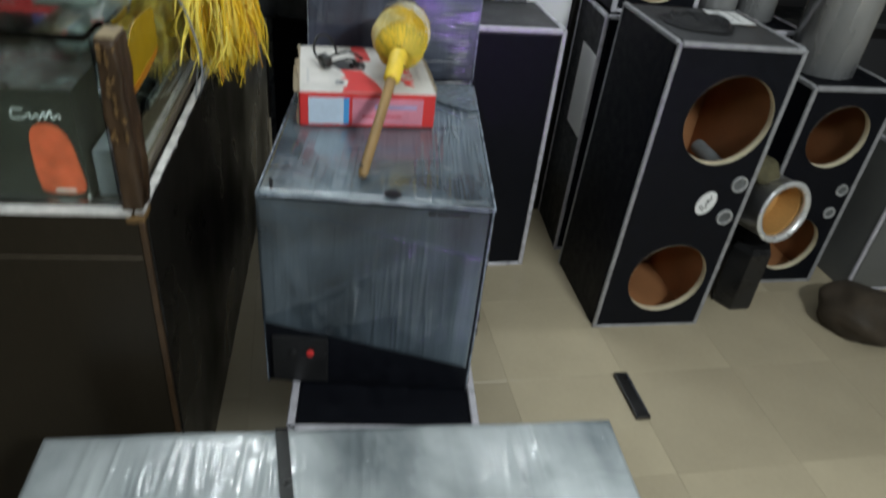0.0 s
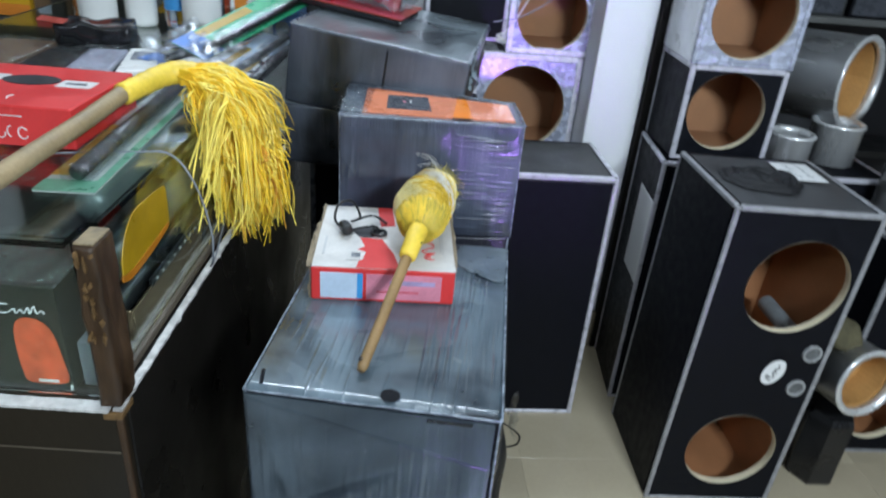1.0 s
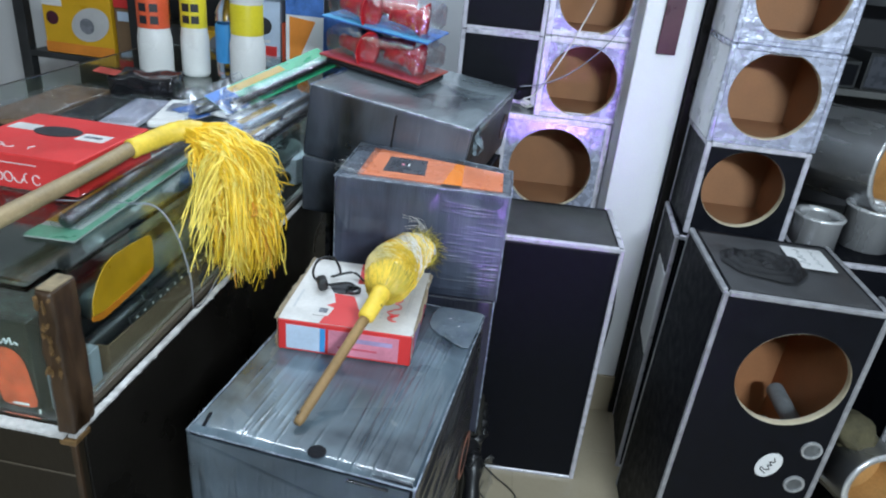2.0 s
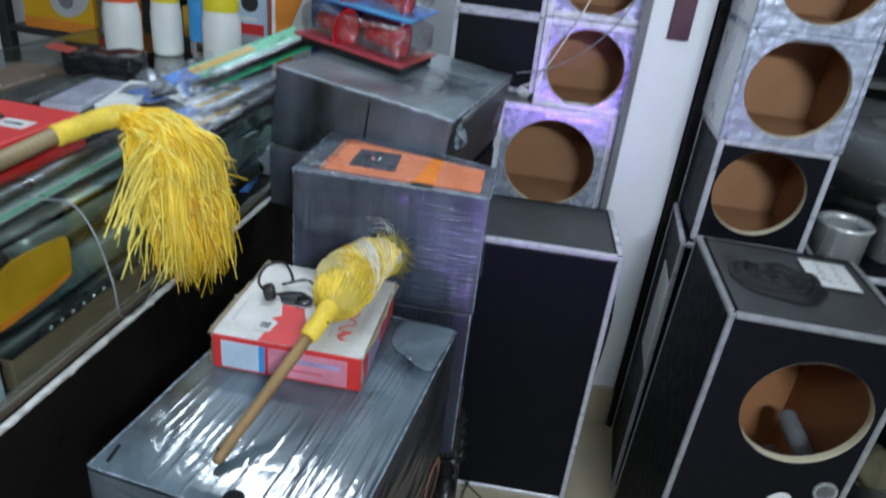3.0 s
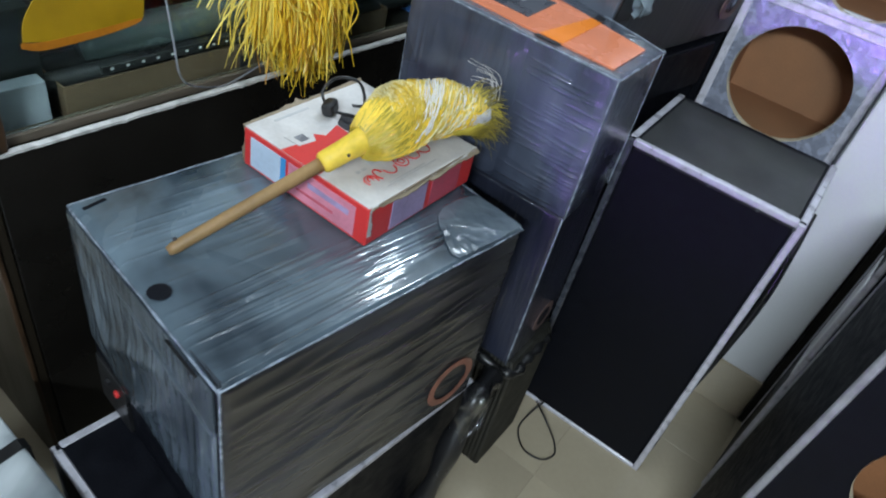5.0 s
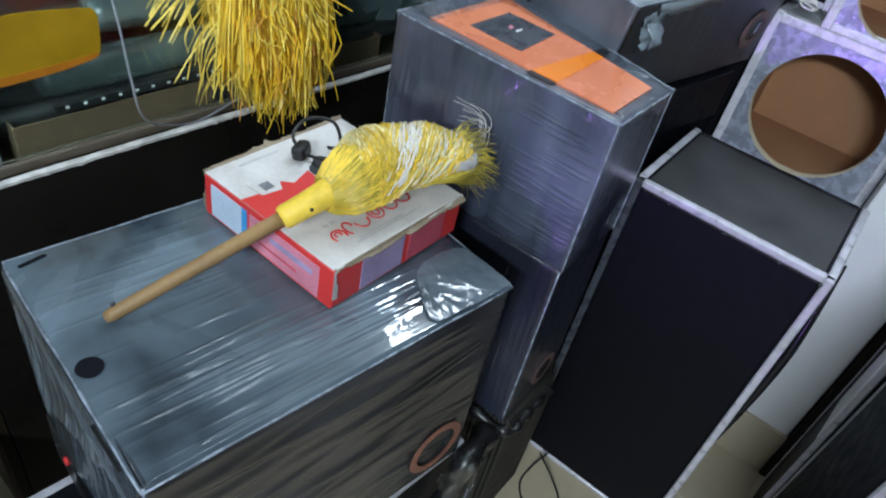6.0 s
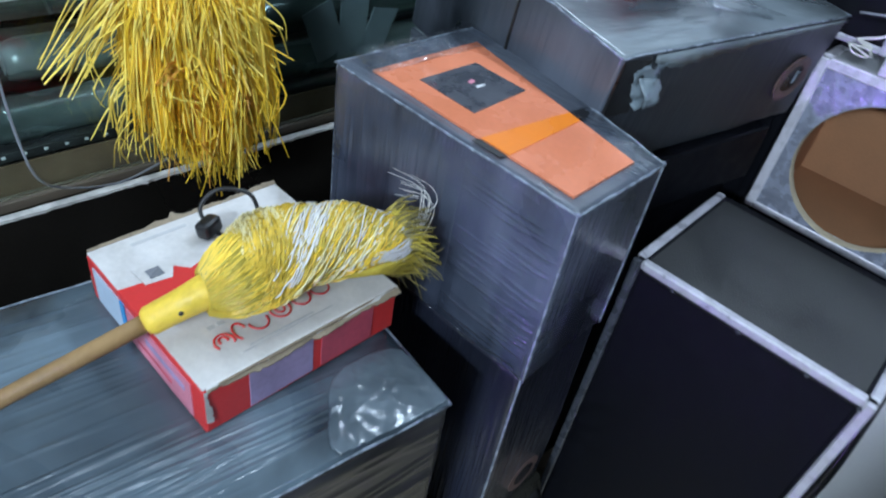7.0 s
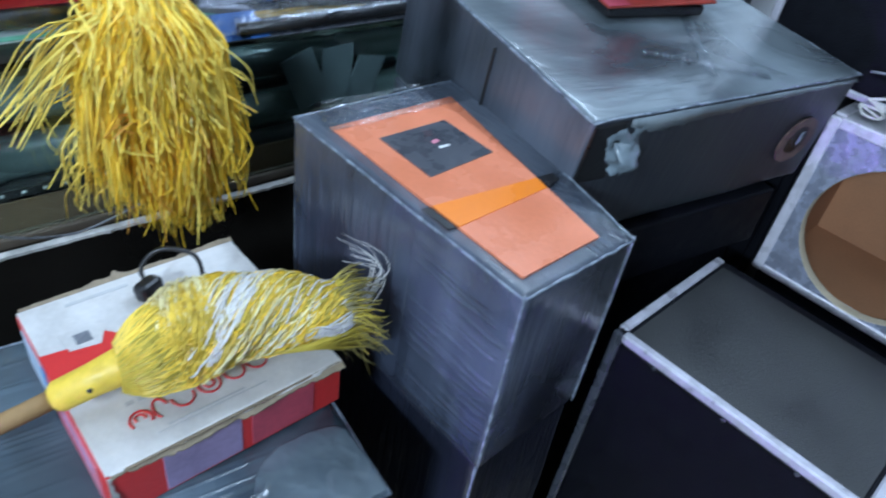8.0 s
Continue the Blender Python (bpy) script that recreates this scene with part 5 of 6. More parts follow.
part("print_panel", box(0.2195, 0.2208, 0.045, 0.115, 0.004, 0.050, 0.0003, 1), LILAC_PRINT, carton_r)
part("print_panel", box(0.2195, 0.2208, 0.125, 0.19, 0.004, 0.050, 0.0003, 1), FADED_RED, carton_r)
part("print_fleck", box(0.10, 0.165, -0.0018, -0.001, 0.018, 0.021), FADED_RED, carton_r)
part("print_fleck", box(0.12, 0.19, -0.0018, -0.001, 0.032, 0.040), LILAC_PRINT, carton_r)
torn_edge(carton_r, (0.219, 0.004, 0.0600), (0.219, 0.221, 0.0600), (1, 0, -0.35), 3, 0.0085)
torn_edge(carton_r, (0.2185, 0.004, 0.0604), (0.2185, 0.221, 0.0604), (1, 0, -0.05), 17, 0.0050, WHITE_CARD)
torn_edge(carton_r, (0.2205, 0.001, 0.058), (0.2205, 0.001, 0.018), (0.25, 0.9, 0), 23, 0.007, WHITE_CARD)
torn_edge(carton_r, (0.001, 0.220, 0.0596), (0.001, 0.004, 0.0596), (-1, 0, -0.25), 8, 0.011)
torn_edge(carton_r, (0.002, 0.222, 0.0590), (0.000, 0.010, 0.0590), (-0.75, 0, 0.9), 61, 0.011)
torn_edge(carton_r, (0.2195, 0.015, 0.0595), (0.2195, 0.220, 0.0595), (0.9, 0, 0.75), 62, 0.009)
torn_edge(carton_r, (-0.001, 0.004, 0.056), (-0.001, 0.004, 0.004), (-0.7, -0.5, 0), 9, 0.006)

cable = thing("black_cable", carton_r.matrix_world @ pose(0, 0, 0.06), "coiled black cable coming out of a carton", "cable")
part("wire", add_tube(bmesh.new(), curve_pts([(0.10, 0.13, 0.0), (0.085, 0.125, 0.010), (0.045, 0.115, 0.006), (0.026, 0.112, 0.024), (0.030, 0.132, 0.043), (0.050, 0.158, 0.038), (0.064, 0.158, 0.010), (0.050, 0.150, 0.004), (0.085, 0.165, 0.010), (0.11, 0.15, 0.003)], 60), 0.0023, 8), BLACK, cable, smooth=True)
part("plug", box(-0.009, 0.009, -0.014, 0.014, 0, 0.020, 0.006, 3, pose(0.045, 0.112, 0.001, 0, -12, 24)), BLACK, cable)
part("ring", add_lathe(bmesh.new(), [(0.010, 0), (0.014, 0), (0.014, 0.004), (0.010, 0.004)], 18, pose(0.098, 0.112, 0.002), cap=False), BLACK, cable)

carton_red = carton("red_carton", CNT @ pose(-0.352, 0.258, 0.9055, 0, 0, 0), 0.216, 0.208, 0.058, "red printed carton with an oval hand hole", RED_CARD)
part("hand_hole", poly_prism([(0.10 + 0.042 * math.cos(2 * math.pi * k / 22), 0.125 + 0.026 * math.sin(2 * math.pi * k / 22)) for k in range(22)], 0.0581, 0.0590), INK, carton_red, "dark oval hand hole")
part("white_strip", box(0.145, 0.196, 0.100, 0.135, 0.0581, 0.0588), WHITE_CARD, carton_red, "white printed strip")
part("white_strip", box(0.012, 0.060, 0.115, 0.145, 0.0581, 0.0588), WHITE_CARD, carton_red, "white printed strip")
bars(carton_red, [(0.155, 0.185, 0.113, 0.122)], CABLE_GREY, 0.0588)
flat = Matrix(((1, 0, 0, 0), (0, 0, 1, 0), (0, 1, 0, 0), (0, 0, 0, 1)))
for x, z, rx, rz, a0, a1 in ((0.082, 0.020, 0.007, 0.0075, -90, 90), (0.099, 0.020, 0.007, 0.008, 0, 360), (0.116, 0.020, 0.007, 0.008, 180, 360), (0.132, 0.021, 0.006, 0.008, 90, 250), (0.147, 0.020, 0.0065, 0.008, 30, 330)):
    bm = mark_ring(x, z, rx, rz, a0, a1, -0.0004)
    bmesh.ops.transform(bm, matrix=flat, verts=bm.verts)
    part("white_print", bm, WHITE_CARD, carton_red, "white outlined print")
for x, y, rx, ry, a0, a1 in ((0.040, 0.034, 0.009, 0.008, -90, 90), (0.060, 0.034, 0.008, 0.007, 0, 360), (0.080, 0.034, 0.008, 0.007, 180, 360), (0.118, 0.036, 0.004, 0.008, 90, 250)):
    part("white_print", mark_ring(x, y, rx, ry, a0, a1, 0.0584), WHITE_CARD, carton_red, "white outlined print")
part("printed_bar", box(0.07, 0.15, -0.001, 0.001, 0.043, 0.0445), WHITE_CARD, carton_red)
part("white_label", box(0.004, 0.055, -0.0012, 0.001, 0.006, 0.046), PALE_GREY, carton_red, "pale paper label")

# ---- straw brooms ----


def strands(name, paths, radius, mat, parent, label="", sides=3, flat=1.5):
    """Many fine strands as one bundle; each path is a list of points."""
    verts, faces = [], []
    for q, pts in enumerate(paths):
        turn = Vector((0.31 + 0.5 * math.sin(q * 1.7), 0.52 + 0.5 * math.cos(q * 2.3), 0.79 * math.sin(q * 0.9)))
        base = len(verts)
        n = len(pts)
        for k, p in enumerate(pts):
            d = (pts[min(k + 1, n - 1)] - pts[max(k - 1, 0)]).normalized()
            s = d.cross(turn if flat > 1.6 else Vector((0.31, 0.52, 0.79))).normalized()
            u = s.cross(d)
            r = radius * (1.0 - 0.55 * (k / (n - 1)) ** 2)
            for j in range(sides):
                a = 2 * math.pi * j / sides
                verts.append(p + r * (math.cos(a) * s * flat + math.sin(a) * u))
        for k in range(n - 1):
            for j in range(sides):
                i = base + k * sides
                faces.append((i + j, i + (j + 1) % sides, i + sides + (j + 1) % sides, i + sides + j))
    me = bpy.data.meshes.new(name)
    me.from_pydata([tuple(v) for v in verts], [], faces)
    me.materials.append(mat)
    ob = new(name, me)
    ob.parent = parent
    ob["kind"] = "stuff"
    if label:
        ob["label"] = label
    return ob


# broom lying on the counter with its head hanging over the edge (counter axes)
broom = goods("straw_broom", 0, 0, 0, 0, "yellow straw broom lying on a counter, head hanging over the edge", "broom")
part("handle", add_tube(bmesh.new(), curve_pts([(-0.116, -0.52, 0.944), (-0.120, 0.05, 0.947), (-0.119, 0.25, 0.949), (-0.114, 0.395, 0.957), (-0.095, 0.43, 0.963)], 30), 0.0125, 14), HANDLE, broom, "greyed wooden handle", smooth=True)
col = curve_pts([(-0.117, 0.375, 0.954), (-0.100, 0.41, 0.961), (-0.080, 0.442, 0.969), (-0.058, 0.462, 0.972), (-0.035, 0.474, 0.966)], 24)
part("binding", add_tube(bmesh.new(), col, 0.017, 16, [0.0165 + 0.004 * (k / 24) ** 2 + 0.0006 * math.sin(k * 2.1) for k in range(25)]), YELLOW_WRAP, broom, "yellow cloth binding", smooth=True)
rb = random.Random(21)


def straw_head(count, seed, spread, zlow, short):
    """Locks of kinked straw: long ones from the binding, shorter ones starting further down."""
    r = random.Random(seed)
    paths = []
    while len(paths) < count:
        a, q = r.uniform(0, 2 * math.pi), math.sqrt(r.random())
        flare = r.gauss(1.0, 0.22)
        lock = r.betavariate(2.0, 1.3)
        sway = Vector((r.gauss(0, 0.012), r.gauss(0, 0.014), 0))
        for k in range(r.randint(2, 5)):
            dx = q * math.cos(a) + r.gauss(0, 0.07)
            dy = q * math.sin(a) + r.gauss(0, 0.07)
            start = Vector((-0.060 + 0.012 * dx, 0.462 + 0.014 * dy, 0.968 + 0.012 * r.uniform(-1, 1)))
            over = Vector((-0.014 + 0.036 * dx, 0.474 + 0.050 * dy, 0.962 + 0.014 * (1 - q) + 0.008 * r.uniform(-1, 1)))
            shoulder = Vector((0.026 + 0.060 * dx * spread, 0.464 + 0.078 * dy * spread, 0.890 + r.uniform(-0.02, 0.02)))
            zend = 0.885 - (0.885 - zlow) * (0.20 + 0.80 * min(1, lock + r.gauss(0, 0.05))) * (1 - 0.22 * q)
            zend += 0.080 * max(0.0, -dy) * r.uniform(0.4, 1.2)
            end = Vector((0.047 + 0.046 * dx * spread * flare, 0.463 + (0.058 if dy < 0 else 0.062) * dy * spread * flare, zend)) + sway
            m1 = shoulder.lerp(end, 0.35) + Vector((r.gauss(0, 0.0035), r.gauss(0, 0.004), 0))
            m2 = shoulder.lerp(end, 0.70) + Vector((r.gauss(0, 0.004), r.gauss(0, 0.005), 0)) + 0.4 * sway
            end += Vector((r.gauss(0, 0.007), r.gauss(0, 0.009), r.gauss(0, 0.006)))
            pts = [start, over, shoulder, m1, m2, end]
            if short:
                pts = [over.lerp(shoulder, r.uniform(0.2, 0.9)), shoulder + Vector((0, 0, -0.01)), m1, m2, end]
            for p in pts:
                if p.z < 0.915:
                    p.x = max(p.x, -0.010)
            paths.append(curve_pts(pts, 12))
    return paths


core_b = bmesh.new()
bmesh.ops.create_icosphere(core_b, subdivisions=5, radius=1.0)
for v in core_b.verts:
    p = Vector((0.022 + 0.050 * v.co.x, 0.467 + 0.063 * v.co.y, 0.882 + 0.082 * v.co.z))
    p += 0.006 * noise.noise(Vector((p.x * 90, p.y * 90, p.z * 14))) * v.co
    if p.z < 0.915:
        p.x = max(p.x, -0.008)
    v.co = p
hump = bmesh.new()
bmesh.ops.create_icosphere(hump, subdivisions=4, radius=1.0)
for v in hump.verts:
    p = Vector((-0.014 + 0.036 * v.co.x, 0.474 + 0.036 * v.co.y, 0.947 + 0.027 * v.co.z))
    v.co = p + 0.005 * noise.noise(Vector((p.x * 30, p.y * 110, p.z * 60))) * v.co
part("matted_hump", hump, STRAW, broom, "matted yellow straw", smooth=True)
part("matted_core", core_b, STRAW, broom, "matted yellow straw", smooth=True)
strands("straw_head", straw_head(620, 5, 0.92, 0.655, False), 0.00085, STRAW, broom, "hanging yellow straw head", 4, 2.0)
strands("straw_head", straw_head(520, 15, 0.96, 0.66, True), 0.0009, STRAW, broom, "hanging yellow straw head", 4, 2.0)
strands("straw_head", straw_head(400, 9, 1.0, 0.66, True), 0.00085, STRAW_PALE, broom, "paler yellow straw", 4, 2.0)
strands("straw_head", straw_head(360, 14, 0.90, 0.664, True), 0.0009, STRAW_AMBER, broom, "amber inner straw, the head's shade in its colour", 4, 2.0)
stray = []
for k in range(34):
    side = -1 if k % 3 else 1
    y0 = 0.462 + side * rb.uniform(0.055, 0.10)
    z0 = rb.uniform(0.76, 0.90)
    x0 = max(-0.010, rb.uniform(-0.02, 0.055))
    stray.append(curve_pts([(0.02, 0.467 + 0.4 * (y0 - 0.467), z0 + 0.06), (x0, y0 - side * 0.02, z0 + 0.03), (x0 + rb.gauss(0, 0.01), y0 + side * rb.uniform(0.0, 0.03), z0), (x0 + rb.gauss(0, 0.012), y0 + side * rb.uniform(0.01, 0.035), z0 - rb.uniform(0.03, 0.06))], 10))
fluff = []
for k in range(1700):
    u, a = rb.uniform(-0.15, 0.98), rb.uniform(0, 2 * math.pi)
    g = math.sqrt(1 - u * u) if u > 0 else 1.0
    p = Vector((0.022 + 0.052 * g * math.cos(a), 0.467 + 0.065 * g * math.sin(a), 0.882 + 0.084 * u))
    out = Vector((math.cos(a), math.sin(a), 0))
    lng = rb.uniform(0.02, 0.06)
    q = p + out * (0.010 * max(u, 0.2) + rb.uniform(0.0, 0.006)) + Vector((rb.gauss(0, 0.004), rb.gauss(0, 0.006), -lng * 0.45))
    e = q + out * rb.uniform(-0.003, 0.010) + Vector((rb.gauss(0, 0.006), rb.gauss(0, 0.008), -lng * 0.55))
    if k % 9 == 0:
        e += out * rb.uniform(0.01, 0.03)
    for c in (p, q, e):
        if c.z < 0.915:
            c.x = max(c.x, -0.008)
    fluff.append(curve_pts([p, q, e], 6))
for k in range(420):
    a = rb.uniform(-2.6, 0.6)
    p = Vector((rb.uniform(-0.030, 0.035), 0.472 + rb.gauss(0, 0.016), rb.uniform(0.935, 0.972)))
    out = Vector((math.cos(a), math.sin(a), 0))
    lng = rb.uniform(0.03, 0.09)
    q = p + out * rb.uniform(0.020, 0.055) + Vector((0.010, 0, -lng * 0.35))
    e = q + out * rb.uniform(0.004, 0.028) + Vector((rb.gauss(0, 0.008), rb.gauss(0, 0.010), -lng * 0.8))
    for c in (p, q, e):
        if c.z < 0.918:
            c.x = max(c.x, -0.008)
    fluff.append(curve_pts([p, q, e], 7))
for k in range(500):
    a = rb.uniform(-2.0, 2.0)
    u = rb.uniform(-0.9, 0.9)
    g = math.sqrt(1 - u * u)
    p = Vector((-0.014 + 0.037 * u, 0.474 + 0.037 * g * math.sin(a), 0.947 + 0.028 * g * math.cos(a)))
    d = Vector((0.8, 0.5 * math.sin(a), -0.35)).normalized()
    lng = rb.uniform(0.02, 0.05)
    q = p + d * lng * 0.5 + Vector((0, rb.gauss(0, 0.003), 0.002))
    e = p + d * lng + Vector((rb.gauss(0, 0.004), rb.gauss(0, 0.006), -0.012 * rb.random()))
    for c in (p, q, e):
        if c.z < 0.915:
            c.x = max(c.x, -0.008)
    fluff.append(curve_pts([p, q, e], 6))
cap = []
for k in range(520):
    a, w = rb.uniform(-1.7, 1.7), rb.random()
    c, sn = math.cos(a), math.sin(a)
    p0 = Vector((-0.050 + 0.040 * rb.random(), 0.466 + 0.030 * sn, 0.972 + 0.006 * rb.random() - 0.014 * sn * sn))
    p1 = p0 + Vector((0.030 + 0.014 * c * w, 0.010 * sn + rb.gauss(0, 0.006), 0.003 + rb.gauss(0, 0.002)))
    p2 = Vector((0.034 + 0.034 * c * w, 0.468 + 0.074 * sn * (0.45 + 0.55 * w), 0.946 - 0.022 * w + rb.gauss(0, 0.004))) + Vector((rb.gauss(0, 0.004), rb.gauss(0, 0.007), 0))
    p3 = Vector((0.050 + 0.034 * c * w, 0.464 + 0.084 * sn * (0.45 + 0.55 * w) + rb.gauss(0, 0.003), 0.895 + rb.gauss(0, 0.008)))
    p4 = p3 + Vector((0.006 + rb.gauss(0, 0.004), 0.010 * sn + rb.gauss(0, 0.006), -rb.uniform(0.05, 0.15)))
    cap.append(curve_pts([p0, p1, p2, p3, p4], 14))
strands("cap_straw", cap[::2], 0.0010, STRAW_PALE, broom, "straw combed over the bend", 4, 2.0)
strands("cap_straw", cap[1::2], 0.0010, STRAW, broom, "straw combed over the bend", 4, 2.0)
flung = []
for k in range(26):
    far, zz = rb.uniform(0.03, 0.125), rb.uniform(0.875, 0.935)
    x = rb.uniform(-0.002, 0.03)
    flung.append(curve_pts([(-0.005, 0.462, 0.962), (x, 0.42, 0.948 + 0.012 * rb.random()), (x, 0.42 - 0.5 * far, zz + 0.02), (x + rb.gauss(0, 0.006), 0.42 - far, zz - 0.25 * far - rb.uniform(0, 0.03))], 12))
strands("flung_straw", flung, 0.0011, STRAW_PALE, broom, "straws flung to one side", 4, 2.0)
strands("short_straw", fluff[::2], 0.0007, STRAW_PALE, broom, "short curled straws", 4, 2.2)
strands("short_straw", fluff[1::2], 0.0007, STRAW, broom, "short curled straws", 4, 2.2)
strands("stray_straw", stray, 0.0010, STRAW_PALE, broom, "stray straws", 4, 2.0)

# broom lying across the carton, head bound up
broom_b = thing("bound_straw_broom", pose(0, 0, 0), "yellow straw broom with bound head lying on a carton", "broom")
tip, neck, tail = Vector((0.036, 0.898, 0.6945)), Vector((0.053, 1.130, 0.793)), Vector((0.046, 1.345, 0.784))
grip = tip.lerp(neck, 0.86)
part("stick", add_tube(bmesh.new(), [tip, tip.lerp(neck, 0.03), tip.lerp(neck, 0.5), grip], 0.0085, 14, [0.0055, 0.0075, 0.008, 0.0085]), STICK, broom_b, "bare wooden stick", smooth=True)
part("tip_hole", add_tube(bmesh.new(), [tip.lerp(neck, 0.035) + Vector((-0.004, 0, 0.0072)), tip.lerp(neck, 0.05) + Vector((-0.004, 0, 0.0076))], 0.0028, 8), INK, broom_b)
part("binding", add_tube(bmesh.new(), [tip.lerp(neck, 0.785), tip.lerp(neck, 0.80), tip.lerp(neck, 0.92), neck, neck + Vector((0, 0.026, 0.004))], 0.014, 18, [0.011, 0.0135, 0.0142, 0.016, 0.020]), YELLOW_WRAP, broom_b, "yellow cloth binding", smooth=True)
axis = (tail - neck)
ax = axis.normalized()
sx = ax.cross(Vector((0, 0, 1))).normalized()
sz = sx.cross(ax).normalized()


def head_radius(f):
    pts = ((0.0, 0.0175), (0.05, 0.0275), (0.12, 0.0355), (0.24, 0.0390), (0.42, 0.0375), (0.60, 0.0330), (0.78, 0.0280), (0.9, 0.023), (1.0, 0.015))
    for (a, ra), (b, r2) in zip(pts, pts[1:]):
        if f <= b:
            return ra + (r2 - ra) * (f - a) / (b - a)
    return 0.02


TWIST = 6.2


def on_head(f, a, lift=0.0):
    """A point on the bound head: three lobes wind round it like a loose rope."""
    r = head_radius(f) * (1 + 0.055 * min(1, 4 * max(0, f - 0.1)) * math.cos(3 * (a - TWIST * f))) + lift
    p = neck + axis * f + Vector((0, 0, 0.026 * math.sin(math.pi * min(1, f))))
    return p + r * (math.cos(a) * sx + 0.90 * math.sin(a) * sz)


hc, rows_h = bmesh.new(), []
for k in range(25):
    rows_h.append([hc.verts.new(on_head(k / 24, 2 * math.pi * j / 36, -0.0045)) for j in range(36)])
for u, v in zip(rows_h, rows_h[1:]):
    for j in range(36):
        hc.faces.new((u[j], u[(j + 1) % 36], v[(j + 1) % 36], v[j]))
hc.faces.new(rows_h[0][::-1])
hc.faces.new(rows_h[-1])
# core coloured as the shadow in the gaps of the straw
part("head_core", hc, STRAW_SHADE, broom_b, smooth=True)


def fanned(count, seed):
    """Straw leaving the binding along the head, then swept round by the winding."""
    r = random.Random(seed)
    paths = []
    for k in range(count):
        a0, f1 = r.uniform(0, 2 * math.pi), r.uniform(0.20, 0.46)
        tw, up = r.gauss(0.5, 0.30), r.uniform(-0.002, 0.0042)
        paths.append([on_head(f1 * u / 12, a0 + tw * (u / 12) + 1.5 * max(0, f1 * u / 12 - 0.22) * TWIST, up + 0.0012 * math.sin(u * 1.1 + a0 * 5)) for u in range(13)])
    return paths


def wound(count, seed, f0, f1, lift, phases=None):
    """Straw wound round the head; phases picks the strands of one band."""
    r = random.Random(seed)
    paths = []
    while len(paths) < count:
        s0 = r.uniform(f0, f1)
        run = r.uniform(0.10, 0.26)
        a0 = r.uniform(0, 2 * math.pi)
        if phases:
            a0 = TWIST * s0 + r.choice(phases) + r.gauss(0, 0.30)
        tw = TWIST * run * r.gauss(1.0, 0.24)
        up = lift + r.uniform(-0.002, 0.0045)
        paths.append([on_head(min(1.0, s0 + run * u / 10), a0 + tw * u / 10, up + 0.0011 * math.sin(u * 1.4 + a0 * 3)) for u in range(11)])
    return paths


strands("fanned_straw", fanned(760, 31), 0.00062, STRAW_DULL, broom_b, "yellow straw fanning from the binding", 4, 1.5)
# olive strands here also paint shadow gaps near the neck
strands("fanned_straw", fanned(420, 36), 0.0006, STRAW_OLIVE, broom_b, "olive straw fanning from the binding, darkened for shaded gaps", 4, 1.5)
strands("wound_straw", wound(1300, 32, 0.18, 0.82, 0.0), 0.00062, STRAW_DULL, broom_b, "wound yellow straw", 4, 1.5)
strands("wound_straw", wound(620, 35, 0.20, 0.84, 0.0005), 0.0006, STRAW, broom_b, "wound bright yellow straw", 4, 1.5)
strands("wound_straw", wound(620, 38, 0.30, 0.86, 0.0), 0.00062, STRAW_OLIVE, broom_b, "wound olive-yellow straw", 4, 1.5)
strands("wound_straw", wound(240, 51, 0.24, 0.62, 0.0015), 0.00055, STRAW_CREAM, broom_b, "wound cream straw", 4, 1.6)
strands("binding_cord", wound(72, 8, 0.22, 0.52, 0.002, (1.35 - TWIST * 0.45, 1.10 - TWIST * 0.40)), 0.00055, WHITE_CORD, broom_b, "white binding cord", 4, 1.6)
strands("binding_cord", wound(24, 9, 0.50, 0.80, 0.002, (1.2 - TWIST * 0.78,)), 0.0005, WHITE_CORD, broom_b, "white binding cord", 4, 1.6)


def hood(count, seed, f0, f1, a0, a1, rise):
    """Loose turns of straw standing off the head like a collar just past the binding."""
    r = random.Random(seed)
    paths = []
    for k in range(count):
        f, m = r.uniform(f0, f1), r.uniform(a0, a1)
        run, drift, up = r.uniform(0.5, 1.1), r.gauss(0.02, 0.025), r.uniform(0.35, 1.0)
        line = []
        for u in range(11):
            a, fu = m + run * (u / 10 - 0.5), f + drift * (u / 10 - 0.5)
            swell = max(0.0, 1 - ((fu - 0.25) / 0.14) ** 2) * (0.55 + 0.45 * math.sin(min(math.pi, max(0.0, (a - a0) / (a1 - a0) * math.pi))))
            line.append(on_head(fu, a, rise * up * swell + 0.0008 * math.sin(u * 1.7 + m * 4)))
        paths.append(line)
    return paths


strands("straw_collar", hood(420, 71, 0.15, 0.37, 0.2, 3.9, 0.0090), 0.0006, STRAW_DULL, broom_b, "loose collar of yellow straw", 4, 1.6)
strands("straw_collar", hood(330, 72, 0.15, 0.36, 1.5, 3.9, 0.0125), 0.00058, STRAW_CREAM, broom_b, "loose cream turns of straw", 4, 1.6)
r8 = random.Random(8)
bend, curl = Vector((0.034, 1.366, 0.806)), Vector((0.004, 1.345, 0.826))
trail = []
for k in range(22):
    jit = Vector((r8.gauss(0, 0.004), r8.gauss(0, 0.004), r8.gauss(0, 0.005)))
    pts = [on_head(0.50 + 0.08 * r8.random(), -0.35 + r8.gauss(0, 0.14), 0.003), on_head(0.72, -0.05 + r8.gauss(0, 0.16), 0.005), on_head(0.9, 0.25 + r8.gauss(0, 0.22), 0.007), bend + jit]
    if k < 9:
        pts += [bend + Vector((-0.012, 0.002, 0.014)) + jit, curl + 1.6 * jit]
    trail.append(curve_pts(pts, 20))
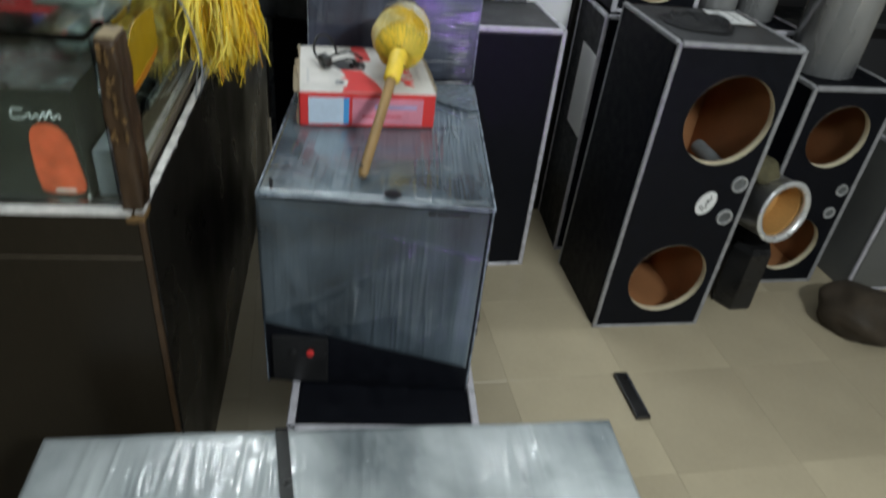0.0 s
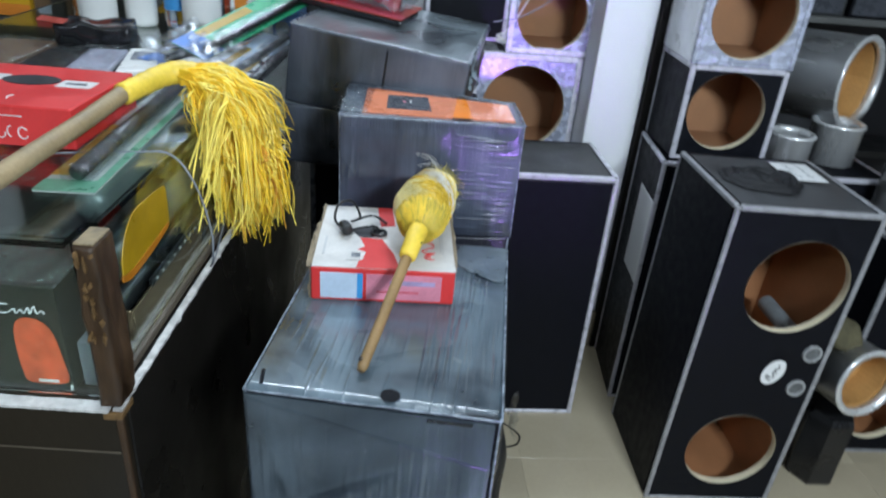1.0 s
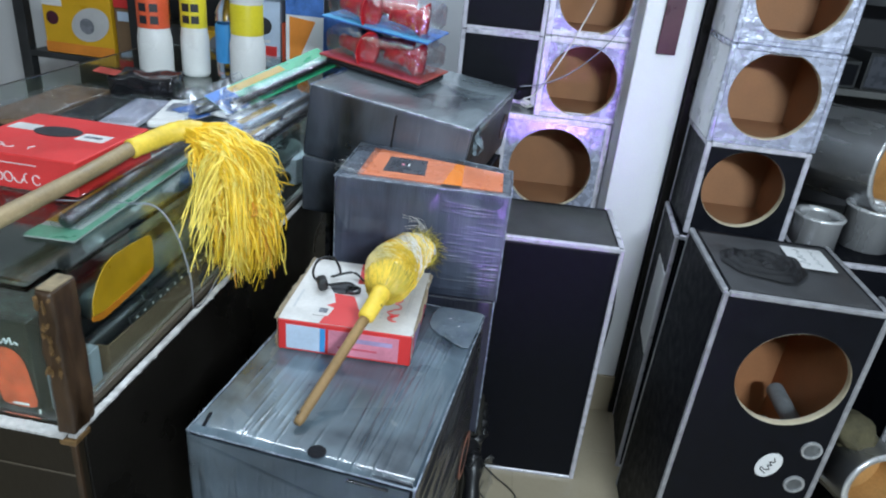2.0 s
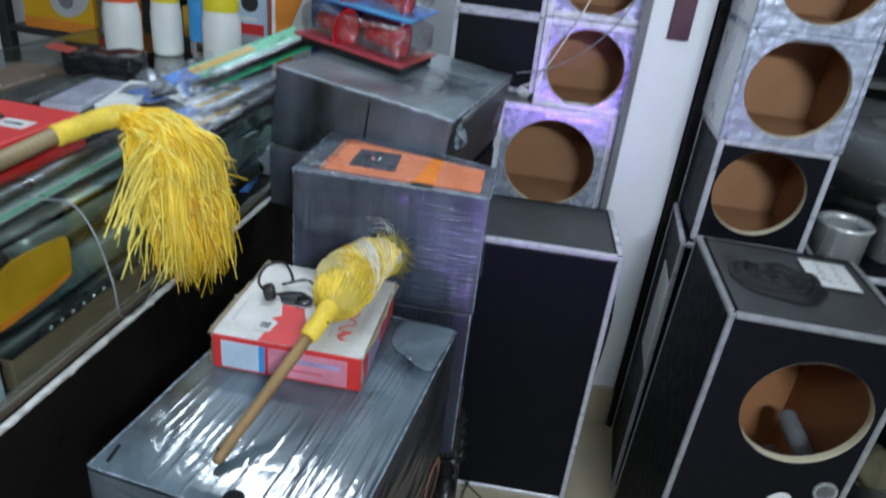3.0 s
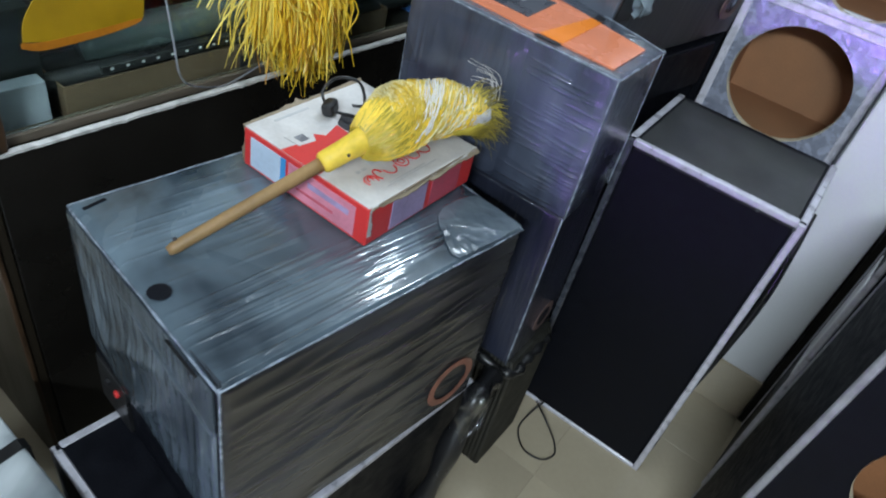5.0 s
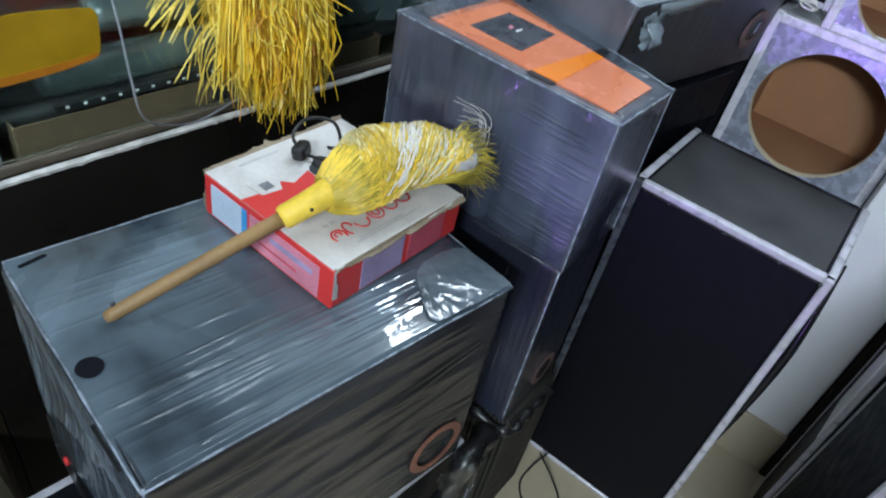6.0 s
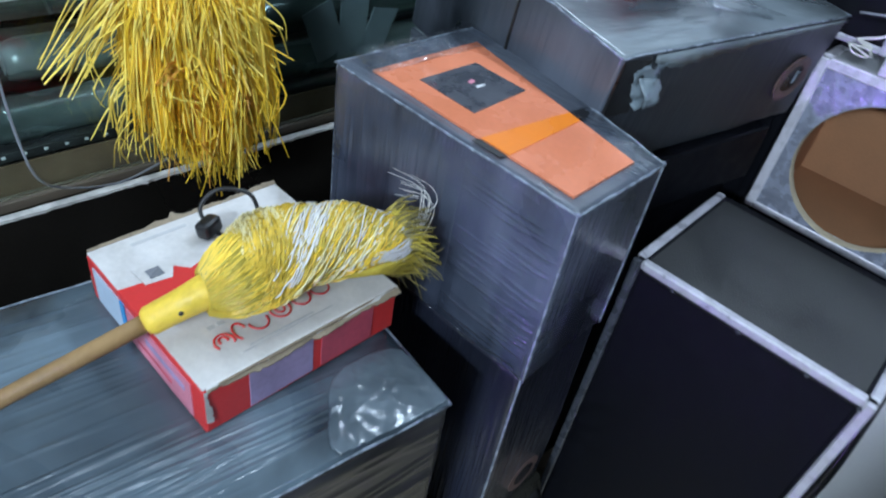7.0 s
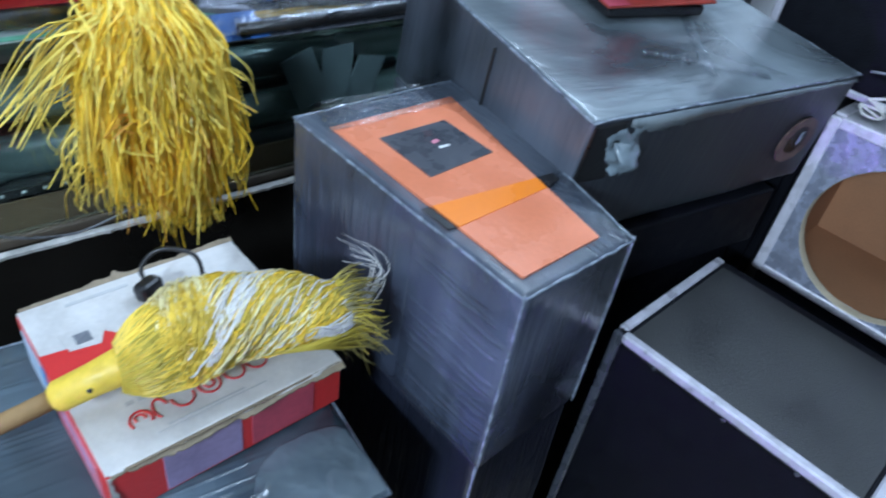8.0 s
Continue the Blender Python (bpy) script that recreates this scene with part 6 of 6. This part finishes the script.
strands("trailing_cord", trail, 0.00055, WHITE_CORD, broom_b, "white cord trailing into a curled end", 4, 1.5)
tuft = []
for k in range(260):
    a = r8.uniform(0, 2 * math.pi)
    p = on_head(0.86, a, -0.003)
    d = (ax + 0.6 * (math.cos(a) * sx + math.sin(a) * sz) * r8.random()).normalized()
    lng = r8.uniform(0.018, 0.046)
    tuft.append(curve_pts([p, p + d * lng * 0.5 + Vector((0, 0, 0.003)), p + d * lng + Vector((r8.gauss(0, 0.006), 0, -0.012 * r8.random()))], 6))
strands("tuft", tuft[::2], 0.0008, STRAW_FRAY, broom_b, "frayed straw tail", 4, 1.4)
strands("tuft", tuft[1::2], 0.0008, STRAW_OLIVE, broom_b, "frayed straw tail", 4, 1.4)
lock, fray = [], []
for k in range(300):
    w = r8.uniform(-1, 1)
    p = on_head(0.42 + 0.12 * r8.random(), -0.75 + 0.16 * w, 0.000)
    q = on_head(0.72, -0.50 + 0.30 * w, 0.009 + 0.004 * r8.random())
    e = Vector((0.066, 1.338, 0.774 + 0.016 * w)) + Vector((r8.gauss(0, 0.003), r8.uniform(-0.02, 0.010), r8.gauss(0, 0.002)))
    lock.append(curve_pts([p, q, e], 10))
    if k < 120:
        fray.append(curve_pts([q.lerp(e, 0.6), e, e + Vector((r8.gauss(0, 0.008), r8.uniform(0.008, 0.026), -0.010 + r8.gauss(0, 0.010)))], 7))
strands("loose_lock", lock, 0.00065, STRAW_OLIVE, broom_b, "loose lock of olive straw", 4, 1.5)
strands("lock_fray", fray, 0.0007, STRAW_FRAY, broom_b, "dark frayed ends", 4, 1.4)
part("nail", add_lathe(bmesh.new(), [(0.0022, 0), (0.0022, 0.001), (0.001, 0.0016)], 10, aim(tip.lerp(neck, 0.90) + Vector((0.0135, 0, 0.004)), (1, 0, 0.3))), INK, broom_b, "dark nail head")

# ---- goods on the glass top ----
gp = goods("blister_pack", -0.085, 0.118, 0.9052, 3.0, "long green and white blister pack with a black rod", "blister pack")
cd0 = part("card", box(-0.037, 0.037, 0, 0.47, 0, 0.003, 0.001, 1), CARD_DULL, gp, "printed backing card")
part("green_band", box(-0.037, 0.037, 0.0, 0.035, 0.003, 0.0036), GREEN_FADED, cd0)
part("green_band", box(0.026, 0.037, 0.036, 0.47, 0.003, 0.0036), GREEN_FADED, cd0)
part("yellow_band", box(-0.036, -0.012, 0.05, 0.25, 0.003, 0.0036), YELLOW_BAG, cd0)
part("rod", add_tube(bmesh.new(), [(0.004, 0.035, 0.014), (0.004, 0.25, 0.0145), (0.004, 0.45, 0.014)], 0.0105, 14), BLACK, gp, "black rod", smooth=True)
part("bubble", box(-0.016, 0.024, 0.025, 0.46, 0.0037, 0.027, 0.006), CLEAR_FILM, gp, "clear plastic bubble")
def laid(near, far, roll=0.0):
    """A pack's place: its length runs from near to far (counter axes), its face looks up."""
    near, far = Vector(near), Vector(far)
    y = (far - near).normalized()
    x = y.cross(Vector((0, 0, 1))).normalized()
    z = x.cross(y)
    return CNT @ Matrix(((x.x, y.x, z.x, near.x), (x.y, y.y, z.y, near.y), (x.z, y.z, z.z, near.z), (0, 0, 0, 1))) @ pose(0, 0, 0, 0, roll, 0), (far - near).length


for k, (near, far, roll, half) in enumerate((((-0.150, 0.760, 0.934), (0.012, 1.045, 1.016), 16, 0.044), ((-0.060, 0.640, 0.914), (-0.012, 0.955, 0.936), 12, 0.032), ((-0.012, 0.560, 0.912), (0.004, 0.900, 0.922), 20, 0.024), ((-0.210, 0.720, 0.915), (-0.090, 1.050, 0.925), 6, 0.034))):
    m, lng = laid(near, far, roll)
    p = thing("blister_pack", m, "long green and blue blister pack of a black rod", "blister pack", "rod blister packs")
    cd = part("card", box(-half, half, 0, lng, 0, 0.003, 0.001, 1), (GREEN, PALE_BLUE, LABEL_GREY, PALE_LILAC)[k], p, "printed backing card")
    part("yellow_band", box(-half * 0.85, -half * 0.35, lng * 0.16, lng * 0.62, 0.003, 0.0038), YELLOW_BAG, cd)
    part("blue_band", box(-half, half, 0.0, lng * 0.17, 0.003, 0.0037), BLUE_PACK, cd)
    part("rod", add_tube(bmesh.new(), [(half * 0.66, 0.02, 0.012), (half * 0.66, lng - 0.012, 0.012)], 0.008, 12), BLACK, p, "black rod", smooth=True)
    part("bubble", box(half * 0.34, half - 0.001, 0.012, lng - 0.01, 0.0038, 0.027, 0.005), CLEAR_FILM, p, "clear plastic bubble")
    for q in range(3 if k else 0):
        part("printed_bar", box(-half * 0.3, -0.002, lng * (0.25 + 0.2 * q), lng * (0.37 + 0.2 * q), 0.003, 0.0037), PAPER, cd)
    if k:
        film_sheet("bag_film", [(-half - 0.006, -0.02, 0.010), (half + 0.006, -0.02, 0.014), (half + 0.005, lng * 0.5, 0.030), (half + 0.004, lng, 0.03), (-half, lng, 0.012)], p, HEAVY_FILM, 0.008, "clear bag")
for k, (x, y, z, w, d, ang) in enumerate(((-0.285, 0.83, 0.912, 0.11, 0.15, -30), (-0.20, 0.86, 0.936, 0.10, 0.13, -52), (-0.16, 0.72, 0.924, 0.09, 0.13, -20), (-0.25, 0.93, 0.915, 0.14, 0.12, -10))):
    o = goods("crumpled_bag", x, y, z, ang, "crumpled clear plastic bag on the counter glass", "plastic bag", "crumpled bags")
    part("insert_card", box(0.006, w * 0.75, 0.01, d * 0.9, 0.0, 0.003, 0.0008, 1), (PALE_LILAC, PALE_GREY, WHITE_PLASTIC, DARK_CARD)[k], o, "pale insert card")
    film_sheet("bag_film", [(0, 0, 0.008), (w, -0.012, 0.006), (w * 1.1, d * 0.6, 0.016), (w * 0.9, d, 0.010), (-0.012, d * 0.95, 0.012)], o, HEAVY_FILM, 0.030, "crumpled clear film")
ctl = goods("white_remote", -0.245, 0.635, 0.9055, 14, "white plastic controller with a grey screen", "controller")
part("body", box(0, 0.068, 0, 0.19, 0, 0.014, 0.005), WHITE_PLASTIC, ctl)
part("screen", box(0.014, 0.054, 0.085, 0.155, 0.014, 0.0148, 0.0003, 1), CABLE_GREY, ctl)
for k, (x, y, w, d, h, ang, mat) in enumerate(((-0.33, 0.60, 0.075, 0.20, 0.012, 10, PALE_LILAC), (-0.155, 0.60, 0.08, 0.12, 0.012, -25, PALE_LILAC), (-0.425, 0.58, 0.085, 0.20, 0.010, 4, DARK_CARD), (-0.545, 0.53, 0.11, 0.30, 0.012, 3, CARDBOARD))):
    o = goods("flat_pack", x, y, 0.9055, ang, "flat plastic-wrapped pack lying on glass", "pack", "flat packs")
    part("body", box(0, w, 0, d, 0, h, 0.003), mat, o)
    film_sheet("bag_film", [(-0.008, -0.01, h + 0.003), (w + 0.008, -0.006, h + 0.003), (w + 0.006, d + 0.01, h + 0.003), (-0.004, d + 0.006, h + 0.003)], o, CLEAR_FILM, 0.008, "clear bag")
blk = goods("black_blister", -0.445, 0.815, 0.9055, 8, "black moulded blister pack with a reddish label", "blister pack")
lump_b = box(0, 0.15, 0, 0.10, 0, 0.055, 0.010, 3)
bmesh.ops.subdivide_edges(lump_b, edges=[e for e in lump_b.edges if e.calc_length() > 0.03], cuts=7, use_grid_fill=True)
for v in lump_b.verts:
    if v.co.z > 0.012:
        v.co += 0.013 * Vector((noise.noise(v.co * 30), noise.noise(v.co * 30 + Vector((9, 0, 0))), noise.noise(v.co * 26 + Vector((0, 4, 0))) - 0.3))
part("body", lump_b, BLACK_GLOSS, blk, smooth=True)
part("label", box(-0.03, 0.02, -0.02, 0.03, 0.0462, 0.0472, 0.0003, 1, pose(0, 0, 0.012, 0, 8, 6)), CARD_RED_DARK, blk)
film_sheet("tray_lip", [(-0.03, -0.03, 0.002), (0.18, -0.03, 0.002), (0.175, 0.0, 0.004), (-0.028, 0.0, 0.004)], blk, CLEAR_FILM, 0.003)


def bottle(x, y, r, h, band, label):
    o = goods("plastic_bottle", x, y, 0.9055, 12, label, "bottle", "bottles on the counter")
    part("body", add_lathe(bmesh.new(), [(r * 0.86, 0), (r * 0.98, 0.006), (r, 0.02), (r, h * 0.30), (r * 0.93, h * 0.345), (r * 0.90, h * 0.38), (r * 0.90, h * 0.62), (r * 0.96, h * 0.655), (r, h * 0.70), (r * 0.97, h * 0.80), (r * 0.70, h * 0.90), (r * 0.36, h * 0.95), (r * 0.36, h)], 32), WHITE_PLASTIC, o, "white plastic body", smooth=True)
    lb = part("label_band", add_lathe(bmesh.new(), [(r * 0.91, h * 0.385), (r * 0.915, h * 0.39), (r * 0.915, h * 0.61), (r * 0.91, h * 0.615)], 32, cap=False), band, o, "printed label band", smooth=True)
    for k in range(4 if r < 0.045 else 0):
        a0 = -1.9 + 0.35 * (k % 2) * 2
        m = pose(0, 0, 0, 0, 0, math.degrees(a0))
        part("printed_bar", box(r * 0.905, r * 0.925, -0.010, 0.010, h * (0.42 + 0.09 * (k // 2)), h * (0.48 + 0.09 * (k // 2)), 0, 1, m), INK, lb)
    part("cap", add_lathe(bmesh.new(), [(r * 0.40, h), (r * 0.42, h + 0.002), (r * 0.42, h + 0.02), (r * 0.36, h + 0.023)], 20), RED_CARD, o, "red cap")


bottle(-0.462, 1.06, 0.043, 0.33, RED_ORANGE, "white plastic bottle with an orange-red label band")
bottle(-0.388, 1.13, 0.037, 0.33, LEMON, "white plastic bottle with a yellow label band")
bottle(-0.235, 1.12, 0.046, 0.33, LEMON, "white plastic bottle with a yellow label band")
spray = goods("spray_bottle", -0.31, 1.16, 0.9055, 0, "clear bottle with a blue label", "bottle")
part("body", add_lathe(bmesh.new(), [(0.028, 0), (0.03, 0.01), (0.03, 0.17), (0.014, 0.20), (0.012, 0.24)], 24), CLEAR_PLASTIC, spray, smooth=True)
part("label_band", add_lathe(bmesh.new(), [(0.0305, 0.04), (0.0308, 0.05), (0.0308, 0.13), (0.0305, 0.14)], 24, cap=False), BLUE, spray)

base_t = thing("black_blister_tray", box_f.matrix_world @ pose(-0.055, 0.190, 0.1665, 0, 0, -5), "black moulded tray under red blister packs", "tray")
part("body", box(0, 0.25, 0, 0.16, 0, 0.014, 0.004), BLACK_GLOSS, base_t)
# red toys in blister trays on the tilted box
for k in range(2):
    m = box_f.matrix_world @ pose(-0.075 - 0.012 * k, 0.192 + 0.016 * k, 0.180 + 0.085 * k, 2, 0, -6 + 6 * k) @ Matrix.Diagonal((1.16, 1.16, 1.35, 1))
    t = thing("red_toy_pack", m, "red plastic horn set in a clear blister tray", "blister pack", "red blister packs")
    cdt = part("card", box(0, 0.235, 0, 0.15, 0, 0.003, 0.001, 1), CARD_RED_DARK if k == 0 else BLUE_PACK, t, "printed backing card")
    part("card_band", box(0.0, 0.235, 0.0, 0.028, 0.003, 0.0036), FADED_RED if k == 0 else SKY, cdt)
    for j, (x, y) in enumerate(((0.055, 0.05), (0.16, 0.05), (0.11, 0.11))):
        part("horn", add_lathe(bmesh.new(), [(0.012, 0), (0.013, 0.03), (0.018, 0.055), (0.032, 0.075), (0.034, 0.078), (0.028, 0.074), (0.010, 0.05)], 24, pose(x - 0.03, y, 0.026, 0, 90, -18 + 22 * j)), RED_PLASTIC, t, "red plastic horn", smooth=True)
    part("compressor", add_lathe(bmesh.new(), [(0.017, 0), (0.019, 0.003), (0.019, 0.045), (0.015, 0.05)], 20, pose(0.035, 0.105, 0.0235, 0, 90, 30)), BLACK_GLOSS, t, "black compressor", smooth=True)
    tray = box(0.006, 0.229, 0.006, 0.144, 0.004, 0.055, 0.014, 3)
    bmesh.ops.subdivide_edges(tray, edges=[e for e in tray.edges if e.calc_length() > 0.04], cuts=5, use_grid_fill=True)
    for v in tray.verts:
        v.co += 0.007 * Vector((noise.noise(v.co * 40), noise.noise(v.co * 40 + Vector((5, 0, 0))), noise.noise(v.co * 45)))
    part("tray", tray, TRAY_FILM, t, "clear crumpled tray", smooth=True)

# ---- rack of boxed goods behind the counter ----
rack = thing("goods_rack", CNT @ pose(-1.25, 1.53, 0), "dark rack filled with boxed goods", "rack")
for x in (0, 0.42, 1.20):
    part("upright", box(x, x + 0.04, 0, 0.035, 0, 2.1, 0.003), DARK_METAL, rack)
for z in (0.42, 0.795, 1.16, 1.52):
    part("shelf", box(0.04, 1.24, 0.0, 0.30, z, z + 0.022, 0.003), DARK_METAL, rack)
part("back_board", box(0, 1.24, 0.30, 0.32, 0, 2.1), DARKWALL, rack)
yb = thing("boxed_headset", CNT @ pose(-1.145, 1.535, 0.818), "yellow and orange retail box with a printed grey headset", "box", "boxed goods")
part("body", box(0, 0.25, 0, 0.12, 0, 0.20, 0.002, 1), MUSTARD, yb)
part("orange_band", poly_prism([(0.0, 0.002), (0.25, 0.002), (0.25, 0.004), (0.0, 0.004)], 0.0, 0.034), ORANGE_CARD, yb)
yb.children[-1].location = (0, -0.0042, 0.002)
part("printed_shape", add_lathe(bmesh.new(), [(1.0, 0), (1.0, 0.002), (0.001, 0.0022)], 28, pose(0.172, 0, 0.105, 90) @ pose(0, 0, 0, 0, 0, 25) @ Matrix.Diagonal((0.072, 0.052, 1, 1))), PALE_GREY, yb, "grey printed shape")
part("printed_shape", add_lathe(bmesh.new(), [(0.026, 0.0022), (0.026, 0.003), (0.001, 0.0032)], 24, pose(0.160, 0, 0.10, 90)), CABLE_GREY, yb)
part("printed_shape", add_lathe(bmesh.new(), [(0.022, 0.0), (0.022, 0.002), (0.001, 0.0022)], 24, pose(0.035, 0, 0.115, 90)), MAROON, yb)
part("white_label", box(0.0, 0.075, -0.002, 0, 0.155, 0.195), PAPER, yb)
bb = thing("cardboard_box", CNT @ pose(-0.885, 1.54, 0.818, 0, 0, 2), "plain brown cardboard box on a rack shelf", "box", "boxed goods")
part("body", box(0, 0.11, 0, 0.10, 0, 0.17, 0.002, 1), CARDBOARD, bb)
part("blue_label", box(0.01, 0.08, -0.001, 0.001, 0.13, 0.16), PALE_BLUE, bb)
part("red_band", box(0.0, 0.11, -0.0015, 0.001, 0.172, 0.20), RED_CARD, bb)
oc = thing("orange_pennant_card", CNT @ pose(-0.255, 1.50, 0.86, 0, 0, 4), "orange and white printed card hanging from a rack shelf", "card", "boxed goods")
part("card", box(-0.02, 0.10, 0, 0.003, 0.0, 0.30, 0.0006, 1), PAPER, oc)
pb = bmesh.new()
pb.faces.new([pb.verts.new(p) for p in ((-0.008, -0.001, 0.02), (0.012, -0.001, 0.02), (0.075, -0.001, 0.165), (-0.008, -0.001, 0.175))])
part("orange_print", pb, ORANGE_CARD, oc, "orange printed wedge")
part("blue_print", box(-0.02, 0.10, -0.0012, 0.0, 0.18, 0.25), BLUE_PACK, oc)
palette = (MUSTARD, YELLOW_BAG, RED_CARD, CARDBOARD, BLUE_PACK, ORANGE_CARD, PAPER, DARK_CARD, PALE_BLUE, RED_ORANGE)
rg = random.Random(12)
for z in (0.818, 1.183):
    x = 0.40 if z < 1 else 0.05
    while x < 1.12:
        w, h = rg.uniform(0.07, 0.15), rg.uniform(0.12, 0.26)
        mat, second = rg.sample(palette, 2)
        o = thing("boxed_goods", CNT @ pose(-1.25 + x, 1.54 + rg.uniform(0, 0.03), z, 0, 0, rg.uniform(-6, 6)), "brightly printed retail box on a rack shelf", "box", "boxed goods")
        part("body", box(0, w, 0, 0.10, 0, h, 0.002, 1), mat, o)
        part("print_panel", box(w * 0.1, w * 0.9, -0.0012, 0.001, h * 0.08, h * 0.42), second, o)
        cx, cz, rr = w * rg.uniform(0.35, 0.65), h * rg.uniform(0.6, 0.75), min(w, h) * 0.24
        part("printed_disc", add_lathe(bmesh.new(), [(rr, 0), (rr, 0.002), (0.001, 0.0022)], 20, pose(cx, 0, cz, 90)), rg.choice((INK, PAPER, CABLE_GREY)), o)
        part("printed_bar", box(w * 0.15, w * 0.7, -0.002, 0, h * 0.46, h * 0.5), rg.choice((INK, PAPER)), o)
        x += w + rg.uniform(0.004, 0.02)

# ---- cords, wall strip, small things ----
cordw = thing("tied_string", pose(0, 0, 0), "thin white string tied between stacked cabinets", "string")
part("cord", add_tube(bmesh.new(), curve_pts([(0.045, 2.04, 0.935), (0.075, 2.075, 0.955), (0.125, 2.085, 1.05), (0.17, 2.10, 1.16), (0.22, 2.10, 1.30)], 30), 0.0022, 6), WHITE_CORD, cordw, smooth=True)
part("cord", add_tube(bmesh.new(), curve_pts([(0.035, 2.03, 0.97), (0.10, 2.06, 0.985), (0.17, 2.08, 1.03), (0.24, 2.095, 1.11), (0.29, 2.10, 1.22)], 30), 0.0018, 6), CABLE_GREY, cordw, smooth=True)
for q in range(3):
    part("loop", add_tube(bmesh.new(), curve_pts([(0.040, 2.035, 0.928), (0.055 + 0.006 * q, 2.025 + 0.006 * q, 0.922 + 0.004 * q), (0.070, 2.04 + 0.005 * q, 0.920), (0.060, 2.055, 0.930 - 0.003 * q), (0.045, 2.04, 0.936)], 20), 0.0016, 6), WHITE_CORD, cordw, smooth=True)
strip = thing("maroon_strip", ROOM @ pose(-0.030, -0.012, 1.10), "dark maroon plastic strip fixed to the pillar", "strip")
part("body", box(0, 0.046, 0, 0.011, 0, 0.5, 0.002), MAROON, strip)
loop = thing("floor_cable", pose(0, 0, 0), "thin dark cable loop lying on the tiles", "cable")
part("wire", add_tube(bmesh.new(), curve_pts([(0.168, 1.66, 0.030), (0.165, 1.62, 0.004), (0.180, 1.575, 0.003), (0.222, 1.550, 0.003), (0.262, 1.565, 0.003), (0.270, 1.600, 0.003), (0.245, 1.625, 0.003), (0.205, 1.640, 0.010), (0.165, 1.63, 0.050)], 50), 0.0022, 6), BLACK, loop, smooth=True)
junk = thing("black_cable_sleeve", pose(0, 0, 0), "thick black cable sleeve drooping between boxes", "cable sleeve")
part("sleeve", add_tube(bmesh.new(), curve_pts([(0.222, 1.235, 0.02), (0.226, 1.262, 0.16), (0.214, 1.30, 0.275), (0.198, 1.345, 0.318), (0.178, 1.395, 0.300), (0.165, 1.415, 0.24)], 36), 0.022, 14, [0.019 + 0.004 * math.sin(k * 0.7) for k in range(37)]), BLACK, junk, smooth=True)
fold = thing("clear_plastic_scrap", pose(0.235, 1.24, 0.33), "torn clear plastic scrap hanging off a box", "plastic scrap")
film_sheet("scrap", [(0, 0, 0.05), (0.012, 0.06, 0.06), (0.018, 0.07, 0.0), (0.02, 0.02, -0.03)], fold, CLEAR_FILM, 0.014)
part("paper_sheet", box(-0.004, -0.001, 0.004, 0.13, 0.38, 0.615, 0.001, 1), PAPER, cab_t, "pale paper sheet stuck to its side")

# black tube stands in for a hanging strap and the shadow around it
side_strap_shade = thing("black_cable", pose(0, 0, 0), "black tube for a strap and the dark shadow beside a speaker cabinet", "cable")
part("wire", add_tube(bmesh.new(), curve_pts([(0.380, 1.83, 0.68), (0.388, 1.815, 0.60), (0.396, 1.800, 0.50), (0.392, 1.80, 0.36), (0.384, 1.80, 0.20), (0.384, 1.81, 0.006)], 40), 0.006, 8, [0.003 + 0.005 * math.sin(math.pi * min(1.0, k / 30)) for k in range(41)]), BLACK, side_strap_shade, smooth=True)

# ---- floor tiles, last ----
tile_bm = box(0.00015, 0.29985, 0.00015, 0.29985, -0.012, 0.0, 0.0003, 1)
tile_mesh = bpy.data.meshes.new("floor_tile")
tile_bm.to_mesh(tile_mesh)
tile_bm.free()
tile_mesh.materials.append(TILE)
for i in range(-8, 8):
    for j in range(-10, 4):
        t = new("floor_tile", tile_mesh)
        t.parent = floor
        t.location = (0.065 + 0.3 * i, 0.1 + 0.3 * j, 0.0)
